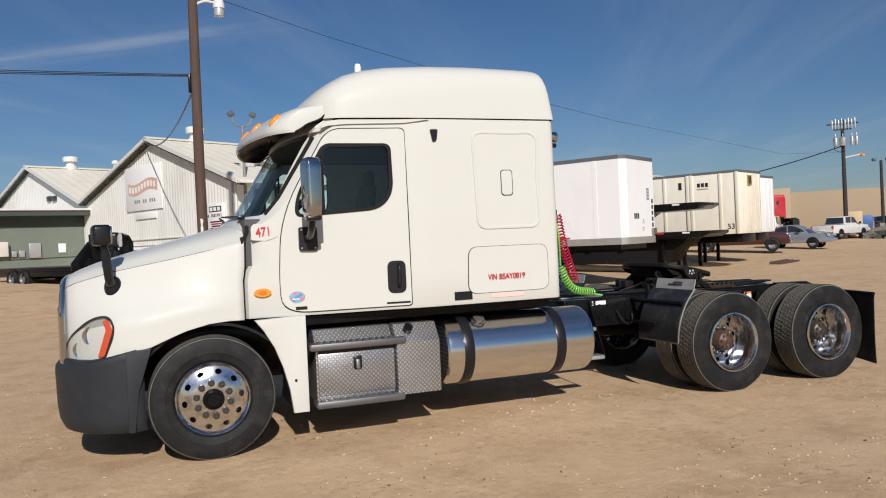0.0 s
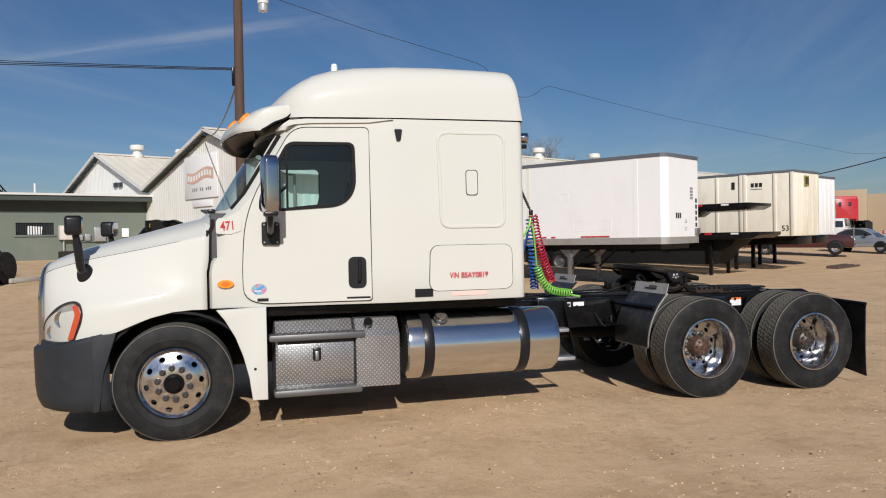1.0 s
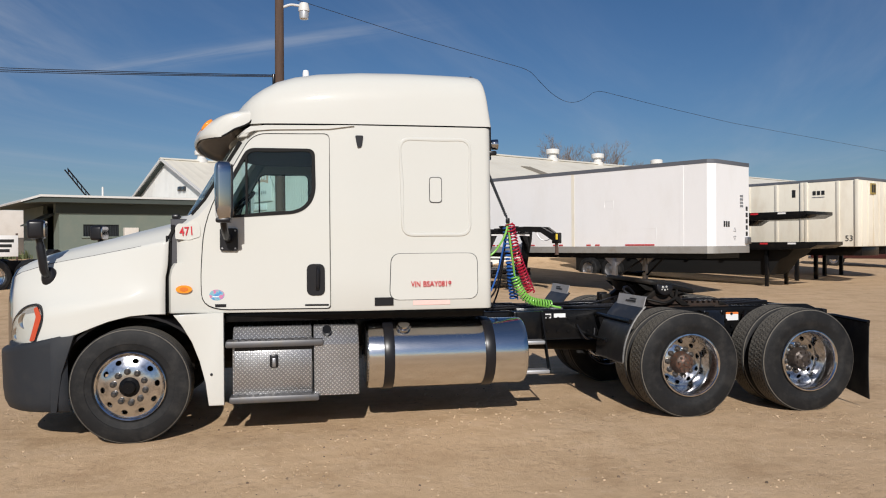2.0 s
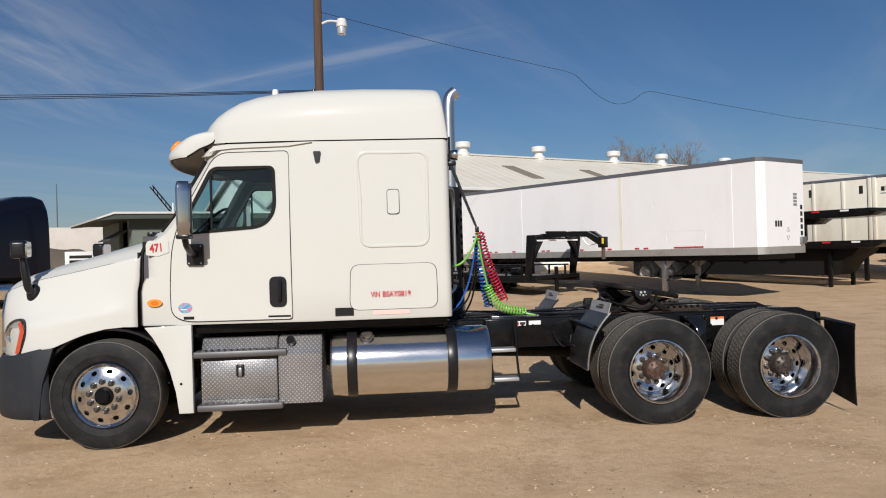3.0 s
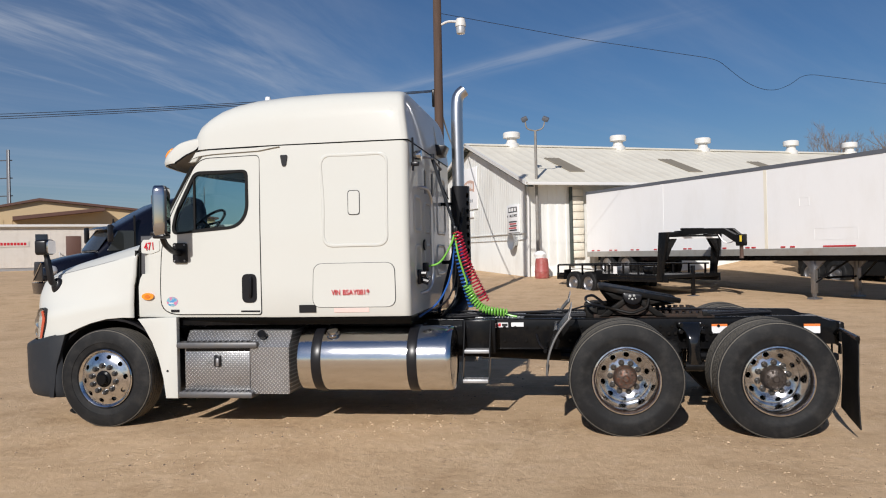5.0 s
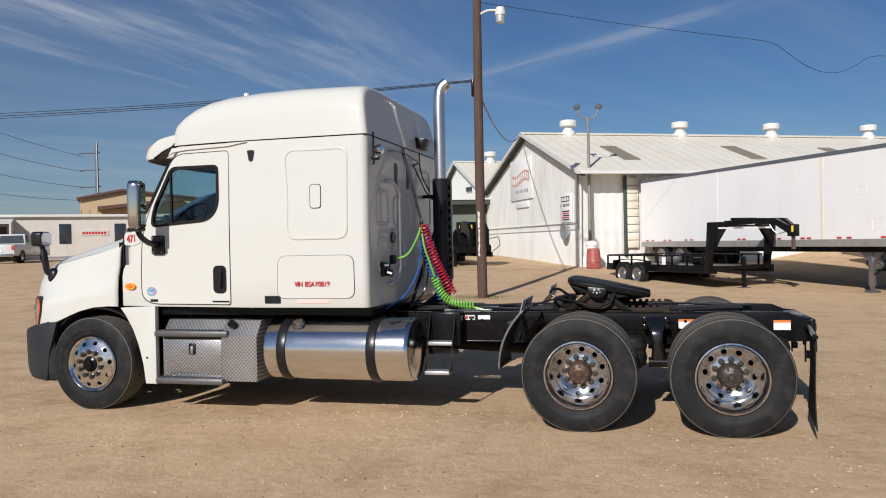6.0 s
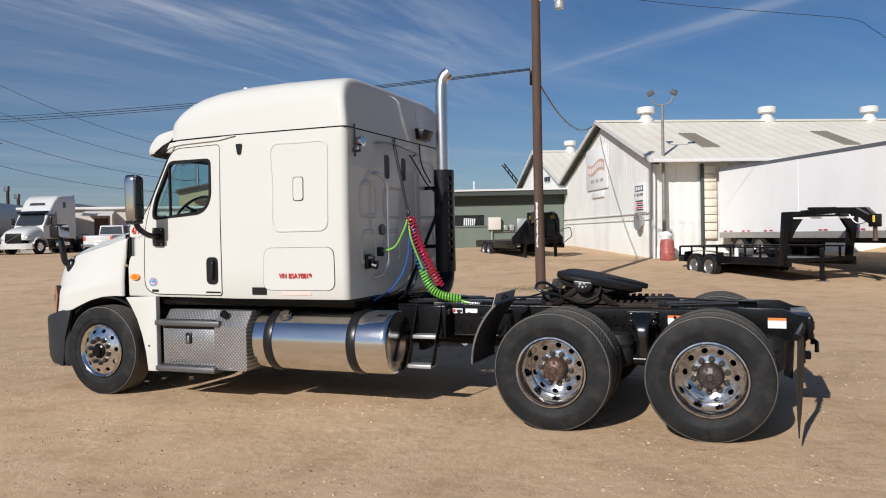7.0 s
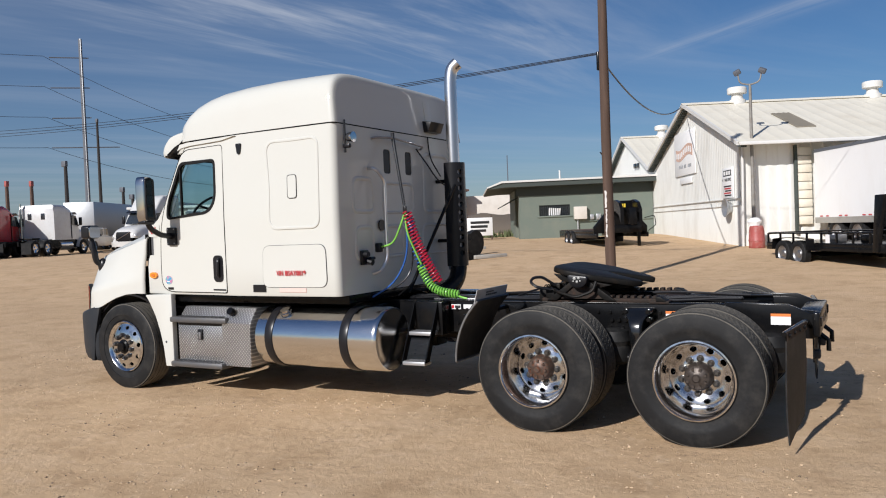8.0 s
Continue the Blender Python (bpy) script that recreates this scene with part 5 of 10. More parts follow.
def build_running_gear(truck):
    front, rear, hub_f, hub_r, nut = wheel_meshes()
    steer_tyre, drive_tyre = tyre_mesh(0.470, 0.140, 0), tyre_mesh(0.486, 0.136, 72)

    def set_wheel(x, y, r, side, disc, hub, tyre, nut_r, nut_y, turn, n=10):
        w = part("wheel", disc, "alu", truck, "polished aluminium truck wheel")
        w.matrix_basis = pose(x, y, r - 0.008, 0, turn, 0 if side < 0 else 180)
        part("tyre", tyre, "rubber", w, "dusty black truck tyre")
        if hub:
            part("hub", hub, "rust", w)
            for px, pz in ring_of(n, nut_r):
                o = part("lug_nut", nut, "steel", w)
                o.location = (px, nut_y, pz)
        return w

    for side in (-1, 1):
        set_wheel(AXLES[0], side * 1.035, 0.488, side, front, hub_f, steer_tyre, 0.126, -0.153, 12)
        for x, turn in ((AXLES[1], 5), (AXLES[2], 23)):
            set_wheel(x, side * 1.122, 0.499, side, rear, hub_r[turn > 10], drive_tyre, 0.128, 0.066, turn)
            set_wheel(x, side * 0.785, 0.499, -side, rear, None, drive_tyre, 0.142, 0.0, turn + 9)
    for x, w in ((AXLES[0], 0.95), (AXLES[1], 0.95), (AXLES[2], 0.95)):
        bm = bmesh.new()
        tube(bm, [(x, -w, 0.49), (x, -0.35, 0.49), (x, -0.2, 0.49), (x, 0, 0.49), (x, 0.2, 0.49), (x, 0.35, 0.49), (x, w, 0.49)], [0.065, 0.075, 0.14, 0.19, 0.14, 0.075, 0.065] if x > 2 else 0.06, 16)
        part("axle", bm, "chassis", truck)


def build_chassis(truck):
    # frame rails, channel section, stepped down and tapered at the tail
    bm = bmesh.new()
    tube(bm, [(0, -0.009, 0), (0, 0.009, 0)], 0.014, 6)
    bolt = finish(bm, "chassis")
    for side in (-1, 1):
        bm = bmesh.new()
        y0, y1 = sorted((side * 0.43, side * 0.40))
        prism(bm, [(-0.55, 0.66), (3.9, 0.66), (6.80, 0.66), (7.14, 0.74), (7.16, 0.90), (6.85, 0.935), (4.6, 0.945), (-0.55, 0.945)], "y", y0, y1, 0.004)
        rail = part("frame_rail", bm, "chassis", truck, "black steel frame rail")
        for z0, z1 in ((0.655, 0.668), (0.937, 0.950)):
            bm = bmesh.new()
            ya, yb = sorted((side * 0.435, side * 0.335))
            box(bm, -0.5, 6.75, ya, yb, z0, z1, 0.003)
            part("rail_flange", bm, "chassis", rail)
        for k in range(30):
            x = 3.78 + k * 0.105
            for z in (0.74, 0.87):
                o = part("rail_bolt", bolt, "chassis", rail)
                o.location = (x, side * 0.438, z)
        bm = bmesh.new()
        ya, yb = sorted((side * 0.432, side * 0.437))
        box(bm, 4.03, 4.13, ya, yb, 0.87, 0.915)
        part("warning_label", bm, "label_white", rail, "white warning label")
        for x0, x1, z0, z1, m in ((4.035, 4.06, 0.878, 0.908, "redink"), (4.07, 4.125, 0.878, 0.905, "slot")):
            bm = bmesh.new()
            box(bm, x0, x1, ya - 0.001, yb + 0.001, z0, z1)
            part("label_mark", bm, m, rail)
        bm = bmesh.new()
        box(bm, 4.16, 4.28, ya, yb, 0.875, 0.915)
        part("warning_label", bm, "label_white", rail)
        for x in (6.10, 6.90):
            if x > 6.5:
                ya, yb = sorted((side * 0.472, side * 0.478))
            bm = bmesh.new()
            box(bm, x - 0.07, x + 0.07, ya, yb, 0.80, 0.864)
            part("warning_label", bm, "label_white", rail)
            bm = bmesh.new()
            box(bm, x - 0.07, x + 0.07, ya - 0.001, yb + 0.001, 0.864, 0.885)
            part("label_band", bm, "label_orange", rail)
    for x in (1.6, 3.0, 3.95, 4.6, 5.80, 6.7, 7.08):
        bm = bmesh.new()
        box(bm, x - 0.06, x + 0.06, -0.41, 0.41, 0.70, 0.90, 0.01)
        part("crossmember", bm, "chassis", truck)
    bm = bmesh.new()
    box(bm, 7.12, 7.17, -0.50, 0.50, 0.72, 0.90, 0.015)
    part("tail_crossmember", bm, "chassis", truck)
    for yy in (-0.25, 0, 0.25):
        bm = bmesh.new()
        prism(bm, round_outline([(yy - 0.07, 0.78), (yy + 0.07, 0.78), (yy + 0.07, 0.84), (yy - 0.07, 0.84)], 0.028), "x", 7.168, 7.173)
        part("crossmember_slot", bm, "slot", truck)
    for side in (-1, 1):
        bm = bmesh.new()
        ya, yb = sorted((side * 0.42, side * 0.47))
        prism(bm, [(6.5, 0.70), (7.12, 0.70), (7.18, 0.80), (7.18, 0.86), (6.95, 0.955), (6.5, 0.965)], "y", ya, yb, 0.006)
        part("tail_plate", bm, "chassis", truck)
        # suspension: hanger, springs, air bags, dampers
        bm = bmesh.new()
        rings = []
        for z, xc, w, y0, y1 in ((0.915, 5.827, 0.125, 0.44, 0.530), (0.885, 5.827, 0.120, 0.44, 0.570), (0.860, 5.829, 0.090, 0.45, 0.605), (0.825, 5.831, 0.066, 0.46, 0.640), (0.770, 5.834, 0.056, 0.47, 0.668), (0.700, 5.838, 0.052, 0.47, 0.672), (0.630, 5.842, 0.052, 0.47, 0.660), (0.580, 5.846, 0.060, 0.46, 0.645), (0.530, 5.848, 0.066, 0.46, 0.640), (0.500, 5.848, 0.050, 0.46, 0.620)):
            flat = round_outline([(xc - w, y0), (xc + w, y0), (xc + w, y1), (xc - w, y1)], min(0.035, w * 0.5), 4)
            rings.append([(x, side * yy, z) for x, yy in (flat if side > 0 else flat[::-1])])
        loft(bm, rings)
        hanger = part("spring_hanger", bm, "gloss_black", truck, "glossy black suspension hanger", angle=50)
        for x, yy, z in ((5.735, 0.575, 0.893), (5.920, 0.575, 0.893), (5.735, 0.575, 0.830), (5.925, 0.575, 0.830)):
            bm = bmesh.new()
            box(bm, x - 0.022, x + 0.022, *sorted((side * 0.435, side * (yy - 0.01))), z - 0.020, z + 0.020, 0.008)
            part("hanger_ear", bm, "gloss_black", hanger)
            o = part("hanger_bolt", bolt, "chassis", hanger)
            o.matrix_basis = pose(x, side * yy, z) @ Matrix.Diagonal((1.3, 1.3, 1.3, 1))
        for z in (0.545,):
            bm = bmesh.new()
            tube(bm, [(5.76, side * 0.60, z - 0.03), (5.94, side * 0.60, z - 0.03)], 0.045, 14)
            part("hanger_bush", bm, "chassis", hanger)
        # gusset plate with a row of bolts on the rail above the springs
        for x in (5.58, 5.64, 5.70, 5.96, 6.02):
            o = part("hanger_bolt", bolt, "chassis", hanger)
            o.matrix_basis = pose(x, side * 0.442, 0.805) @ Matrix.Diagonal((1.2, 1.2, 1.2, 1))
        for x in (AXLES[1], AXLES[2]):
            bm = bmesh.new()
            tube(bm, rounded_path([(x - 0.55, side * 0.50, 0.60), (x - 0.1, side * 0.50, 0.58), (x + 0.45, side * 0.50, 0.42)], 0.2), 0.04, 8)
            part("leaf_spring", bm, "chassis", truck)
            bm = bmesh.new()
            lathe_z(bm, [(0.09, 0.44), (0.13, 0.47), (0.145, 0.54), (0.13, 0.60), (0.145, 0.64), (0.12, 0.72), (0.05, 0.74)], (x + 0.42, side * 0.46, 0), 18)
            part("air_bag", bm, "rubber", truck)
            bm = bmesh.new()
            tube(bm, [(x - 0.30, side * 0.52, 0.45), (x - 0.22, side * 0.50, 0.70), (x - 0.18, side * 0.49, 0.90)], [0.035, 0.035, 0.028], 10)
            part("damper", bm, "chassis", truck)
            bm = bmesh.new()
            tube(bm, [(x - 0.24, side * 0.52, 0.56), (x - 0.42, side * 0.52, 0.60)], 0.085, 16)
            part("brake_chamber", bm, "chassis", truck)
    # engine and gearbox, dark under hood and cab
    bm = bmesh.new()
    box(bm, -0.45, 0.75, -0.38, 0.38, 0.45, 1.30, 0.08)
    part("engine", bm, "grease", truck)
    bm = bmesh.new()
    tube(bm, [(0.75, 0, 0.72), (1.5, 0, 0.70), (2.2, 0, 0.70), (2.25, 0, 0.66), (5.1, 0, 0.52)], [0.30, 0.26, 0.20, 0.06, 0.06], 18)
    part("gearbox", bm, "grease", truck)
    bm = bmesh.new()
    box(bm, 0.95, 3.30, -1.05, 1.05, 0.965, 1.06, 0.02)
    part("cab_underside", bm, "chassis", truck)
    for side in (-1, 1):
        build_tank_side(truck, side)
    # quarter fenders ahead of the drive axle
    for side in (-1, 1):
        bm = bmesh.new()
        rim = [(AXLES[1] + r * math.cos(a), 0.50 + r * math.sin(a)) for a, r in zip(np.linspace(radians(177), radians(130), 10), np.linspace(0.668, 0.700, 10))]
        y0, y1 = side * 0.66, side * 1.275
        loft(bm, [[(x, y0, z), (x, y1, z), (x - 0.010, y1, z + 0.010), (x - 0.010, y0, z + 0.010)] for x, z in rim])
        fender = part("quarter_fender", bm, "fender", truck, "black curved quarter fender ahead of the drive wheels")
        bm = bmesh.new()
        tube(bm, rounded_path([(rim[0][0], y0, rim[0][1]), (rim[0][0], y1, rim[0][1])] + [(x, y1, z) for x, z in rim[1:]], 0.02), 0.009, 8)
        part("fender_bead", bm, "bead", fender, "scuffed rolled edge")
        bm = bmesh.new()
        x1, z1 = rim[-1]
        loft(bm, [[(x1 - 0.030, y, z1 - 0.02), (x1 + 0.002, y, z1 + 0.092), (x1 + 0.008, y, z1 + 0.090), (x1 - 0.024, y, z1 - 0.023)] for y in (side * 0.70, side * 1.00, side * 1.285)])
        part("fender_plate", bm, "plate", fender, "bare steel plate")
        for z in (0.905, 0.70):
            bm = bmesh.new()
            xz = AXLES[1] - math.sqrt(0.690 ** 2 - (z - 0.50) ** 2) - 0.028
            tube(bm, [(xz, side * 0.43, z), (xz, side * (1.262 if z > 0.8 else 0.95), z)], 0.022 if z > 0.8 else 0.016, 10)
            part("fender_bracket", bm, "chassis", fender)
        # worn lettering on the plate, as bars
        for k in range(6):
            bm = bmesh.new()
            t = 0.90 + k * 0.036
            for lo, hi in ((0.030, 0.044), (0.054, 0.064)) if k > 1 else ((0.030, 0.044),):
                loft(bm, [[(x1 - 0.030 + lo * 0.28, yy, z1 + lo), (x1 - 0.030 + hi * 0.28, yy, z1 + hi), (x1 + hi * 0.28 - 0.014, yy, z1 + hi), (x1 + lo * 0.28 - 0.014, yy, z1 + lo)] for yy in (side * t, side * (t + 0.024))])
            part("plate_mark", bm, "slot", fender)
        # mud flap, twisted a little on its bent bar, with a bracket and a red lamp at its top
        bm = bmesh.new()
        rows = []
        for t in np.linspace(0, 1, 11):
            row = []
            for u, d in ((0, 0), (0.5, 0), (1, 0), (1, 0.009), (0.5, 0.009), (0, 0.009)):
                x = 7.075 - 0.075 * u + -0.012 * t * (1 - 2 * u) + 0.008 * math.sin(4 * t + 2 * u) + d
                row.append((x, side * (0.70 + 0.59 * u), 0.835 - (0.66 + 0.07 * u) * t))
            rows.append(row)
        loft(bm, rows)
        flap = part("mud_flap", bm, "rubber", truck, "black rubber mud flap", angle=50)
        bm = bmesh.new()
        tube(bm, rounded_path([(7.10, side * 0.44, 0.78), (7.09, side * 0.58, 0.845), (7.07, side * 0.72, 0.855), (7.00, side * 1.30, 0.845)], 0.05), 0.018, 8)
        part("flap_hanger", bm, "chassis", flap)
        bm = bmesh.new()
        loft(bm, [[(7.083 - 0.075 * u, side * (0.70 + 0.59 * u), 0.86), (7.095 - 0.075 * u, side * (0.70 + 0.59 * u), 0.86), (7.095 - 0.075 * u, side * (0.70 + 0.59 * u), 0.80), (7.083 - 0.075 * u, side * (0.70 + 0.59 * u), 0.80)] for u in (0, 0.5, 1)])
        part("flap_clamp", bm, "brown_iron", flap, "worn steel clamp over the flap")
        for u in (0.15, 0.4, 0.65, 0.9):
            o = part("clamp_bolt", bolt, "steel", flap)
            o.matrix_basis = pose(7.098 - 0.075 * u, side * (0.70 + 0.59 * u), 0.83, 0, 0, 90)
        # lamp block hanging from a bent strap behind the tail
        bm = bmesh.new()
        box(bm, 7.105, 7.118, side * 0.33 - 0.012, side * 0.33 + 0.012, 0.50, 0.72, 0.003)
        strap = part("lamp_strap", bm, "chassis", truck, "bent steel strap")
        bm = bmesh.new()
        box(bm, 7.11, 7.16, side * 0.33 - 0.045, side * 0.33 + 0.045, 0.535, 0.60, 0.012)
        part("lamp_block", bm, "plastic", strap)
        bm = bmesh.new()
        tube(bm, [(7.14, side * 0.24, 0.72), (7.21, side * 0.24, 0.66), (7.21, side * 0.24, 0.58)], 0.018, 8)
        part("tow_hook", bm, "chassis", truck)
    # fifth wheel: tilted plate with its jaw slot, skirts, stands, latch gear and slider rack
    plate = bmesh.new()
    out = [(-0.325, -0.24), (-0.285, -0.40), (-0.15, -0.485), (0.06, -0.485), (0.40, -0.32), (0.485, -0.20), (0.15, -0.05), (0.08, 0.0), (0.15, 0.05), (0.485, 0.20), (0.40, 0.32), (0.06, 0.485), (-0.15, 0.485), (-0.285, 0.40), (-0.325, 0.24)]
    prism(plate, round_outline(out, 0.05, 3), "z", -0.02, 0.03, 0.014)
    tilt = Matrix.Translation((5.33, 0, 1.175)) @ Matrix.Rotation(radians(11), 4, "Y")
    plate.transform(tilt)
    fw = part("fifth_wheel_plate", plate, "grease", truck, "greasy black fifth wheel plate, tilted back")
    bm = bmesh.new()
    prism(bm, [(-0.31, -0.03), (0.42, -0.03), (0.26, -0.09), (-0.22, -0.12)], "y", -0.22, 0.22, 0.02)
    bm.transform(tilt)
    part("lock_housing", bm, "grease", fw)
    for y in (-0.40, 0.40):
        bm = bmesh.new()
        prism(bm, [(-0.27, -0.03), (0.26, -0.03), (0.16, -0.075), (-0.18, -0.08)], "y", y - 0.025, y + 0.025, 0.006)
        bm.transform(tilt)
        part("plate_skirt", bm, "grease", fw)
        # an A-shaped stand: two legs, a stained web between them, a rounded boss on top
        out_y = math.copysign(0.05, y)
        bm = bmesh.new()
        for pts in ([(5.00, 0.965), (5.09, 0.965), (5.31, 1.135), (5.26, 1.155)], [(5.36, 1.155), (5.32, 1.130), (5.53, 0.965), (5.62, 0.965)]):
            prism(bm, pts, "y", y - 0.05, y + 0.05, 0.006)
        stand = part("pivot_stand", bm, "grease", fw)
        bm = bmesh.new()
        prism(bm, [(5.08, 0.966), (5.54, 0.966), (5.33, 1.135), (5.29, 1.135)], "y", y - 0.03, y + 0.03)
        part("stand_web", bm, "brown_iron", stand, "rust-brown web of the stand")
        bm = bmesh.new()
        prism(bm, round_outline([(5.215, 1.195), (5.405, 1.175), (5.385, 1.105), (5.330, 1.075), (5.270, 1.085), (5.225, 1.130)], 0.03, 4), "y", *sorted((y, y + out_y * 2.4)), 0.012)
        boss = part("pivot_boss", bm, "black", stand, "rounded black pivot boss")
        for dx, dz, r in ((-0.020, 0.012, 0.014), (0.018, 0.016, 0.012), (0.002, -0.016, 0.011), (0.030, -0.010, 0.007), (-0.030, -0.012, 0.007)):
            bm = bmesh.new()
            bmesh.ops.create_uvsphere(bm, u_segments=10, v_segments=6, radius=r, matrix=Matrix.Translation((5.306 + dx, y + out_y * 2.4, 1.150 + dz)) @ Matrix.Diagonal((1, 0.4, 1, 1)))
            part("grease_blob", bm, "pale_grease", boss)
    bm = bmesh.new()
    tube(bm, rounded_path([(5.05, -0.36, 1.09), (4.95, -0.42, 1.17), (4.885, -0.47, 1.165), (4.87, -0.50, 1.13), (4.93, -0.52, 1.09), (5.05, -0.46, 1.06)], 0.03), 0.013, 8)
    part("release_handle", bm, "black", fw, "black looped release handle")
    bm = bmesh.new()
    tube(bm, rounded_path([(4.98, -0.30, 1.06), (5.14, -0.50, 1.04), (5.30, -0.53, 1.00), (5.44, -0.50, 1.05), (5.46, -0.47, 1.13)], 0.04), 0.014, 8)
    part("release_lever", bm, "grease", fw)
    for k, (x, y, z, r) in enumerate(((5.02, -0.40, 1.03, 0.035), (4.93, -0.28, 1.00, 0.05), (5.00, -0.22, 1.06, 0.04), (4.92, 0.12, 1.02, 0.045), (4.98, 0.34, 1.03, 0.04))):
        bm = bmesh.new()
        box(bm, x - r, x + r * 1.4, y - r, y + r * 1.2, z - r - 0.02, z + r, 0.014)
        part("latch_casting", bm, "grease", fw)
    bm = bmesh.new()
    coil(bm, [(4.95, -0.36, 1.075), (5.10, -0.10, 1.075)], 0.018, 12, 0.005, 8)
    part("latch_spring", bm, "grease", fw)
    bm = bmesh.new()
    tube(bm, rounded_path([(4.62, -0.20, 0.98), (4.78, -0.26, 1.03), (4.90, -0.22, 1.06), (5.05, -0.1, 1.05)], 0.08), 0.010, 6)
    part("slide_air_line", bm, "black", fw)
    for side in (-1, 1):
        bm = bmesh.new()
        box(bm, 4.95, 6.0, side * 0.38 - 0.05, side * 0.38 + 0.05, 0.950, 0.985, 0.005)
        rack = part("slider_rack", bm, "brown_iron", truck, "toothed fifth wheel slider rack")
        bm = bmesh.new()
        box(bm, -0.017, 0.017, -0.04, 0.04, -0.001, 0.024, 0.003, 1)
        tooth = finish(bm, "brown_iron")
        for k in range(16):
            o = part("rack_tooth", tooth, "grease", rack)
            o.location = (5.01 + k * 0.062, side * 0.38, 0.984)
        bm = bmesh.new()
        prism(bm, [(5.95, 0.955), (6.04, 0.955), (6.04, 0.965), (5.99, 1.00), (5.95, 1.005)], "y", *sorted((side * 0.30, side * 0.44)), 0.004)
        part("rack_stop", bm, "grease", rack)
    bm = bmesh.new()
    box(bm, 5.90, 6.06, -0.44, 0.44, 0.945, 0.966, 0.003)
    part("deck_plate", bm, "brown_iron", truck, "dusty steel plate across the frame")
    bm = bmesh.new()
    box(bm, 3.80, 4.28, -0.36, 0.05, 0.95, 0.965, 0.003)
    part("deck_plate", bm, "tread", truck, "tread plate over the frame")
    # hoses and lines along the frame
    for k, (y, z) in enumerate(((-0.30, 0.97), (-0.26, 0.975), (-0.20, 0.97), (0.22, 0.97))):
        bm = bmesh.new()
        tube(bm, [(x, y + 0.02 * math.sin(x * 3 + k), z + 0.01 * math.sin(x * 5 + k)) for x in np.linspace(3.5, 6.6, 26)], 0.012, 6)
        part("air_line", bm, "black", truck)
    bm = bmesh.new()
    tube(bm, rounded_path([(4.40, -0.44, 0.80), (4.43, -0.50, 0.71), (4.49, -0.51, 0.65), (4.56, -0.49, 0.68), (4.58, -0.45, 0.76)], 0.05), 0.009, 6)
    part("brake_hose", bm, "black", truck)
    for x, r in ((1.55, 0.13), (2.6, 0.14)):
        bm = bmesh.new()
        tube(bm, [(x, 0.55, 0.56), (x + 0.75, 0.55, 0.56)], r, 18)
        part("air_tank", bm, "chassis", truck)


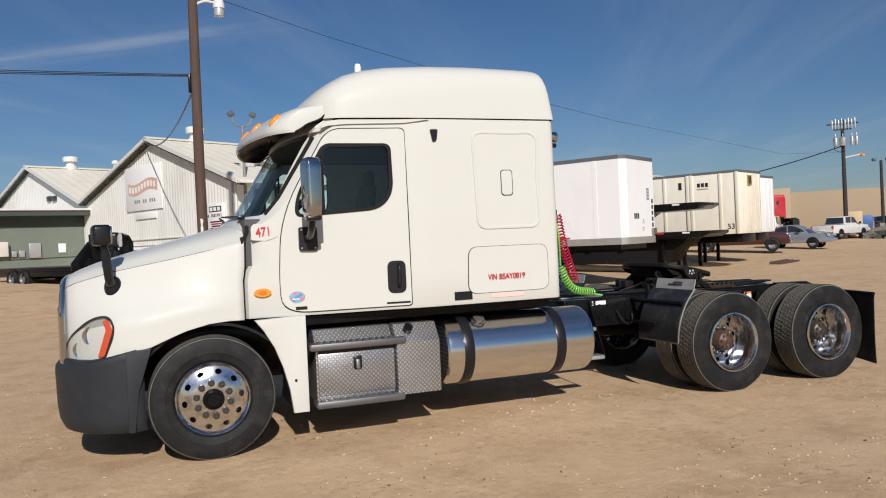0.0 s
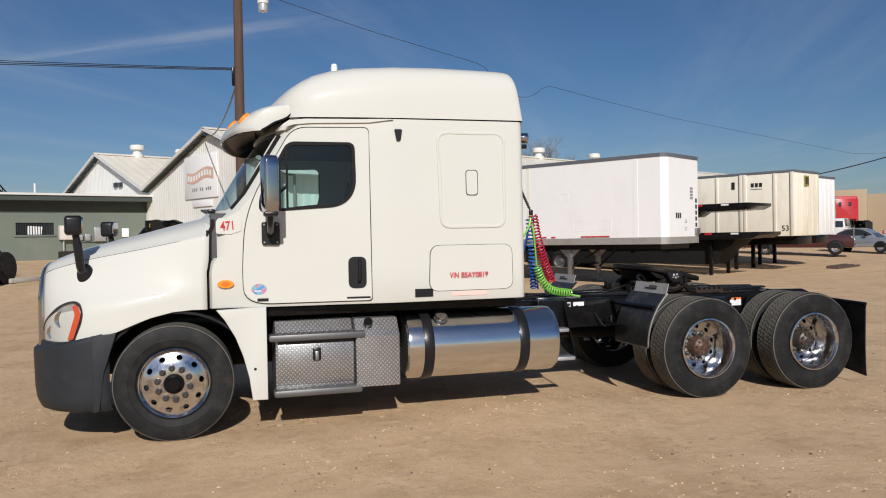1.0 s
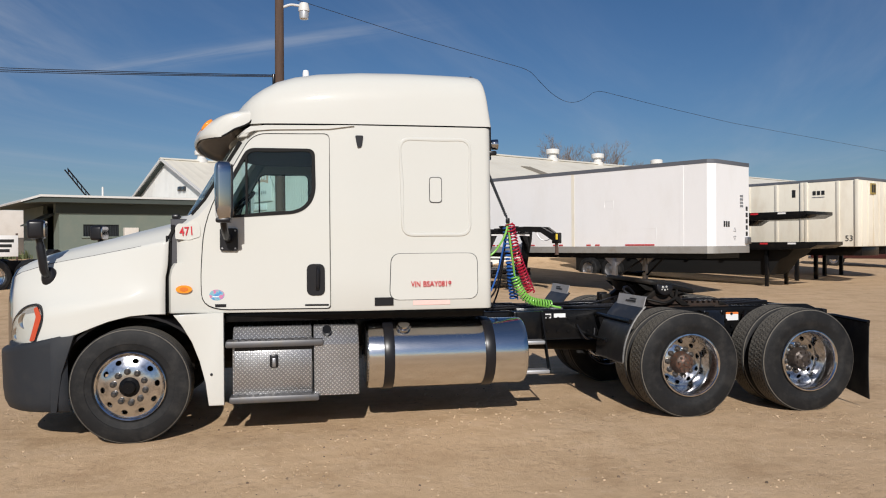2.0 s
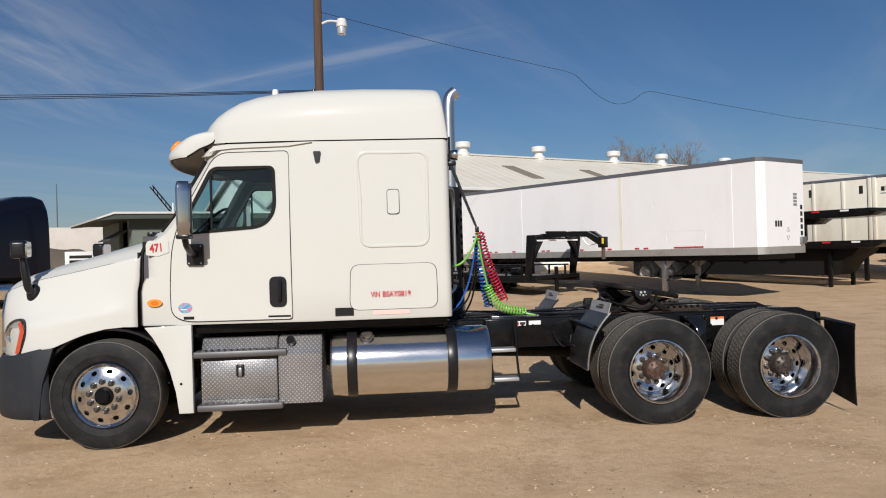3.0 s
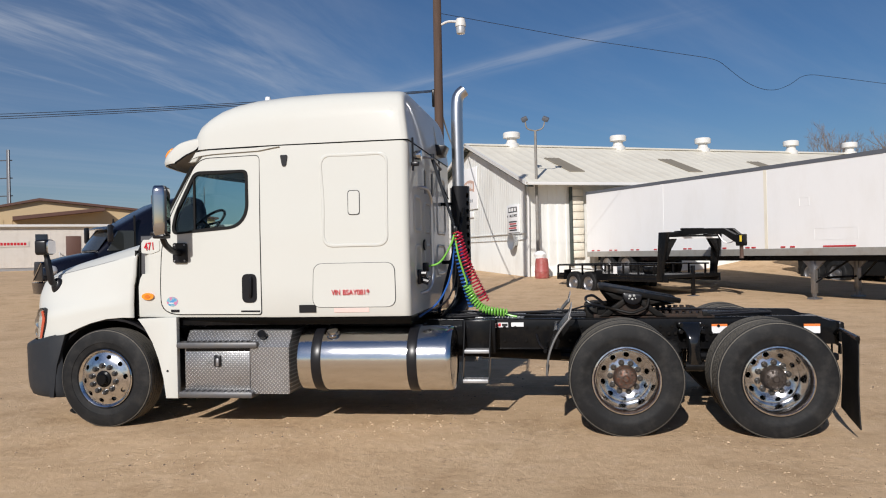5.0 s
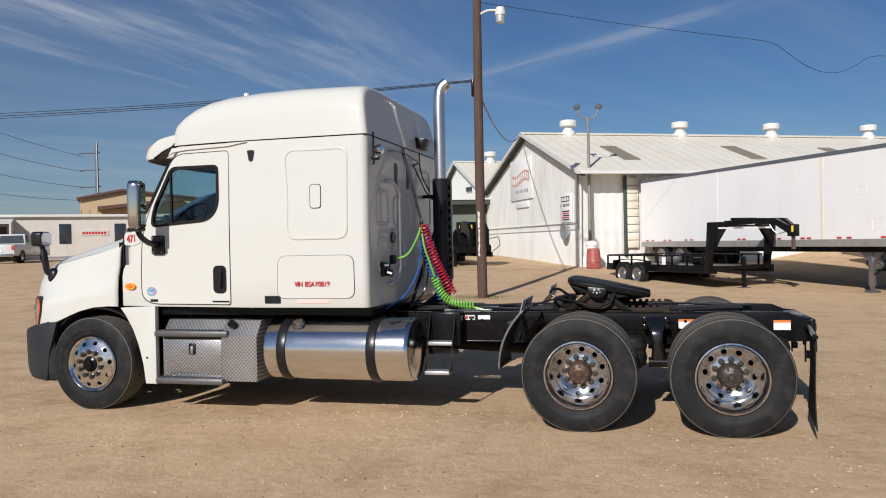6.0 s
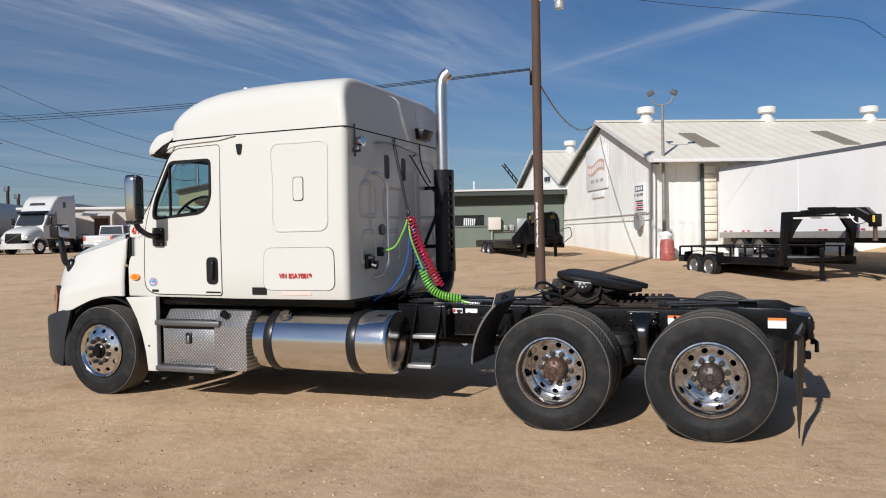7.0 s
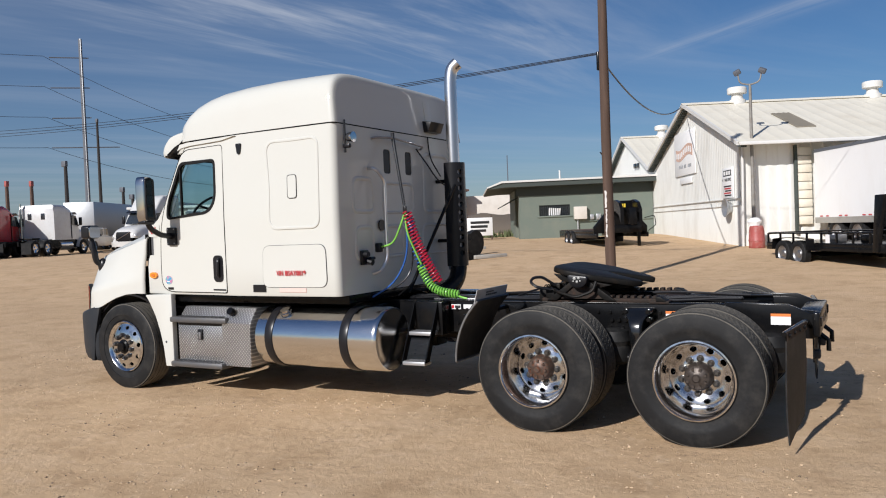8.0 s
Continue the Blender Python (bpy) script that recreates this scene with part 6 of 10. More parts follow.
def build_tank_side(truck, side):
    # battery and tool boxes faced with tread plate; the tops slope back
    def slab(x0, x1, front, name, label):
        bm = bmesh.new()
        prism(bm, [(front, 0.345), (front, 0.775), (front - 0.11 * 1, 0.92), (0.62, 0.93), (0.62, 0.345)], "x", x0, x1, 0.012)
        if side < 0:
            bm.transform(Matrix.Diagonal((1, -1, 1, 1)))
            bmesh.ops.reverse_faces(bm, faces=bm.faces)
        return part(name, bm, "tread", truck, label)
    a = slab(1.12, 1.775, 1.13, "battery_box", "tread plate battery box under the cab step")
    b = slab(1.79, 2.17, 1.175, "step_box", "tread plate box beside the fuel tank")
    bm = bmesh.new()
    y0, y1 = sorted((side * 1.128, side * 1.142))
    box(bm, 1.135, 1.775, y0, y1, 0.40, 0.735, 0.006)
    part("box_door", bm, "tread", a)
    bm = bmesh.new()
    y0, y1 = sorted((side * 1.140, side * 1.158))
    box(bm, 1.425, 1.495, y0, y1, 0.59, 0.70, 0.012)
    part("box_latch", bm, "black", a, "small black latch")
    bm = bmesh.new()
    y0, y1 = sorted((side * 1.157, side * 1.163))
    box(bm, 1.445, 1.475, y0, y1, 0.595, 0.67, 0.006)
    part("latch_slot", bm, "steel", a)
    bm = bmesh.new()
    tube(bm, [(1.90, side * 1.12, 0.875), (1.90, side * 1.165, 0.90)], 0.038, 14)
    part("filler_plug", bm, "chassis", b)
    for z, name in ((0.785, "upper_step"), (0.33, "lower_step")):
        bm = bmesh.new()
        y0, y1 = sorted((side * 1.05, side * (1.235 if z < 0.5 else 1.20)))
        box(bm, 1.07 if z > 0.5 else 1.10, 1.87 if z > 0.5 else 1.83, y0, y1, z - 0.018, z + 0.04, 0.016)
        step = part(name, bm, "step", truck, "extruded aluminium cab step")
        bm = bmesh.new()
        for k in range(12):
            x = 1.14 + k * 0.054
            box(bm, x, x + 0.03, y0 + 0.02, y1 - 0.02, z + 0.039, z + 0.046)
        part("step_grip", bm, "step", step)
    bm = bmesh.new()
    y0, y1 = sorted((side * 0.62, side * 1.135))
    box(bm, 1.14, 1.78, y0, y1, 0.735, 0.775)
    part("step_gap", bm, "black", truck)
    # polished cylindrical fuel tank with straps
    yc, zc, r = side * 0.905, 0.640, 0.298
    bm = bmesh.new()
    prof = [(0.0, 2.235), (r * 0.82, 2.235), (r * 0.93, 2.240), (r * 0.985, 2.255), (r, 2.285), (r, 2.6), (r, 3.2), (r, 3.62), (r * 0.985, 3.655), (r * 0.95, 3.668), (r * 0.90, 3.66), (r * 0.55, 3.655), (0.0, 3.66)]
    rings = [[(x, yc + max(rr, 0.002) * math.cos(2 * math.pi * k / 72), zc + max(rr, 0.002) * math.sin(2 * math.pi * k / 72)) for k in range(72)] for rr, x in prof]
    loft(bm, rings)
    tank = part("fuel_tank", bm, "tank", truck, "polished aluminium cylindrical fuel tank")
    for x0, x1 in ((2.385, 2.475), (3.275, 3.365)):
        bm = bmesh.new()
        loft(bm, [[(x, yc + rr * math.cos(2 * math.pi * k / 72), zc + rr * math.sin(2 * math.pi * k / 72)) for k in range(72)] for x, rr in ((x0, r - 0.004), (x0, r + 0.006), (x0 + 0.01, r + 0.010), (x1 - 0.01, r + 0.010), (x1, r + 0.006), (x1, r - 0.004))], True, False)
        part("tank_strap", bm, "black", tank, "black tank strap")
        bm = bmesh.new()
        y0, y1 = sorted((side * 0.43, side * 0.66))
        box(bm, x0 + 0.01, x1 - 0.01, y0, y1, 0.36, 0.93, 0.01)
        part("tank_bracket", bm, "chassis", tank)
    bm = bmesh.new()
    c = Vector((2.565, yc + side * 0.17, zc + 0.245))
    n = Vector((0, side * 0.17, 0.245)).normalized()
    tube(bm, [c - n * 0.04, c + n * 0.005, c + n * 0.006, c + n * 0.022, c + n * 0.024, c + n * 0.045, c + n * 0.05], [0.058, 0.058, 0.066, 0.066, 0.052, 0.05, 0.03], 20)
    part("filler_cap", bm, "chrome", tank, "chrome filler cap")
    # two-step ladder behind the tank: two flat rails that lean out
    ladder = None
    for x in (3.728, 3.975):
        bm = bmesh.new()
        loft(bm, [[(x - 0.005, side * yy, z), (x + 0.005, side * yy, z), (x + 0.005, side * (yy - 0.075), z), (x - 0.005, side * (yy - 0.075), z)] for yy, z in ((0.605, 0.955), (0.735, 0.694), (0.872, 0.425))])
        if ladder is None:
            ladder = part("ladder_rail", bm, "chassis", truck, "black ladder behind the tank")
        else:
            part("ladder_rail", bm, "chassis", ladder)
    for z, yy in ((0.432, 0.870), (0.688, 0.738)):
        bm = bmesh.new()
        box(bm, 3.733, 3.970, *sorted((side * yy, side * (yy - 0.13))), z - 0.034, z, 0.006)
        step = part("ladder_step", bm, "galv", ladder, "ribbed aluminium ladder step")
        for k in range(3):
            bm = bmesh.new()
            box(bm, 3.740, 3.963, *sorted((side * (yy - 0.02 - k * 0.04), side * (yy - 0.035 - k * 0.04))), z - 0.001, z + 0.005)
            part("step_grip", bm, "step", step)
    bm = bmesh.new()
    y0, y1 = sorted((side * 0.44, side * 0.60))
    box(bm, 3.70, 4.02, y0, y1, 0.64, 0.955, 0.01)
    part("valve_box", bm, "chassis", truck)


def coil(bm, pts, radius, turns, r, n=14):
    """A coiled hose along a bent centre line."""
    path = rounded_path(pts, 0.25, 8)
    lens = [0.0]
    for a, b in zip(path, path[1:]):
        lens.append(lens[-1] + (b - a).length)
    res = []
    total = turns * n
    for k in range(total + 1):
        s = lens[-1] * k / total
        i = max(0, min(len(path) - 2, sum(1 for l in lens if l <= s) - 1))
        f = (s - lens[i]) / max(1e-6, lens[i + 1] - lens[i])
        p = path[i].lerp(path[i + 1], f)
        way = (path[min(i + 2, len(path) - 1)] - path[max(i - 1, 0)]).normalized()
        side, up = circle_frame(way)
        a = 2 * math.pi * k / n
        res.append(p + radius * (math.cos(a) * side + math.sin(a) * up))
    return tube(bm, res, r, 6)


def build_back_of_cab(truck):
    y = lambda w: w - TRUCK_Y      # from the yard's y to the truck's own
    # exhaust stack behind its perforated guard
    bm = bmesh.new()
    sx, sy = 3.525, y(7.78)
    tube(bm, rounded_path([(sx, sy, 2.30), (sx, sy, 3.24), (sx + 0.015, sy + 0.01, 3.37), (sx + 0.085, sy + 0.03, 3.43)], 0.14, 8), 0.068, 20)
    stack = part("exhaust_pipe", bm, "stack", truck, "bright metal exhaust stack with a curved tip")
    bm = bmesh.new()
    arc = [(sx + 0.125 * math.cos(a), sy + 0.125 * math.sin(a)) for a in np.linspace(radians(-120), radians(120), 17)]
    arc += [(sx + 0.115 * math.cos(a), sy + 0.115 * math.sin(a)) for a in np.linspace(radians(120), radians(-120), 17)]
    prism(bm, arc, "z", 1.22, 2.345)
    cut = []
    for k in range(11):
        b = bmesh.new()
        tube(b, [(sx + 0.02, sy - 0.02, 1.36 + k * 0.088), (sx + 0.25, sy - 0.13, 1.36 + k * 0.088)], 0.030, 12)
        cut.append(b)
    part("stack_guard", carved(bm, cut, "black"), "black", stack, "black perforated exhaust guard")
    bm = bmesh.new()
    tube(bm, [(sx, sy, 1.18), (sx, sy, 2.33)], 0.095, 18)
    part("silencer", bm, "steel", stack)
    bm = bmesh.new()
    tube(bm, rounded_path([(sx + 0.02, sy, 1.40), (sx + 0.03, sy - 0.02, 1.14), (sx + 0.03, sy - 0.16, 1.01), (sx - 0.03, sy - 0.40, 0.93), (sx - 0.2, sy - 0.45, 0.80)], 0.15, 6), 0.09, 16)
    part("exhaust_elbow", bm, "chassis", stack)
    bm = bmesh.new()
    for z in (1.5, 2.15):
        tube(bm, [(3.326, sy - 0.05, z), (sx, sy - 0.05, z)], 0.02, 8)
    tube(bm, [(3.60, sy - 0.12, 2.10), (3.406, y(6.95), 1.0)], 0.018, 8)
    part("stack_brace", bm, "chassis", stack)
    # grab rail
    bm = bmesh.new()
    gx, gy = 3.406, y(6.42)
    tube(bm, rounded_path([(3.326, gy, 2.235), (gx, gy, 2.235), (gx + 0.02, gy + 0.13, 2.13), (gx + 0.02, gy + 0.13, 1.36), (gx, gy + 0.04, 1.25), (3.326, gy + 0.02, 1.23)], 0.06), 0.016, 10)
    part("grab_rail", bm, "stack", truck, "bright steel grab rail")
    # round work lamp on a bracket
    bm = bmesh.new()
    lc = Vector((3.396, y(6.075), 2.50))
    rings = []
    for d, r in ((-0.05, 0.015), (-0.045, 0.032), (-0.02, 0.045), (0.02, 0.048), (0.03, 0.048), (0.031, 0.038)):
        rings.append([lc + Vector((d, r * math.cos(2 * math.pi * k / 20), r * math.sin(2 * math.pi * k / 20))) for k in range(20)])
    loft(bm, rings)
    lamp = part("work_lamp", bm, "chrome", truck, "round chrome work lamp")
    bm = bmesh.new()
    tube(bm, [(3.352, lc.y - 0.03, 2.36), (3.352, lc.y - 0.03, 2.66)], 0.010, 8)
    box(bm, 3.335, 3.410, lc.y - 0.05, lc.y - 0.01, 2.40, 2.44, 0.010)
    part("lamp_bracket", bm, "black", lamp)
    # hose hanger: a bar on the wall, a swinging rod, a spring
    bm = bmesh.new()
    tube(bm, rounded_path([(3.335, y(6.50), 2.53), (3.386, y(6.52), 2.535), (3.416, y(6.74), 2.545), (3.406, y(7.35), 2.50), (3.335, y(7.40), 2.48)], 0.05), 0.011, 8)
    hang = part("hose_hanger", bm, "steel", truck, "steel hose hanger rod")
    top, end = Vector((3.411, y(6.755), 2.545)), Vector((3.650, y(6.545), 1.84))
    bm = bmesh.new()
    tube(bm, [top + Vector((0, 0, 0.05)), top, end], [0.020, 0.018, 0.010], 8)
    part("hanger_rod", bm, "plastic", hang)
    bm = bmesh.new()
    coil(bm, [top.lerp(end, 0.25), top.lerp(end, 0.95)], 0.014, 26, 0.003, 8)
    part("hanger_spring", bm, "plastic", hang)
    bm = bmesh.new()
    box(bm, end.x - 0.018, end.x + 0.018, end.y - 0.016, end.y + 0.016, end.z - 0.035, end.z + 0.02, 0.008)
    part("hose_clamp", bm, "black", hang)
    # coiled hoses
    e = end + Vector((0.0, 0, -0.03))
    bm = bmesh.new()
    coil(bm, [e + Vector((0.02, 0.0, 0.0)), e + Vector((0.09, 0.04, -0.30)), (3.914, y(6.675), 1.13)], 0.041, 23, 0.0075)
    part("red_air_hose", bm, "hose_red", truck, "red coiled air hose")
    bm = bmesh.new()
    coil(bm, [e + Vector((0.0, 0.03, -0.03)), e + Vector((0.05, 0.10, -0.40)), (3.78, y(6.80), 1.06)], 0.038, 20, 0.0085)
    part("blue_air_hose", bm, "hose_blue", truck, "blue coiled air hose")
    bm = bmesh.new()
    coil(bm, [(3.745, y(6.645), 1.29), (3.785, y(6.65), 1.17), (3.88, y(6.66), 1.045), (4.12, y(6.68), 1.01)], 0.036, 18, 0.0085)
    green = part("green_air_hose", bm, "hose_green", truck, "green coiled electric cable")
    for pts in ([e, e + Vector((0.02, -0.02, -0.20)), (3.745, y(6.65), 1.30)], [(4.09, y(6.68), 1.01), (4.16, y(6.66), 0.985), (4.22, y(6.66), 0.975)], [e, e + Vector((-0.03, -0.03, -0.12)), (3.50, y(6.55), 1.50), (3.366, y(6.50), 1.48)]):
        bm = bmesh.new()
        tube(bm, rounded_path(pts, 0.1), 0.010, 8)
        part("cable_tail", bm, "hose_green", green)
    for pts, m in (([e, (3.60, y(6.66), 1.40), (3.48, y(6.58), 1.12), (3.30, y(6.45), 1.0)], "hose_blue"), ([e, (3.62, y(6.74), 1.30), (3.52, y(6.62), 1.08), (3.20, y(6.4), 1.0)], "black"), ([e, (3.66, y(6.75), 1.45), (3.62, y(6.78), 1.15), (3.50, y(6.6), 1.0)], "chassis")):
        bm = bmesh.new()
        tube(bm, rounded_path(pts, 0.2, 8), 0.009, 6)
        part("supply_line", bm, m, truck)
    # couplings on the wall
    bm = bmesh.new()
    box(bm, 3.335, 3.366, y(6.22), y(6.33), 1.32, 1.46, 0.01)
    tube(bm, [(3.355, y(6.25), 1.42), (3.416, y(6.25), 1.42)], 0.028, 10)
    tube(bm, [(3.355, y(6.30), 1.36), (3.426, y(6.30), 1.34)], 0.03, 10)
    tube(bm, [(3.396, y(6.30), 1.38), (3.396, y(6.37), 1.38)], 0.016, 8)
    part("coupling_rack", bm, "black", truck, "black hose coupling rack")
    bm = bmesh.new()
    box(bm, 3.335, 3.396, y(6.47), y(6.53), 1.43, 1.52, 0.012)
    tube(bm, [(3.366, y(6.53), 1.48), (3.366, y(6.57), 1.48)], 0.02, 8)
    part("cable_socket", bm, "black", truck)
    bm = bmesh.new()
    tube(bm, [(3.337, y(6.60), 1.69), (3.350, y(6.60), 1.69)], 0.055, 18)
    part("wall_plate", bm, "black", truck)
    # air intake box, its pipe, small cables
    bm = bmesh.new()
    prism(bm, [(3.29, 2.80), (3.43, 2.78), (3.39, 2.68), (3.30, 2.67)], "y", y(7.50), y(7.78), 0.008)
    part("camera_box", bm, "black", truck, "black box under the roof edge")
    bm = bmesh.new()
    prism(bm, [(3.262, 3.02), (3.290, 3.02), (3.330, 2.78), (3.30, 2.78)], "y", y(7.56), y(7.70), 0.006)
    part("cable_cover", bm, "white", truck)
    for pts in ([(3.345, y(7.30), 2.48), (3.366, y(7.45), 2.35), (3.416, y(7.62), 2.15), (3.50, y(7.70), 2.08)], [(3.345, y(7.55), 2.62), (3.345, y(7.58), 2.40), (3.426, y(7.66), 2.20)]):
        bm = bmesh.new()
        tube(bm, rounded_path(pts, 0.1), 0.008, 6)
        part("cable", bm, "black", truck)
    # antenna stubs on the roof
    for x, h in ((1.75, 0.13), (2.42, 0.07)):
        bm = bmesh.new()
        tube(bm, [(x, -0.49, 3.00), (x, -0.49, 3.10 + h - 0.03), (x, -0.49, 3.10 + h)], [0.03, 0.03, 0.024] if h > 0.1 else [0.012, 0.012, 0.008], 10)
        part("antenna_stub", bm, "label_white", truck, "short white antenna")


build_truck()

# ---- buildings ----
YARD = pose(3.09, 31.42, 0, 0, 0, 27.6)      # the warehouse corner; x runs along its ridge, y along its gable wall


def roofline(y):
    """Height of the two gables over the end wall."""
    return lerp(y, [0, 6.1, 13.2, 20.0, 26.8], [4.62, 6.77, 4.42, 6.83, 4.42])


def sheet_wall(length, top, bottom, pitch=0.15, deep=0.022, steps=None):
    """Ribbed siding in the plane x = 0, along y, facing -x. top: a height or a function of y."""
    bm = bmesh.new()
    ys = []
    y = 0.0
    while y < length:
        ys += [(y, 0), (y + pitch * 0.32, 0), (y + pitch * 0.45, -deep), (y + pitch * 0.85, -deep)]
        y += pitch
    ys.append((length, 0))
    rows = []
    for y, d in ys:
        z1 = top(y) if callable(top) else top
        rows.append([(d, y, bottom), (d, y, z1), (0.08, y, z1), (0.08, y, bottom)])
    return loft(bm, rows)


def build_warehouse():
    w = empty("warehouse", YARD, "white metal warehouse with two gables and a cream roof", "building")
    part("gable_wall", sheet_wall(26.8, roofline, 2.05, 0.22, 0.010), "wall_white", w, angle=20)
    bm = bmesh.new()
    box(bm, -0.03, 0.1, -0.03, 26.8, -0.2, 2.06, 0.01)
    part("plinth", bm, "wall_white", w, "plain white lower wall")
    for z in (2.05, 2.32):
        bm = bmesh.new()
        box(bm, -0.07, 0.0, -0.05, 14.3, z, z + 0.035)
        part("wall_pipe", bm, "trim_white", w)
    side = sheet_wall(58, 4.40, 0.9, 0.42, 0.02)
    side.transform(Matrix.Rotation(radians(-90), 4, "Z"))
    bmesh.ops.scale(side, vec=(1, -1, 1), verts=side.verts)
    part("long_wall", side, "wall_white", w, angle=20)
    bm = bmesh.new()
    box(bm, 0.08, 58, -0.06, 0.1, -0.2, 0.92, 0.01)
    part("plinth", bm, "wall_white", w)
    # roofs, each slope a ribbed sheet with thickness
    for y0, z0, y1, z1, x1 in ((-0.86, 4.38, 6.1, 6.85, 58), (13.2, 4.48, 6.1, 6.85, 58), (13.2, 4.48, 20.0, 6.95, 40), (26.9, 4.48, 20.0, 6.95, 40)):
        bm = bmesh.new()
        rows = []
        x = -0.35
        while x < x1:
            for dx, up in ((0, 0), (0.30, 0), (0.34, 0.006), (0.37, 0.006), (0.41, 0)):
                rows.append([(x + dx, y0, z0 + up), (x + dx, y1, z1 + up), (x + dx, y1, z1 - 0.08), (x + dx, y0, z0 - 0.08)])
            x += 0.60
        loft(bm, rows)
        part("roof_slope", bm, "roof_cream", w, angle=20)
        bm = bmesh.new()
        rows = [[(-0.40, y0, z0 - 0.12), (-0.40, y0, z0 + 0.04), (-0.30, y0, z0 + 0.04), (-0.30, y0, z0 - 0.12)], [(-0.40, y1, z1 - 0.12), (-0.40, y1, z1 + 0.04), (-0.30, y1, z1 + 0.04), (-0.30, y1, z1 - 0.12)]]
        loft(bm, rows)
        part("barge_board", bm, "trim_white", w)
        bm = bmesh.new()
        n = 40
        for k in range(n):
            t0, t1 = k / n, (k + 0.55) / n
            ya, yb, za, zb = y0 + (y1 - y0) * t0, y0 + (y1 - y0) * t1, z0 + (z1 - z0) * t0, z0 + (z1 - z0) * t1
            loft(bm, [[(-0.31, ya, za - 0.20), (-0.31, ya, za - 0.10), (-0.03, ya, za - 0.10), (-0.03, ya, za - 0.20)], [(-0.31, yb, zb - 0.20), (-0.31, yb, zb - 0.10), (-0.03, yb, zb - 0.10), (-0.03, yb, zb - 0.20)]])
        tagged(part("closure_strip", bm, "dark_green", w, "dark notched strip under the roof edge"), kind="stuff")
    for x1, yr, zr in ((58, 6.1, 6.86), (40, 20.0, 6.96)):
        bm = bmesh.new()
        prism(bm, [(yr - 0.3, zr - 0.07), (yr, zr + 0.06), (yr + 0.3, zr - 0.07)], "x", -0.4, x1)
        part("ridge_cap", bm, "roof_cream", w)
    bm = bmesh.new()
    box(bm, -0.3, 58, -0.98, -0.85, 4.25, 4.38, 0.02)
    part("gutter", bm, "trim_white", w)
    # faded roof panels
    k = (6.85 - 4.38) / 6.96
    for x0, x1, ya, yb in ((2.55, 3.3, 0.9, 3.4), (8.9, 9.65, 1.1, 3.6), (14.1, 14.8, 1.1, 3.4), (20.8, 21.5, 1.1, 3.4)):
        bm = bmesh.new()
        h = lambda y: 4.38 + k * (y + 0.86) + 0.034
        n = 7
        rows = []
        for j in range(n + 1):
            x = x0 + (x1 - x0) * j / n
            up = 0.02 * (j % 2)
            rows.append([(x - 0.0, ya, h(ya) + up), (x, yb, h(yb) + up), (x, yb, h(yb) - 0.02), (x, ya, h(ya) - 0.02)])
        loft(bm, rows)
        part("skylight_panel", bm, "skylight", w, "weathered translucent roof panel")
    # ridge ventilators
    for x, y, z in ((2.12, 6.1, 6.85), (8.2, 6.1, 6.85), (13.5, 6.1, 6.85), (19.5, 6.1, 6.85), (23.8, 6.1, 6.85), (30.2, 6.1, 6.85), (2.2, 20.0, 6.95)):
        bm = bmesh.new()
        lathe_z(bm, [(0.37, -0.12), (0.37, 0.08), (0.27, 0.14), (0.24, 0.30), (0.25, 0.36), (0.42, 0.38), (0.43, 0.60), (0.39, 0.66), (0.1, 0.71)], (x, y, z), 22)
        part("ridge_ventilator", bm, "trim_white", w, "round white ridge ventilator")
    bm = bmesh.new()
    lathe_z(bm, [(0.10, -0.5), (0.10, 1.0), (0.20, 1.02), (0.22, 1.12), (0.17, 1.14), (0.17, 1.20), (0.02, 1.24)], (3.46, 17.0, 5.95), 14)
    part("flue_pipe", bm, "trim_white", w)
    for y, z in ((17.6, 4.95), (16.9, 4.92)):
        bm = bmesh.new()
        box(bm, -0.12, 0.0, y - 0.22, y + 0.22, z - 0.14, z + 0.14, 0.01)
        part("wall_vent", bm, "glass_dark", w)
    # signs on the gable wall
    bm = bmesh.new()
    box(bm, -0.075, -0.035, 5.4, 8.75, 3.68, 5.72, 0.004)
    sign = part("banner_board", bm, "sign_white", w, "faded white sign board with a red ribbon")
    bm = bmesh.new()
    pts = [(y, 4.75 + 0.12 * math.sin(y * 2.2)) for y in np.linspace(5.75, 8.45, 16)]
    prism(bm, [(y, z - 0.26) for y, z in pts] + [(y, z + 0.26) for y, z in pts[::-1]], "x", -0.083, -0.074)
    part("banner_ribbon", bm, "sign_pink", sign)
    bm = bmesh.new()
    for j in range(9):
        y = 5.95 + j * 0.28
        box(bm, -0.088, -0.082, y, y + 0.17, 4.62 + 0.12 * math.sin(y * 2.2), 4.88 + 0.12 * math.sin(y * 2.2))
    tagged(part("banner_lettering", bm, "sign_white", sign), kind="stuff")
    bm = bmesh.new()
    for j in range(10):
        if j not in (3, 6):
            box(bm, -0.080, -0.074, 6.0 + j * 0.2, 6.12 + j * 0.2, 4.02, 4.18)
    tagged(part("banner_numerals", bm, "galv", sign), kind="stuff")
    bm = bmesh.new()
    box(bm, -0.075, -0.035, 6.0, 7.9, 3.28, 3.56, 0.004)
    part("strip_sign", bm, "sign_white", w)
    bm = bmesh.new()
    box(bm, -0.09, -0.035, 0.55, 1.80, 2.38, 3.58, 0.006)
    office = part("office_sign", bm, "sign_white", w, "white sales office sign with black and red lines")
    bm = bmesh.new()
    box(bm, -0.097, -0.089, 0.72, 1.62, 3.25, 3.48)
    part("sign_block", bm, "sign_black", office)
    bm = bmesh.new()
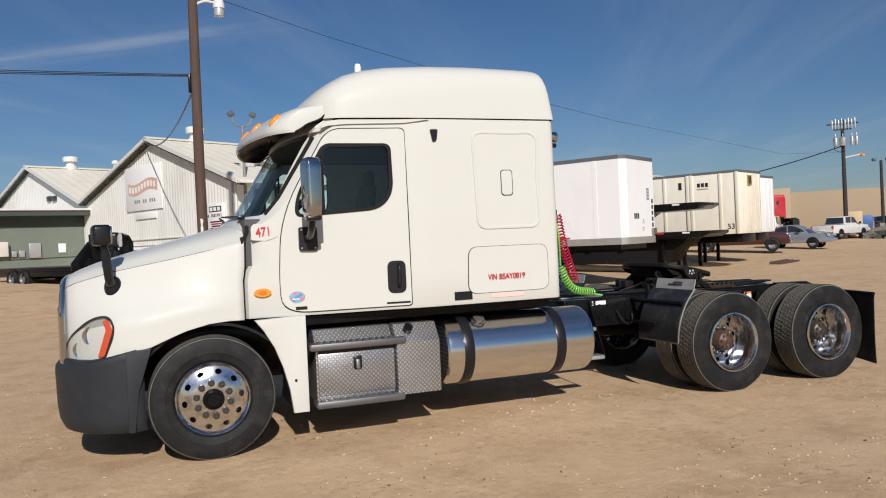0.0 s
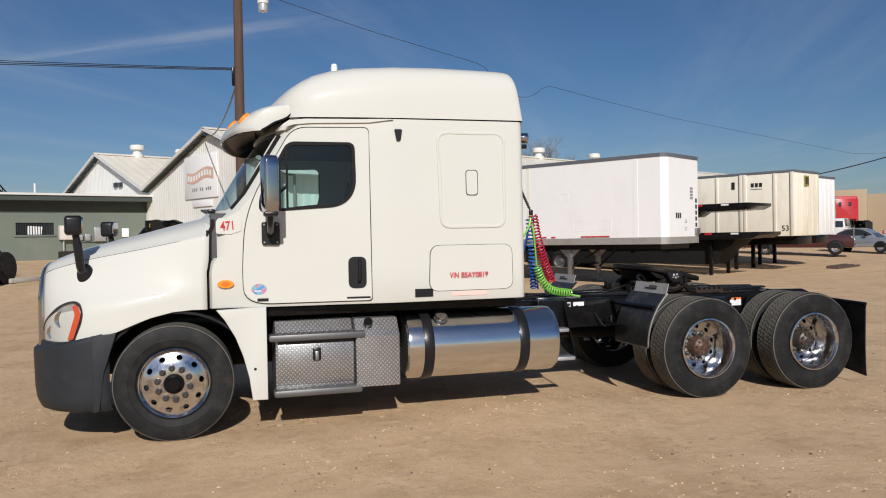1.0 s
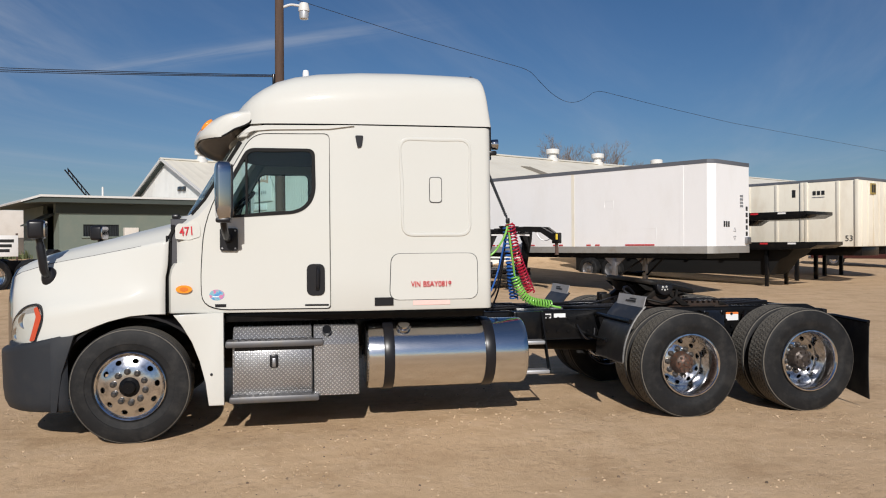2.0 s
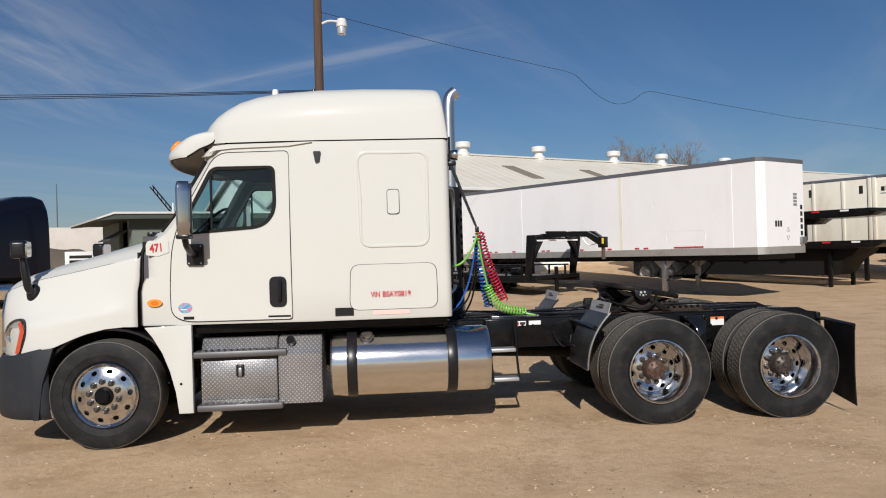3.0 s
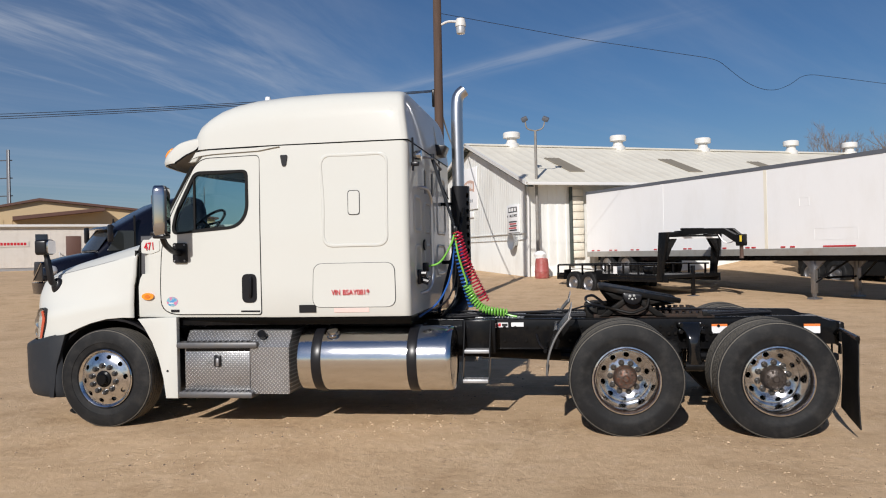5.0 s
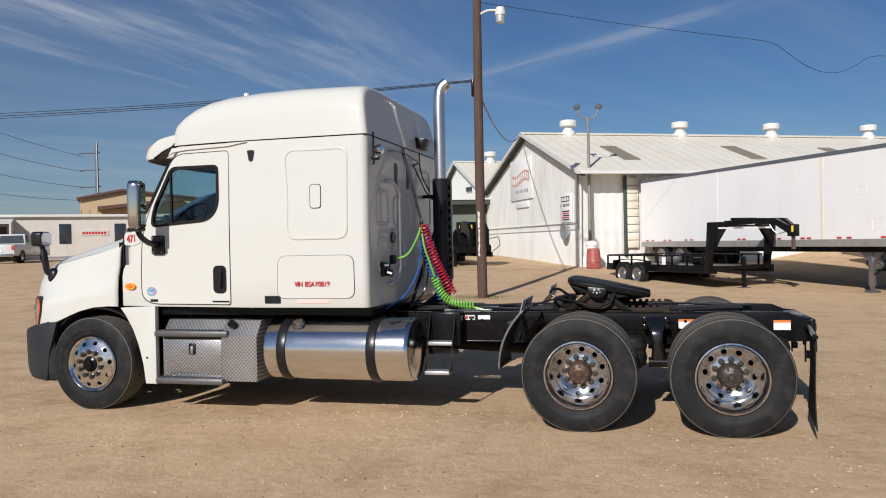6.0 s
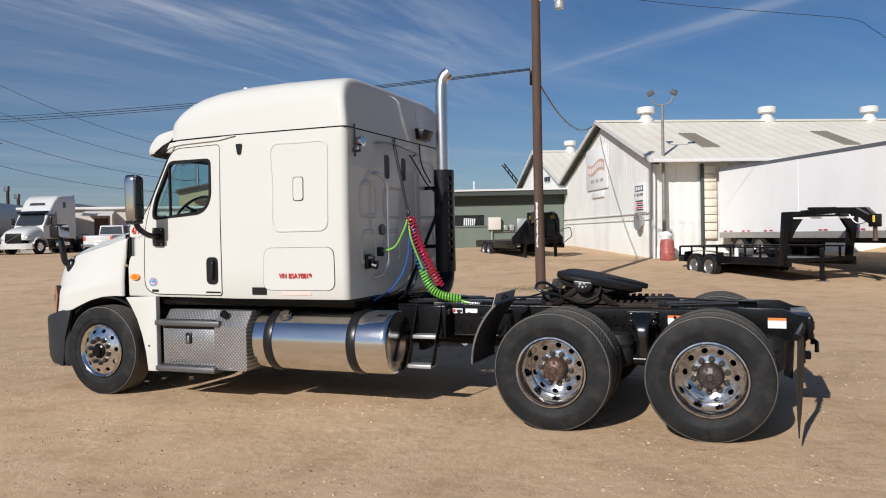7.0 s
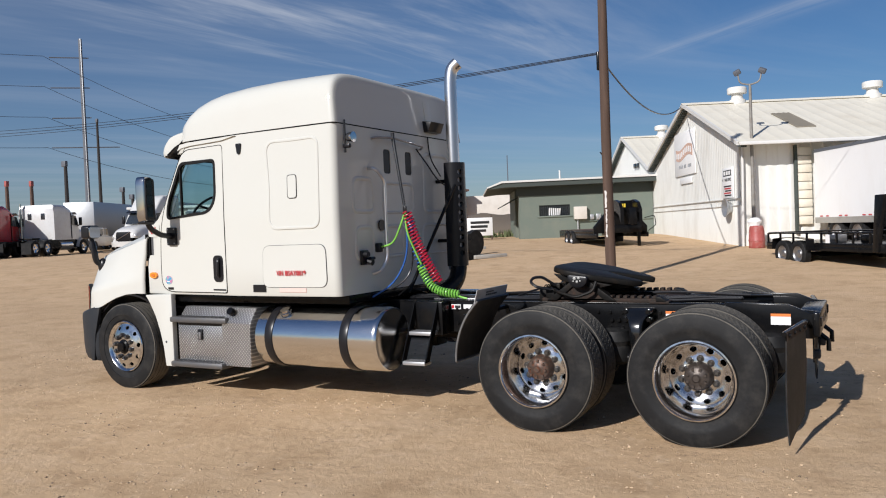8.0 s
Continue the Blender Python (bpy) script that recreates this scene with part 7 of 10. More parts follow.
    for j in range(3):
        box(bm, -0.102, -0.096, 0.80 + j * 0.28, 1.0 + j * 0.28, 3.29, 3.44)
    part("sign_logo", bm, "sign_white", office)
    me = letters("SALES OFFICE", 0.115, "sign_black", bold=0.003)
    me.transform(Matrix.Translation((-0.094, 1.10, 3.10)) @ Matrix.Rotation(radians(-90), 4, "Z") @ Matrix.Diagonal((0.78, 1, 1, 1)))
    part("sign_text", me, "sign_black", office)
    bm = bmesh.new()
    prism(bm, [(1.66, 3.16), (1.66, 3.04), (1.76, 3.10)], "x", -0.097, -0.09)
    part("sign_arrow", bm, "sign_black", office)
    for j in range(5):
        bm = bmesh.new()
        box(bm, -0.097, -0.089, 0.75 + 0.05 * (j % 2), 1.58 - 0.06 * (j % 3), 2.82 - j * 0.09, 2.875 - j * 0.09)
        part("sign_line", bm, "redink" if j % 2 else "sign_black", office)
    # corner pipes, a white wall fan, and a door track beside the trailer
    bm = bmesh.new()
    tube(bm, rounded_path([(0.05, -0.13, 4.3), (0.05, -0.16, 3.6), (0.0, -0.16, 0.5)], 0.1), 0.05, 10)
    part("downpipe", bm, "trim_white", w)
    bm = bmesh.new()
    rings = [[(-0.05 - d, 0.95 + r * math.cos(2 * math.pi * j / 20), 2.0 + r * math.sin(2 * math.pi * j / 20)) for j in range(20)] for d, r in ((0, 0.20), (0.10, 0.22), (0.22, 0.36), (0.26, 0.36), (0.24, 0.28), (0.14, 0.10))]
    loft(bm, rings)
    part("wall_fan", bm, "galv", w, "round galvanised wall fan")
    bm = bmesh.new()
    box(bm, 1.98, 2.08, -0.20, -0.05, 0.9, 4.25, 0.01)
    part("door_post", bm, "dark_green", w)
    for j in range(9):
        bm = bmesh.new()
        box(bm, 2.10, 2.62, -0.16, -0.07, 1.25 + j * 0.325, 1.55 + j * 0.325, 0.015)
        part("dock_bumper_board", bm, "cream", w)


def build_green_office():
    g = empty("office_building", YARD @ pose(0, 13.5, 0), "low sage green office building with a flat roof", "building")
    z0 = 0.3
    # front wall with a window opening, end wall with a recessed porch
    bm = bmesh.new()
    box(bm, -7.45, -0.05, 0.0, 0.2, z0, 3.75)
    cut = bmesh.new()
    box(cut, -6.35, -4.65, -0.3, 0.5, 2.10, 2.70)
    part("front_wall", carved(bm, [cut], "green"), "green", g)
    bm = bmesh.new()
    box(bm, -7.45, -7.25, 0.2, 1.2, z0, 3.75)
    box(bm, -7.45, -7.25, 3.6, 9.0, z0, 3.75)
    part("end_wall", bm, "green", g)
    bm = bmesh.new()
    box(bm, -6.2, -6.0, 1.2, 3.6, z0, 3.75)
    part("porch_wall", bm, "dark_green", g)
    for y0, y1 in ((1.5, 2.3), (2.7, 3.4)):
        bm = bmesh.new()
        box(bm, -6.26, -6.19, y0, y1, 1.0, 2.95, 0.01)
        part("door_leaf" if y0 < 2 else "porch_window", bm, "glass_dark", g)
    bm = bmesh.new()
    box(bm, -7.45, -0.05, 8.8, 9.0, z0, 3.75)
    part("back_wall", bm, "green", g)
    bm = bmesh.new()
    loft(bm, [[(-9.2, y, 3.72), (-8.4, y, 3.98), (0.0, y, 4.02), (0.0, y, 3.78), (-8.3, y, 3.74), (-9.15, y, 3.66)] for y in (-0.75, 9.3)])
    part("roof_slab", bm, "dark_green", g)
    bm = bmesh.new()
    loft(bm, [[(-9.22, y, 3.71), (-8.4, y, 3.985), (0.0, y, 4.035), (0.0, y, 4.13), (-8.42, y, 4.09), (-9.24, y, 3.78)] for y in (-0.82, 9.35)])
    part("roof_edge", bm, "trim_white", g, "white metal roof edge")
    # darker green strip across the top of the front wall, below the roof
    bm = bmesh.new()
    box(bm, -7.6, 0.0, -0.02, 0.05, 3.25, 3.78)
    part("dark_band", bm, "dark_green", g)
    # window: frame, bars, blind, sill
    bm = bmesh.new()
    box(bm, -6.45, -4.55, -0.06, 0.02, 2.02, 2.10, 0.01)
    part("window_sill", bm, "green", g)
    bm = bmesh.new()
    box(bm, -6.35, -4.65, 0.10, 0.13, 2.10, 2.70)
    part("pane", bm, "glass_dark", g)
    bm = bmesh.new()
    for x in np.linspace(-6.33, -4.67, 15):
        box(bm, x - 0.012, x + 0.012, 0.02, 0.045, 2.10, 2.70)
    tagged(part("window_bars", bm, "black", g), kind="stuff")
    bm = bmesh.new()
    prism(bm, [(-5.85, 2.12), (-5.2, 2.12), (-5.15, 2.5), (-5.8, 2.55)], "y", 0.06, 0.09)
    part("window_notice", bm, "sign_white", g)
    # meter boxes and conduits
    bm = bmesh.new()
    box(bm, -4.45, -3.75, -0.30, 0.0, 1.85, 2.55, 0.02)
    part("meter_cabinet", bm, "offwhite", g, "cream meter cabinet")
    bm = bmesh.new()
    tube(bm, [(-4.25, -0.12, 1.85), (-4.25, -0.12, 0.8)], 0.04, 8)
    part("conduit", bm, "galv", g)
    for x, z, s in ((-2.5, 2.1, 0.28), (-3.1, 1.95, 0.13), (-3.45, 1.95, 0.11)):
        bm = bmesh.new()
        box(bm, x - s, x + s, -0.16, 0, z - s * 1.3, z + s * 1.3, 0.03)
        part("electric_box", bm, "galv", g)
    bm = bmesh.new()
    box(bm, -1.35, -1.0, -0.06, 0, 1.95, 2.40, 0.01)
    part("notice_board", bm, "sign_white", g)
    bm = bmesh.new()
    tube(bm, [(-0.1, -0.05, 1.75), (-3.6, -0.05, 1.72)], 0.025, 8)
    part("conduit", bm, "green", g)
    bm = bmesh.new()
    tube(bm, [(-4.9, 2.0, 4.0), (-4.9, 2.0, 4.75)], 0.05, 8)
    part("vent_pipe", bm, "trim_white", g)
    # awning over the porch
    bm = bmesh.new()
    loft(bm, [[(-7.4, y, 3.30), (-8.5, y, 2.72), (-8.5, y, 2.66), (-7.4, y, 3.2)] for y in (1.0, 3.8)])
    part("porch_awning", bm, "dark_green", g)


def build_weeds(x0, y0, wide, deep, tall, count, seed, label):
    """Low tufts of grass blades, thickest in the middle."""
    rnd = random.Random(seed)
    bm = bmesh.new()
    for k in range(count):
        x, y = rnd.gauss(0, wide), rnd.gauss(0, deep)
        z = ground_height(x0 + x, y0 + y) - 0.012
        a, b, h = rnd.uniform(0, 6.28), rnd.uniform(0, 6.28), tall * rnd.uniform(0.4, 1.2)
        dx, dy = 0.012 * math.cos(a), 0.012 * math.sin(a)
        bm.faces.new([bm.verts.new(q) for q in ((x - dx, y - dy, z), (x + dx, y + dy, z), (x + h * 0.9 * math.cos(b), y + h * 0.9 * math.sin(b), z + h))])
    solo("weeds", bm, "grass", label, "weeds", kind="stuff", m=pose(x0, y0, 0))


def build_poles():
    # the wooden pole in the yard
    px, py = 1.24, 20.8
    base = ground_height(px, py) - 0.1
    p = empty("utility_pole", pose(px, py, 0), "brown wooden utility pole with a yard lamp", "utility pole")
    bm = bmesh.new()
    tube(bm, [(0.0, 0, base), (-0.02, 0.0, 4), (0.0, 0, 8), (0.02, 0, 11.5)], [0.142, 0.132, 0.118, 0.105], 18)
    part("pole_shaft", bm, "wood_pole", p)
    build_weeds(px - 0.05, py + 0.05, 0.52, 0.40, 0.028, 2300, 21, "low green weeds round the foot of the wooden pole")
    bm = bmesh.new()
    tube(bm, rounded_path([(0.05, 0, 8.05), (0.30, 0, 8.16), (0.62, 0.05, 8.14)], 0.1), 0.035, 8)
    arm = part("lamp_arm", bm, "trim_white", p)
    bm = bmesh.new()
    lathe_z(bm, [(0.06, 8.24), (0.12, 8.22), (0.15, 8.08), (0.15, 8.0), (0.03, 7.99)], (0.66, 0.06, 0), 16)
    part("lamp_head", bm, "trim_white", arm)
    bm = bmesh.new()
    lathe_z(bm, [(0.13, 7.995), (0.135, 7.9), (0.12, 7.80), (0.05, 7.78)], (0.66, 0.06, 0), 16)
    part("lamp_refractor", bm, "lens", arm)
    rnd = random.Random(31)
    for z0, z1, a0, a1 in ((2.02, 2.48, -2.05, -1.62), (1.60, 1.98, -1.98, -1.66), (1.22, 1.58, -2.05, -1.70)):
        bm = bmesh.new()
        rows = []
        for k in range(9):
            z = z0 + (z1 - z0) * k / 8
            lo, hi = a0 + rnd.uniform(-0.05, 0.12), a1 + rnd.uniform(-0.12, 0.06)
            ring = [(0.150 * math.cos(q), 0.150 * math.sin(q), z) for q in np.linspace(lo, hi, 6)]
            ring += [(0.134 * math.cos(q), 0.134 * math.sin(q), z) for q in np.linspace(hi, lo, 6)]
            rows.append(ring)
        loft(bm, rows)
        part("paper_notice", bm, "paper", p, "torn paper notice")
    bm = bmesh.new()
    box(bm, -0.20, -0.12, -0.06, 0.06, 5.75, 6.25, 0.02)
    part("wire_bracket", bm, "chassis", p)

    def hang(name, a, b, sag, r, label):
        a, b = Vector(a), Vector(b)
        bm = bmesh.new()
        tube(bm, [a.lerp(b, t) - Vector((0, 0, sag * 4 * t * (1 - t))) for t in np.linspace(0, 1, 40)], r, 6)
        solo(name, bm, "black", label, "cable", kind="structure")
    for dz, r in ((0.0, 0.017), (0.09, 0.014), (-0.08, 0.014)):
        hang("service_wire", (1.05, 20.8, 6.20 + dz * 0.3), (-39, 22.2, 7.65 + dz * 2), 0.48, r * 0.7, "black overhead cable")
    hang("service_drop", (1.2, 20.95, 5.95), (-0.12, 36.6, 6.72), 0.75, 0.025, "twisted black service cable to the warehouse")
    # the long line over the yard with its slack loop
    bm = bmesh.new()
    line = [(1.3, 20.85, 8.42), (5.18, 22.98, 8.02), (9.73, 25.47, 7.71), (10.1, 25.7, 7.45), (10.81, 26.06, 6.95), (11.61, 26.5, 6.75), (12.34, 26.9, 7.0), (12.91, 27.22, 7.45), (16.36, 29.1, 7.28), (21.44, 31.89, 7.1), (43.9, 44.18, 7.0), (59.8, 52.9, 8.2)]
    tube(bm, rounded_path(line, 0.6, 6), 0.008, 6)
    solo("overhead_line", bm, "black", "thin black overhead line with a slack loop", "cable", kind="structure")
    hang("overhead_line", (59.8, 52.9, 8.8), (36, 58, 4.8), 0.8, 0.05, "black overhead line")

    # floodlight post at the warehouse corner
    q = empty("floodlight_post", pose(3.56, 31.22, 0), "grey steel post with twin floodlights", "light post")
    bm = bmesh.new()
    tube(bm, [(0, 0, 0.2), (0, 0, 2.5), (0, 0, 6.55)], [0.085, 0.07, 0.05], 12)
    part("post_shaft", bm, "post_grey", q)
    bm = bmesh.new()
    tube(bm, rounded_path([(-0.40, -0.1, 6.95), (-0.36, -0.1, 6.62), (0, 0, 6.52), (0.34, 0.1, 6.64), (0.40, 0.1, 7.0)], 0.15), 0.03, 8)
    part("cross_arm", bm, "post_grey", q)
    for s in (-1, 1):
        bm = bmesh.new()
        box(bm, -0.13, 0.13, -0.10, 0.10, -0.09, 0.09, 0.03)
        bm.transform(Matrix.Translation((s * 0.43, s * 0.1, 7.02)) @ Matrix.Rotation(radians(s * 25), 4, "Y") @ Matrix.Rotation(radians(25), 4, "X"))
        part("floodlight", bm, "mast_grey", q)
    # red barrel with a white bag at its foot
    zb = ground_height(3.9, 30.6)
    b = empty("barrel", pose(3.72, 30.6, zb), "faded red plastic barrel beside the post", "barrel")
    bm = bmesh.new()
    lathe_z(bm, [(0.26, 0), (0.285, 0.04), (0.285, 0.25), (0.30, 0.27), (0.285, 0.30), (0.27, 0.60), (0.24, 0.78), (0.20, 0.82)], (0, 0, 0), 22)
    part("barrel_body", bm, "red_plastic", b)
    bm = bmesh.new()
    lathe_z(bm, [(0.20, 0.81), (0.20, 0.88), (0.24, 0.97), (0.15, 1.10), (0.05, 1.12)], (-0.05, 0, 0), 12)
    for v in bm.verts:
        v.co += 0.05 * Vector((noise.noise(v.co * 5), noise.noise(v.co * 5 + Vector((9, 0, 0))), 0))
    part("white_bag", bm, "sign_white", b)

    # far poles: transformer pole, yard light, steel transmission masts
    f = empty("transformer_pole", pose(59.8, 52.9, 0), "dark wooden pole with transformers and a lamp", "utility pole")
    bm = bmesh.new()
    tube(bm, [(0, 0, 0), (0, 0, 5.5), (0, 0, 11.2)], [0.21, 0.18, 0.14], 10)
    part("pole_shaft", bm, "dark_pole", f)
    for z, wide in ((10.75, 1.3), (10.25, 0.75)):
        bm = bmesh.new()
        box(bm, -wide, wide, -0.06, 0.06, z, z + 0.12)
        bm.transform(Matrix.Rotation(radians(-45), 4, "Z"))
        part("cross_arm", bm, "dark_pole", f)
    for k in range(8):
        d = -0.82 + k * 0.235
        bm = bmesh.new()
        lathe_z(bm, [(0.05, 10.3), (0.09, 10.5), (0.07, 10.7), (0.09, 10.85), (0.05, 11.15 + 0.12 * (k % 2)), (0.02, 11.2 + 0.12 * (k % 2))], (d * 0.8, -d * 0.8 - 0.12, 0), 8)
        part("insulator", bm, "galv", f)
    for d, r in ((-0.72, 0.20), (-0.12, 0.30), (0.62, 0.16), (1.0, 0.14)):
        bm = bmesh.new()
        lathe_z(bm, [(r * 0.9, 8.75), (r, 8.82), (r, 9.45), (r * 0.75, 9.55), (0.05, 9.62), (0.04, 9.85), (0.01, 9.9)], (d * 0.70 - 0.2, -d * 0.70 - 0.35, 0), 14)
        part("transformer", bm, "galv", f)
    bm = bmesh.new()
    tube(bm, rounded_path([(-0.5, 0.3, 8.9), (-0.65, 0.5, 8.5), (-0.3, 0.1, 8.2), (0.0, -0.2, 8.3)], 0.2), 0.03, 6)
    part("jumper_cable", bm, "black", f)
    bm = bmesh.new()
    tube(bm, [(0.1, -0.1, 7.7), (1.0, -1.0, 7.9)], 0.07, 6)
    part("lamp_arm", bm, "trim_white", f)
    bm = bmesh.new()
    box(bm, 0.90, 1.25, -1.25, -0.95, 7.70, 7.92, 0.06)
    part("lamp_head", bm, "amber", f)
    f = empty("yard_light", pose(61.8, 50.7, 0), "dark pole with twin floodlights", "light post")
    bm = bmesh.new()
    tube(bm, [(0, 0, 0), (0, 0, 7.2)], [0.16, 0.12], 10)
    part("post_shaft", bm, "dark_pole", f)
    for s in (-1, 1):
        bm = bmesh.new()
        box(bm, s * 0.38 - 0.16, s * 0.38 + 0.16, -s * 0.38 - 0.16, -s * 0.38 + 0.16, 7.15, 7.42, 0.06)
        part("floodlight", bm, "mast_grey", f)

    def mast(x, y, h, arms, turn, r=0.22):
        m = empty("transmission_mast", pose(x, y, 0, 0, 0, turn), "tall grey steel transmission mast", "power mast", "transmission masts")
        bm = bmesh.new()
        tube(bm, [(0, 0, 0), (0, 0, h)], [r * 1.7, r * 1.1], 10)
        part("mast_shaft", bm, "mast_grey", m)
        bm = bmesh.new()
        tube(bm, [(0.1, -r * 1.9, 1), (0.05, -r * 1.4, h)], 0.07, 6)
        part("climbing_rail", bm, "galv", m)
        for z, l, rr in arms:
            bm = bmesh.new()
            tube(bm, [(-l, 0, z - 0.2), (rr, 0, z)], 0.08, 6)
            part("mast_arm", bm, "mast_grey", m)
    mast(-89.5, 71.0, 30.3, ((27.7, 4.0, 1.0), (23.5, 4.0, 1.0), (19.3, 4.0, 1.0), (15.2, 4.2, 4.5)), 55)
    mast(-69.5, 92.8, 16.8, ((15.4, 2.3, 0.5), (13.0, 2.3, 0.5), (10.6, 2.3, 0.5)), 40, 0.2)
    for x, y, h, top in ((-60.8, 41.9, 7.6, "red_plastic"), (-59.8, 43.6, 7.6, "red_plastic"), (-57.9, 45.8, 9.4, "mast_grey"), (-87.0, 71.2, 19.0, "mast_grey"), (-63.4, 56.3, 7.6, "mast_grey"), (-62.8, 57.0, 6.8, "mast_grey"), (-46, 88, 9.5, "thin"), (-40, 90, 10.5, "thin"), (-34, 92, 10.8, "thin")):
        f = empty("yard_pole", pose(x, y, 0), "dark wooden pole standing far off", "pole", "far poles")
        bm = bmesh.new()
        thin = top == "thin"
        tube(bm, [(0, 0, 0), (0, 0, h - (0.0 if thin else 0.6))], [0.10, 0.06] if thin else [0.20 + h * 0.004, 0.15], 8)
        part("post_shaft", bm, "mast_grey" if thin else "rust" if top == "red_plastic" else "dark_pole", f)
        if thin:
            continue
        bm = bmesh.new()
        box(bm, -0.42 if top == "mast_grey" and h < 10 else -0.17, 0.17, -0.15, 0.15, h - 0.62, h - 0.1, 0.05)
        part("post_head", bm, top, f)
    for j, (za, zb) in enumerate(((27.6, 22), (23.4, 18.5), (19.2, 15), (15, 12))):
        hang("transmission_line", (-92, 67, za), (-71, 92, zb * 0.62 + 1.2), 1.5, 0.03, "thin far transmission line")
        hang("transmission_line", (-92, 67, za), (-120, 20, za + 6), 2.0, 0.03, "thin far transmission line")
    # far crane boom
    c = empty("crane", pose(-36.5, 144, 0), "dark lattice crane boom far behind the office", "crane")
    for dx, dz in ((0, 0), (0.5, 0.35)):
        bm = bmesh.new()
        tube(bm, [(6.0 + dx, 3.5, 4.0 + dz), (-1.6 + dx, 0, 15.0 + dz * 0.4)], 0.13, 6)
        part("boom_chord", bm, "navy", c)
    bm = bmesh.new()
    for k in range(12):
        t0, t1 = k / 12, (k + 1) / 12
        tube(bm, [(6.0 - 7.6 * t0, 3.5 - 3.5 * t0, 4 + 11 * t0), (6.5 - 7.6 * t1, 3.5 - 3.5 * t1, 4.35 + 11 * t1)], 0.07, 5)
    part("boom_lattice", bm, "navy", c)
    bm = bmesh.new()
    box(bm, 4.5, 9, 2, 6, 0.6, 4.2, 0.2)
    part("crane_cab", bm, "navy", c)


build_warehouse()
build_green_office()
build_poles()

# ---- trailers ----


def small_wheel(parent, x, y, z, r, half, side, rim="steel", turn=0):
    """A wheel with its rim; the outside faces -y for side -1."""
    bm = bmesh.new()
    lathe_y(bm, [(r * 0.58, -half * 0.8), (r * 0.66, -half), (r * 0.85, -half * 1.02), (r * 0.96, -half * 0.9), (r, -half * 0.75), (r, half * 0.75), (r * 0.96, half * 0.9), (r * 0.85, half), (r * 0.58, half * 0.8)], (0, 0, 0), 32)
    w = part("wheel", bm, "rubber", parent)
    w.matrix_basis = pose(x, y, z, 0, turn, 0 if side < 0 else 180)
    bm = bmesh.new()
    lathe_y(bm, [(r * 0.60, -half * 0.78), (r * 0.58, -half * 0.85), (r * 0.52, -half * 0.5), (r * 0.30, -half * 0.35), (r * 0.26, -half * 0.6), (r * 0.12, -half * 0.75), (0.001, -half * 0.75)], (0, 0, 0), 24)
    part("rim", bm, rim, w)
    return w


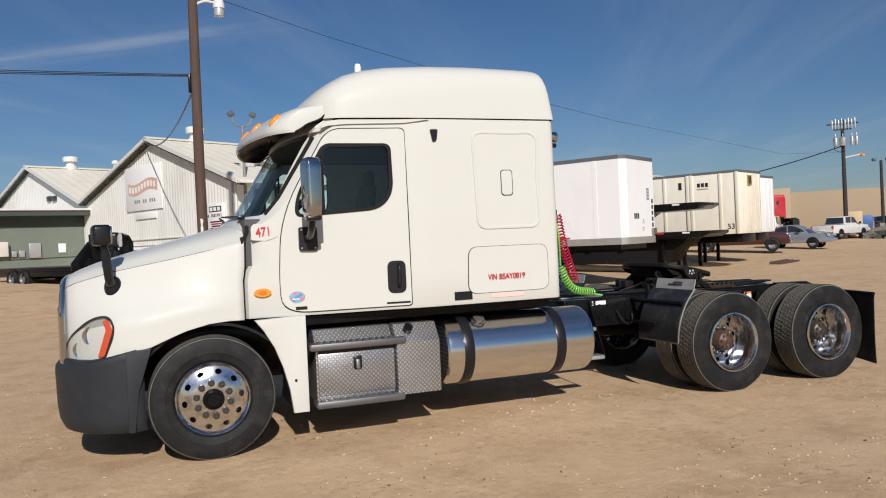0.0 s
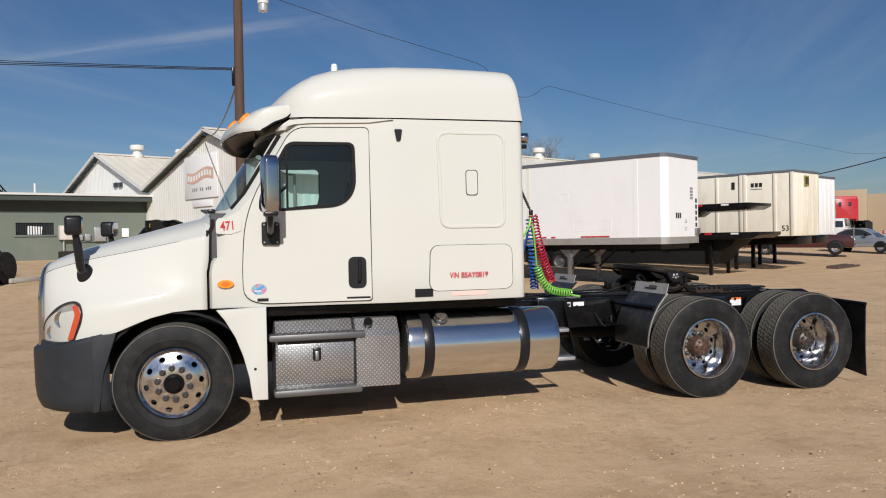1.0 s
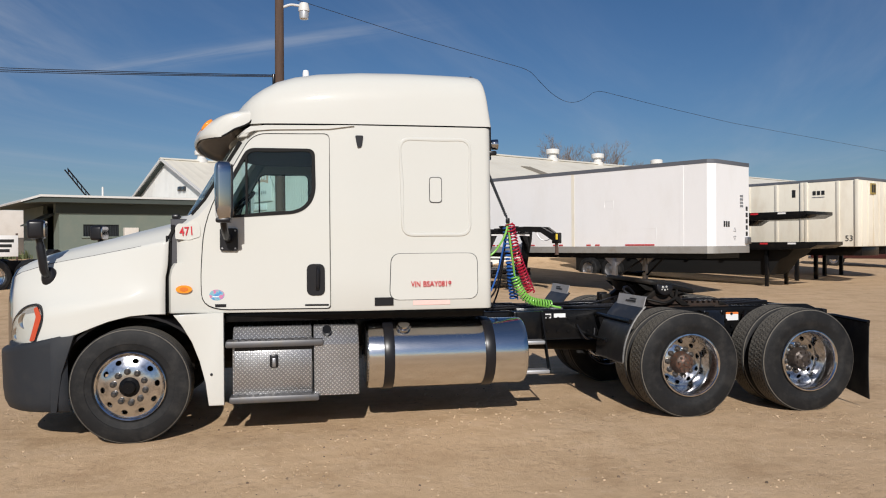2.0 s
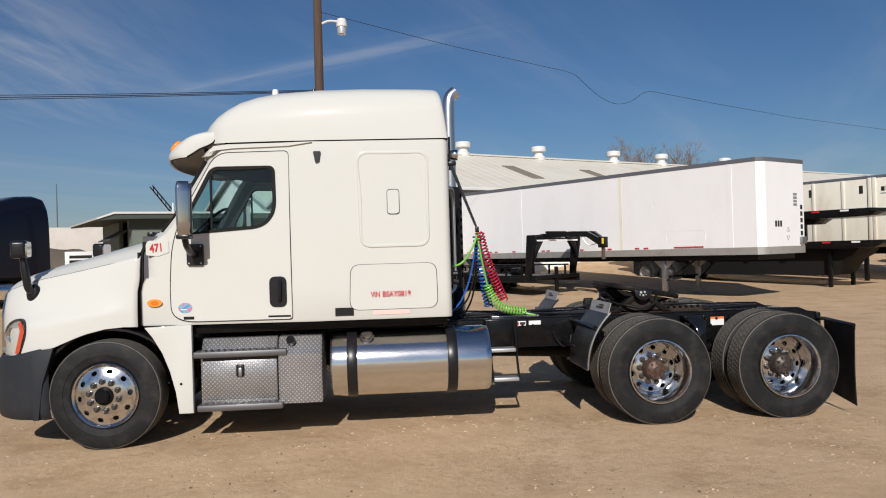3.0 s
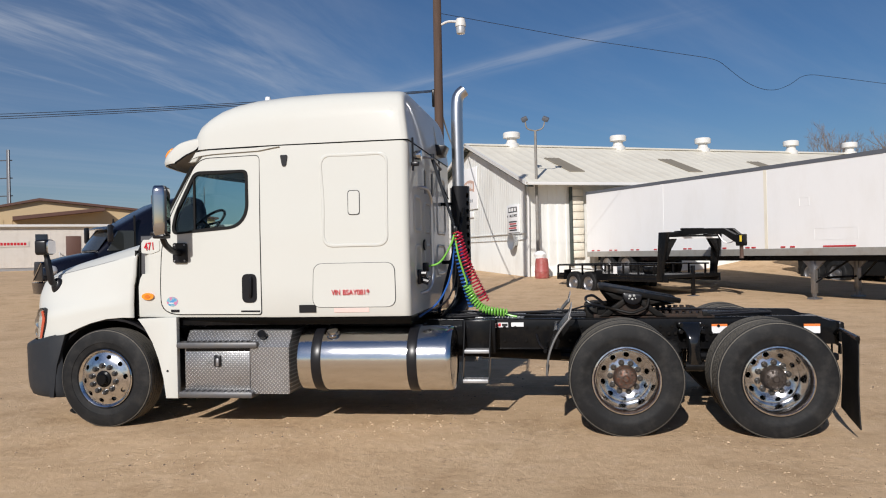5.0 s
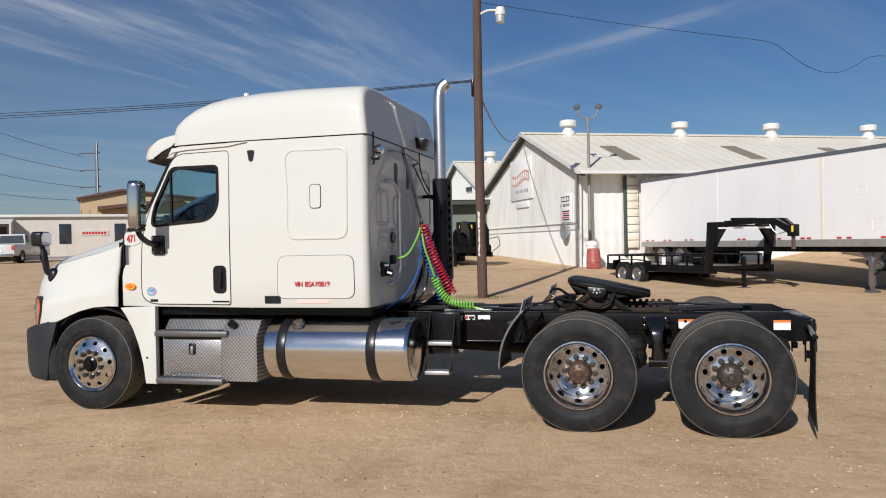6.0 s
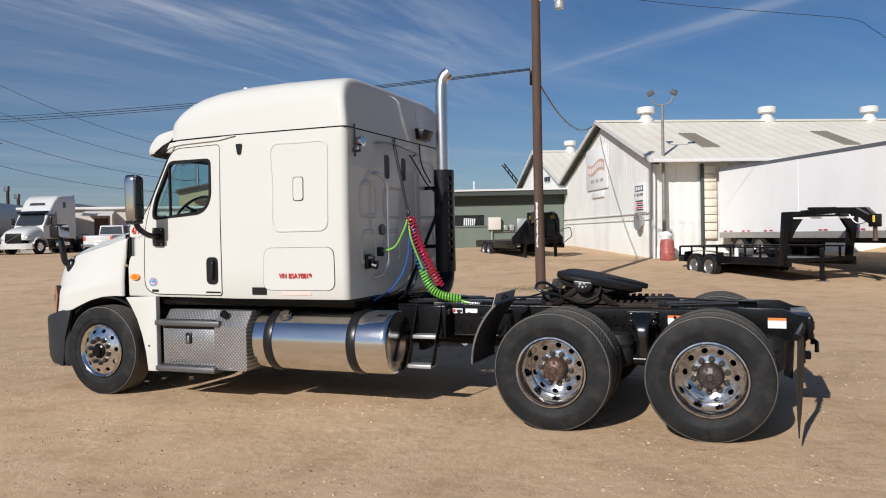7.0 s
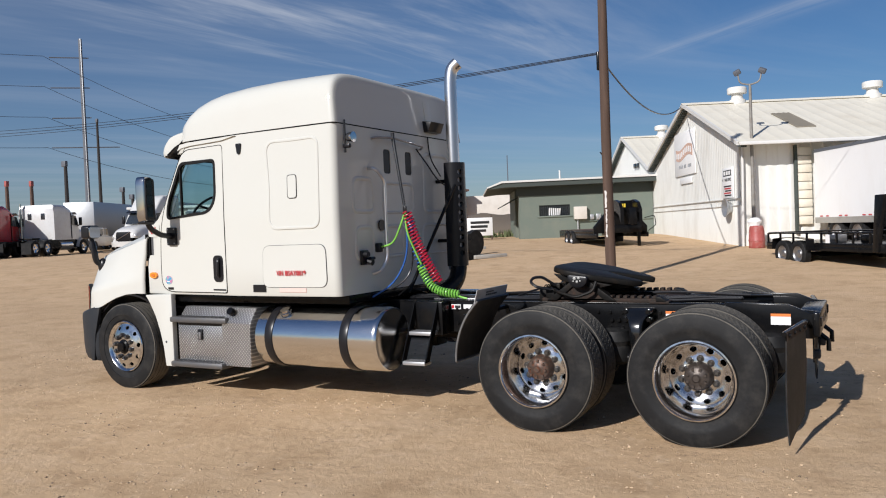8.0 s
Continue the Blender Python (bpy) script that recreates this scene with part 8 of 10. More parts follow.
def build_van_trailer():
    """The long white box trailer: nose towards the yard, its flank to the tractor."""
    t = empty("box_trailer", pose(5.593, 32.11, 0, 0, 0, -58.3), "long white box trailer on its landing legs", "trailer")
    L, W, zb, zt = 14.72, 2.45, 1.28, 4.0
    bm = bmesh.new()
    c = 0.16
    plan = [(0, 0), (L - c, 0), (L - 0.06, c * 0.75), (L, c * 1.4), (L, W - c * 1.4), (L - 0.06, W - c * 0.75), (L - c, W), (0, W)]
    prism(bm, plan, "z", zb + 0.2, zt - 0.11)
    body = part("trailer_body", bm, "van_white", t, angle=25)
    bm = bmesh.new()
    prism(bm, [(x + (0.01 if x > 7 else -0.01), y + (0.012 if y > 1.2 else -0.012)) for x, y in plan], "z", zb, zb + 0.21)
    part("bottom_rail", bm, "van_rail", t, "dull aluminium bottom rail")
    bm = bmesh.new()
    prism(bm, [(x + (0.008 if x > 7 else -0.008), y + (0.01 if y > 1.2 else -0.01)) for x, y in plan], "z", zt - 0.115, zt)
    part("top_rail", bm, "mast_grey", t, "dark grey top rail")
    for x in (4.9, 13.75):
        bm = bmesh.new()
        box(bm, x - 0.07, x + 0.07, -0.008, 0.01, zb + 0.2, zt - 0.11)
        part("panel_seam", bm, "van_white", body)
    # two patches riveted over the skin, only their edges showing
    for x0, x1, z0, z1 in ((11.5, 12.9, 1.72, 2.05), (11.0, 11.35, 2.7, 2.95)):
        bm = bmesh.new()
        for xa, xb, za, zb2 in ((x0, x1, z1 - 0.014, z1), (x0, x1, z0, z0 + 0.010), (x0, x0 + 0.012, z0 + 0.01, z1 - 0.014), (x1 - 0.012, x1, z0 + 0.01, z1 - 0.014)):
            box(bm, xa, xb, -0.006, 0.004, za, zb2)
        part("patch_edge", bm, "van_white", body)
    # a rust-coloured run down one seam
    bm = bmesh.new()
    box(bm, 9.68, 9.80, -0.005, 0.004, zb + 0.21, zt - 0.12)
    part("stained_seam", bm, "cream", body, "stained vertical seam")
    for x0 in (0.35, 0.75, 1.6, 1.95, 3.0, 3.35, 4.4, 6.0, 6.25, 7.6, 7.9, 8.9, 9.15, 10.3, 10.65, 11.8, 12.15, 12.5):
        bm = bmesh.new()
        box(bm, x0, x0 + (0.17 if x0 < 11 else 0.34), -0.022, -0.010, zb + 0.235, zb + 0.275)
        part("reflector_strip", bm, "redink", body)
    # fleet mark as plain blocks, numerals as bars
    for j in range(3):
        bm = bmesh.new()
        box(bm, L - 0.005, L + 0.006, 0.66 + j * 0.13, 0.75 + j * 0.13, 2.05, 2.22)
        part("fleet_mark", bm, "sign_black", body)
    for j in range(5):
        bm = bmesh.new()
        box(bm, L - 0.005, L + 0.006, 2.02, 2.14, 2.55 - j * 0.19, 2.68 - j * 0.19)
        part("number_bar", bm, "sign_black", body)
    for j in range(4):
        bm = bmesh.new()
        box(bm, L - 0.005, L + 0.006, 1.65, 1.85, 2.95 - j * 0.10, 3.02 - j * 0.10)
        part("notice_line", bm, "galv", body)
    for z in (1.92, 1.78):
        bm = bmesh.new()
        s = 0.12 if z > 1.85 else -0.12
        for a, b in (((1.25, z), (1.40, z)), ((1.40, z), (1.325, z + s)), ((1.325, z + s), (1.25, z))):
            tube(bm, [(L + 0.004, a[0], a[1]), (L + 0.004, b[0], b[1])], 0.008, 5)
        part("hazard_triangle", bm, "galv", body)
    bm = bmesh.new()
    box(bm, L, L + 0.09, 1.95, 2.20, 1.55, 1.75, 0.01)
    part("socket_box", bm, "steel", t)
    bm = bmesh.new()
    box(bm, 0.4, L - 0.3, 0.25, W - 0.25, zb - 0.16, zb - 0.01)
    part("floor_frame", bm, "chassis", t)
    # landing legs
    for y in (0.35, W - 0.35):
        bm = bmesh.new()
        box(bm, 11.08, 11.22, y - 0.07, y + 0.07, 0.18, zb - 0.05, 0.01)
        leg = part("landing_leg", bm, "steel", t, "grey landing leg")
        bm = bmesh.new()
        box(bm, 11.00, 11.30, y - 0.14, y + 0.14, -0.02, 0.06, 0.01)
        box(bm, 11.11, 11.19, y - 0.045, y + 0.045, 0.05, 0.3)
        part("foot_plate", bm, "steel", leg)
        bm = bmesh.new()
        prism(bm, [(10.6, zb - 0.02), (11.7, zb - 0.02), (11.24, zb - 0.42), (11.06, zb - 0.42)], "y", y - 0.03, y + 0.03)
        part("leg_gusset", bm, "steel", leg)
        bm = bmesh.new()
        tube(bm, [(11.2, y, 0.5), (12.2, y * 0.6 + 0.5, zb - 0.05)], 0.03, 6)
        part("leg_brace", bm, "chassis", leg)
    bm = bmesh.new()
    tube(bm, [(11.15, 0.4, 0.62), (11.15, W - 0.4, 0.62)], 0.035, 6)
    part("leg_cross_bar", bm, "chassis", t)
    for x in (1.3, 2.55):
        for y, side in ((0.16, -1), (0.47, 1), (W - 0.47, -1), (W - 0.16, 1)):
            small_wheel(t, x, y, 0.50 + ground_height(6.5, 31), 0.5, 0.13, side)
    bm = bmesh.new()
    box(bm, 0.8, 3.1, 0.7, W - 0.7, 0.75, zb - 0.1, 0.02)
    part("bogie_frame", bm, "chassis", t)


def build_container_trailer(x, y, turn, paint, label, ribs, length=16.0):
    t = empty("container_trailer", pose(x, y, 0, 0, 0, turn), label, "trailer", "parked box trailers")
    W, zb, zt = 2.45, 1.40, 4.0
    bm = bmesh.new()
    box(bm, -length, 0, 0, W, zb, zt, 0.02)
    body = part("container_body", bm, paint, t)
    bm = bmesh.new()
    box(bm, -length - 0.01, 0.012, -0.012, W + 0.012, zt - 0.10, zt + 0.005, 0.005)
    part("top_rail", bm, "mast_grey", t)
    for k in range(ribs):
        xr = -0.75 - k * 1.22
        bm = bmesh.new()
        box(bm, xr - 0.06, xr + 0.06, -0.035, 0.0, zb + 0.02, zt - 0.10, 0.012)
        part("side_rib", bm, paint, body)
    for xr in (-0.06, -1.98, -2.14):
        bm = bmesh.new()
        box(bm, xr - 0.07, xr + 0.07, -0.05, 0.0, zb, zt - 0.08, 0.015)
        part("corner_post", bm, paint, body)
    for k in range(5):
        bm = bmesh.new()
        box(bm, 0.0, 0.035, 0.25 + k * 0.48, 0.32 + k * 0.48, zb + 0.05, zt - 0.12, 0.01)
        part("end_rib", bm, paint, body)
    bm = bmesh.new()
    box(bm, -length + 0.3, -0.1, 0.5, W - 0.5, 1.05, zb + 0.002, 0.01)
    part("chassis_beam", bm, "chassis", t)
    for xl in (-2.6,):
        for yl in (0.45, W - 0.45):
            bm = bmesh.new()
            box(bm, xl - 0.07, xl + 0.07, yl - 0.07, yl + 0.07, 0.0, 1.2, 0.01)
            part("landing_leg", bm, "chassis", t)
    for xw in (-length + 1.5, -length + 2.8):
        for yw, side in ((0.2, -1), (W - 0.2, 1)):
            small_wheel(t, xw, yw, 0.5, 0.5, 0.25, side)
    return t, body


def build_right_yard():
    _, body = build_container_trailer(22.22, 24.69, -63, "cream", "cream ribbed container trailer with rust stains", 12)
    me = letters("53", 0.22, "sign_black")
    me.transform(Matrix.Translation((-0.34, -0.012, 1.70)))
    part("size_number", me, "sign_black", body)
    for j, xx in enumerate((-1.72, -1.55, -1.38)):
        bm = bmesh.new()
        box(bm, xx, xx + 0.12, -0.012, 0.0, 3.40, 3.56)
        part("fleet_mark", bm, "sign_black", body)
    bm = bmesh.new()
    box(bm, -1.74, -1.26, -0.012, 0.0, 3.30, 3.33)
    part("mark_line", bm, "galv", body)
    for xx in (-2.55, -4.6, -7.2, -7.4):
        bm = bmesh.new()
        box(bm, xx, xx + 0.14, -0.012, 0.0, 3.35, 3.65)
        part("number_bar", bm, "sign_black", body)
    bm = bmesh.new()
    box(bm, 0.0, 0.045, 0.95, 1.35, 3.38, 3.80)
    part("yellow_notice", bm, "notice_yellow", body)
    for j in range(2):
        bm = bmesh.new()
        box(bm, 0.04, 0.05, 1.0 + j * 0.17, 1.13 + j * 0.17, 3.45, 3.75)
        part("notice_mark", bm, "sign_black", body)
    build_container_trailer(25.45, 27.3, -63, "van_white", "white box trailer standing behind the cream one", 0, 13.0)
    # two stacked black flatbeds
    for z, dx, n in ((1.46, 0.0, 0), (2.52, -0.35, 1)):
        f = empty("flatbed_trailer", pose(18.96, 22.65, 0, 0, 0, -60), "black steel flatbed trailer with red and white reflectors", "trailer", "stacked flatbeds")
        bm = bmesh.new()
        prism(bm, [(-11 + dx, z - 0.14), (dx - 1.3, z - 0.14), (dx - 0.25, z - 0.10), (dx, z + 0.02), (dx, z + 0.13), (-11 + dx, z + 0.13)], "y", 0, 2.1, 0.01)
        deck = part("deck", bm, "chassis", f)
        for k in range(10):
            bm = bmesh.new()
            box(bm, dx - 1.0 - k * 1.0, dx - 0.72 - k * 1.0, -0.012, 0.0, z + 0.05, z + 0.11)
            part("reflector_strip", bm, "redink" if k % 2 else "label_white", deck)
        bm = bmesh.new()
        prism(bm, [(dx - 10.5, z - 0.32), (dx - 2.4, z - 0.32), (dx - 1.9, z - 0.02), (dx - 10.5, z - 0.02)], "y", 0.5, 1.6, 0.01)
        part("main_beam", bm, "chassis", f)
        if n == 0:
            # solid block in the darkest black, for the shade under the open deck
            bm = bmesh.new()
            prism(bm, [(-10.8, 0.40), (-1.9, 0.40), (-1.5, 0.95), (-1.2, 1.10), (-1.0, z - 0.13), (-10.8, z - 0.13)], "y", 0.45, 1.95, 0.02)
            part("dark_underbody", bm, "seam", f)
            for x in (-3.4, -4.9, -6.4, -7.6):
                bm = bmesh.new()
                box(bm, x - 0.07, x + 0.07, 0.12, 0.46, z - 0.34, z - 0.13, 0.01)
                part("outrigger", bm, "seam", f)
            for x in (-1.9,):
                for y in (0.3, 1.8):
                    bm = bmesh.new()
                    box(bm, x - 0.06, x + 0.06, y - 0.06, y + 0.06, 0, z - 0.01, 0.01)
                    part("support_leg", bm, "chassis", f)
            for xw in (-9.8, -8.6):
                for yw, side in ((0.2, -1), (1.9, 1)):
                    small_wheel(f, xw, yw, 0.48, 0.48, 0.2, side)
        else:
            for x in (-3.6, -7.5, -10.0):
                for y in (0.4, 1.7):
                    bm = bmesh.new()
                    box(bm, x - 0.08, x + 0.08, y - 0.08, y + 0.08, 1.63, z - 0.3, 0.01)
                    part("stack_block", bm, "chassis", f)
            bm = bmesh.new()
            tube(bm, rounded_path([(dx - 4.6, 0.3, 1.64), (dx - 4.6, 0.1, 2.0), (dx - 4.3, 0.05, 2.15)], 0.1), 0.03, 6)
            part("hose_loop", bm, "black", f)
    # loose pallets and timber by the pickup and under the trailers
    for x, y, a in ((26.0, 26.3, 30),):
        pile = empty("timber_pile", pose(x, y, ground_height(x, y), 0, 0, a), "dark weathered timbers lying on the dirt", "timber", "loose timbers")
        for k in range(3):
            bm = bmesh.new()
            box(bm, -1.4 + 0.1 * k, 1.4 - 0.05 * k, k * 0.22 - 0.3, k * 0.22 - 0.18, -0.02, 0.08 + 0.02 * k, 0.008)
            part("timber", bm, "wood_pole", pile)


def build_gooseneck(x, y, turn, z0, label, mark):
    """A black gooseneck flatbed: tandem wheels, side rails, arched neck, jack."""
    g = empty("gooseneck_trailer", pose(x, y, z0, 0, 0, turn), label, "trailer", "gooseneck trailers")
    W = 2.25
    bm = bmesh.new()
    box(bm, -1.7, 4.0, 0, W, 0.62, 0.74, 0.008)
    deck = part("deck", bm, "chassis", g)
    for yy in (0.03, W - 0.03):
        bm = bmesh.new()
        box(bm, -1.7, 4.0, yy - 0.03, yy + 0.03, 0.50, 0.64, 0.006)
        part("side_channel", bm, "chassis", deck)
        bm = bmesh.new()
        tube(bm, [(-1.65, yy, 1.02), (3.55, yy, 1.04)], 0.026, 8)
        part("side_rail", bm, "chassis", deck, "top rail with worn bright edge")
        for xx in np.linspace(-1.65, 3.4, 8):
            bm = bmesh.new()
            box(bm, xx - 0.025, xx + 0.025, yy - 0.025, yy + 0.025, 0.74, 1.02)
            part("rail_post", bm, "chassis", deck)
    bm = bmesh.new()
    tube(bm, [(-1.65, 0.05, 1.02), (-1.65, W - 0.05, 1.02)], 0.035, 8)
    part("end_rail", bm, "chassis", deck)
    for yw, side in ((-0.16, -1), (W + 0.16, 1)):
        for xw in (-0.38, 0.46):
            small_wheel(g, xw, yw, 0.40, 0.41, 0.115, side, "steel")
        bm = bmesh.new()
        arc = [(xx, 0.86 + 0.05 * math.sin(math.pi * (xx + 0.85) / 1.8)) for xx in np.linspace(-0.85, 0.95, 12)]
        loft(bm, [[(xx, yw - 0.14, zz), (xx, yw + 0.14, zz), (xx, yw + 0.14, zz - 0.02), (xx, yw - 0.14, zz - 0.02)] for xx, zz in [(-0.88, 0.55)] + arc + [(0.98, 0.55)]])
        part("mudguard", bm, "chassis", g)
    for xw in (-0.38, 0.46):
        bm = bmesh.new()
        tube(bm, [(xw, -0.1, 0.36), (xw, W + 0.1, 0.36)], 0.05, 8)
        part("axle", bm, "chassis", g)
    # the neck: a leg on each side, a cross beam, two arms that meet at the coupler
    for yy in (0.0, W):
        bm = bmesh.new()
        prism(bm, [(3.58, 0.52), (3.80, 0.52), (3.84, 0.95), (4.02, 1.70), (4.05, 2.04), (3.72, 2.04), (3.66, 1.4)], "y", yy - 0.06, yy + 0.06, 0.01)
        part("neck_leg", bm, "chassis", g, "black gooseneck leg plate")
        bm = bmesh.new()
        inward = 1 if yy == 0 else -1
        prism(bm, [(yy + inward * 0.05, 1.92), (yy + inward * 0.52, 1.92), (yy + inward * 0.20, 1.50), (yy + inward * 0.05, 1.20)], "x", 3.86, 3.98, 0.006)
        part("neck_gusset", bm, "chassis", g, "black triangular gusset")
    bm = bmesh.new()
    box(bm, 3.62, 4.02, 0.05, W - 0.05, 1.90, 2.05, 0.01)
    part("cross_beam", bm, "chassis", g)
    # white strip paints the sun's highlight along the worn beam edge
    bm = bmesh.new()
    box(bm, 4.02, 4.035, 0.10, W - 0.10, 1.84, 1.89)
    part("beam_edge", bm, "label_white", g, "worn edge with its sunlit highlight painted white")
    for s in (-1, 1):
        bm = bmesh.new()
        loft(bm, [[(x, W / 2 + s * q - 0.06, z - h), (x, W / 2 + s * q + 0.06, z - h), (x, W / 2 + s * q + 0.06, z), (x, W / 2 + s * q - 0.06, z)] for x, q, z, h in ((3.8, 0.55, 2.08, 0.16), (4.9, 0.30, 2.13, 0.16), (5.40, 0.18, 2.11, 0.18), (5.74, 0.10, 1.92, 0.22), (5.90, 0.08, 1.84, 0.24))])
        part("neck_arm", bm, "chassis", g)
    bm = bmesh.new()
    box(bm, 5.74, 5.96, W / 2 - 0.12, W / 2 + 0.12, 1.58, 1.92, 0.02)
    neck = part("coupler_block", bm, "chassis", g)
    bm = bmesh.new()
    tube(bm, [(5.85, W / 2, 1.60), (5.85, W / 2, 1.32), (5.85, W / 2, 1.22)], [0.055, 0.055, 0.07], 10)
    part("coupler_tube", bm, "rust", neck)
    bm = bmesh.new()
    box(bm, 5.90, 5.97, W / 2 - 0.135, W / 2 - 0.118, 1.70, 1.88, 0.005)
    part("side_marker", bm, "yellow", neck)
    bm = bmesh.new()
    tube(bm, rounded_path([(5.22, W / 2 - 0.25, 1.95), (5.37, W / 2 - 0.2, 1.70), (5.52, W / 2 - 0.1, 1.66), (5.72, W / 2 - 0.1, 1.75)], 0.1), 0.014, 6)
    part("safety_chain", bm, "steel", neck)
    for j in range(7):
        bm = bmesh.new()
        box(bm, 4.02, 4.042, 0.70 + j * 0.115, 0.79 + j * 0.115, 1.955, 2.055)
        part("brand_block", bm, mark, g)
    bm = bmesh.new()
    box(bm, 3.84, 3.99, 0.72, 1.62, 2.10, 2.17, 0.02)
    box(bm, 3.86, 3.97, 0.76, 1.58, 2.04, 2.11)
    part("beam_cap", bm, "chassis", g)
    bm = bmesh.new()
    box(bm, 3.88, 3.98, W / 2 - 0.05, W / 2 + 0.05, 0.05, 1.0, 0.01)
    part("jack_leg", bm, "chassis", g)
    bm = bmesh.new()
    box(bm, 3.80, 4.06, W / 2 - 0.14, W / 2 + 0.14, -0.02, 0.07, 0.01)
    part("jack_foot", bm, "steel", g)
    for x0, x1 in ((1.2, 1.6), (2.6, 2.95)):
        bm = bmesh.new()
        box(bm, x0, x1, 0.3, 0.62, 0.74, 0.98, 0.04)
        part("deck_box", bm, "steel" if x0 < 2 else "chassis", g)
    bm = bmesh.new()
    box(bm, 1.55, 1.72, -0.05, -0.03, 0.74, 0.99)
    part("deck_tag", bm, "sign_white", g)
    return g


def build_far_gooseneck():
    """A flat gooseneck that stands nose towards the yard: gusset plates beside an arched neck."""
    g = empty("gooseneck_trailer", pose(-4.87, 34.8, 0.5, 0, 0, -56), "black flat gooseneck trailer parked by the green office", "trailer", "gooseneck trailers")
    W = 2.25
    bm = bmesh.new()
    box(bm, -2.6, 3.6, 0, W, 0.66, 0.80, 0.01)
    deck = part("deck", bm, "chassis", g)
    for k in range(16):
        bm = bmesh.new()
        box(bm, -2.5, 3.5, 0.05 + k * 0.135, 0.165 + k * 0.135, 0.798, 0.825)
        part("deck_board", bm, "wood_pole", deck)
    for yy in (0.05, W - 0.05):
        bm = bmesh.new()
        box(bm, -2.6, 4.0, yy - 0.04, yy + 0.04, 0.46, 0.66, 0.008)
        part("side_channel", bm, "chassis", deck)
    for yw, side in ((0.12, -1), (W - 0.12, 1)):
        for xw in (-0.9, 0.0):
            small_wheel(g, xw, yw, 0.39, 0.39, 0.2, side, "steel")
    for xw in (-0.9, 0.0):
        bm = bmesh.new()
        tube(bm, [(xw, 0.1, 0.39), (xw, W - 0.1, 0.39)], 0.05, 8)
        part("axle", bm, "chassis", g)
    for s in (-1, 1):
        m = W / 2
        bm = bmesh.new()
        prism(bm, [(m + s * 1.16, 0.66), (m + s * 0.25, 0.66), (m + s * 0.25, 1.80), (m + s * 0.46, 1.72), (m + s * 1.16, 0.92)], "x", 3.60, 3.74, 0.01)
        part("gusset_plate", bm, "chassis", g, "black triangular gusset plate")
        bm = bmesh.new()
        loft(bm, [[(x, m + s * 0.38 - 0.07, z - h), (x, m + s * 0.38 + 0.07, z - h), (x, m + s * 0.38 + 0.07, z), (x, m + s * 0.38 - 0.07, z)] for x, z, h in ((3.55, 1.0, 0.4), (3.65, 1.7, 0.45), (3.95, 1.98, 0.50), (4.5, 2.02, 0.46), (4.95, 1.90, 0.50), (5.2, 1.62, 0.6))])
        part("neck_arm", bm, "chassis", g)
        bm = bmesh.new()
        box(bm, 3.98, 4.10, m + s * 0.68 - 0.06, m + s * 0.68 + 0.06, 0.06, 1.1, 0.01)
        leg = part("jack_leg", bm, "chassis", g)
        bm = bmesh.new()
        box(bm, 3.90, 4.18, m + s * 0.68 - 0.13, m + s * 0.68 + 0.13, -0.03, 0.07, 0.01)
        part("jack_foot", bm, "chassis", leg)
    bm = bmesh.new()
    box(bm, 3.70, 4.15, 0.35, W - 0.35, 0.66, 0.98, 0.02)
    part("front_beam", bm, "chassis", g)
    bm = bmesh.new()
    box(bm, 3.76, 4.06, 0.62, 1.62, 0.95, 2.00, 0.03)
    crate = part("tool_tray", bm, "chassis", g)
    for j in range(6):
        bm = bmesh.new()
        box(bm, 4.055, 4.07, 0.66 + j * 0.105, 0.74 + j * 0.105, 1.72, 1.87)
        part("brand_block", bm, "yellow", crate)
    bm = bmesh.new()
    box(bm, 5.18, 5.42, W / 2 - 0.14, W / 2 + 0.14, 1.0, 1.66, 0.02)
    part("coupler_block", bm, "chassis", g)
    bm = bmesh.new()
    tube(bm, rounded_path([(4.1, W - 0.2, 1.25), (4.3, W + 0.15, 1.35), (4.35, W + 0.2, 0.95), (4.2, W - 0.1, 0.7)], 0.1), 0.018, 6)
    part("power_cable", bm, "black", g)


# ---- far road vehicles ----


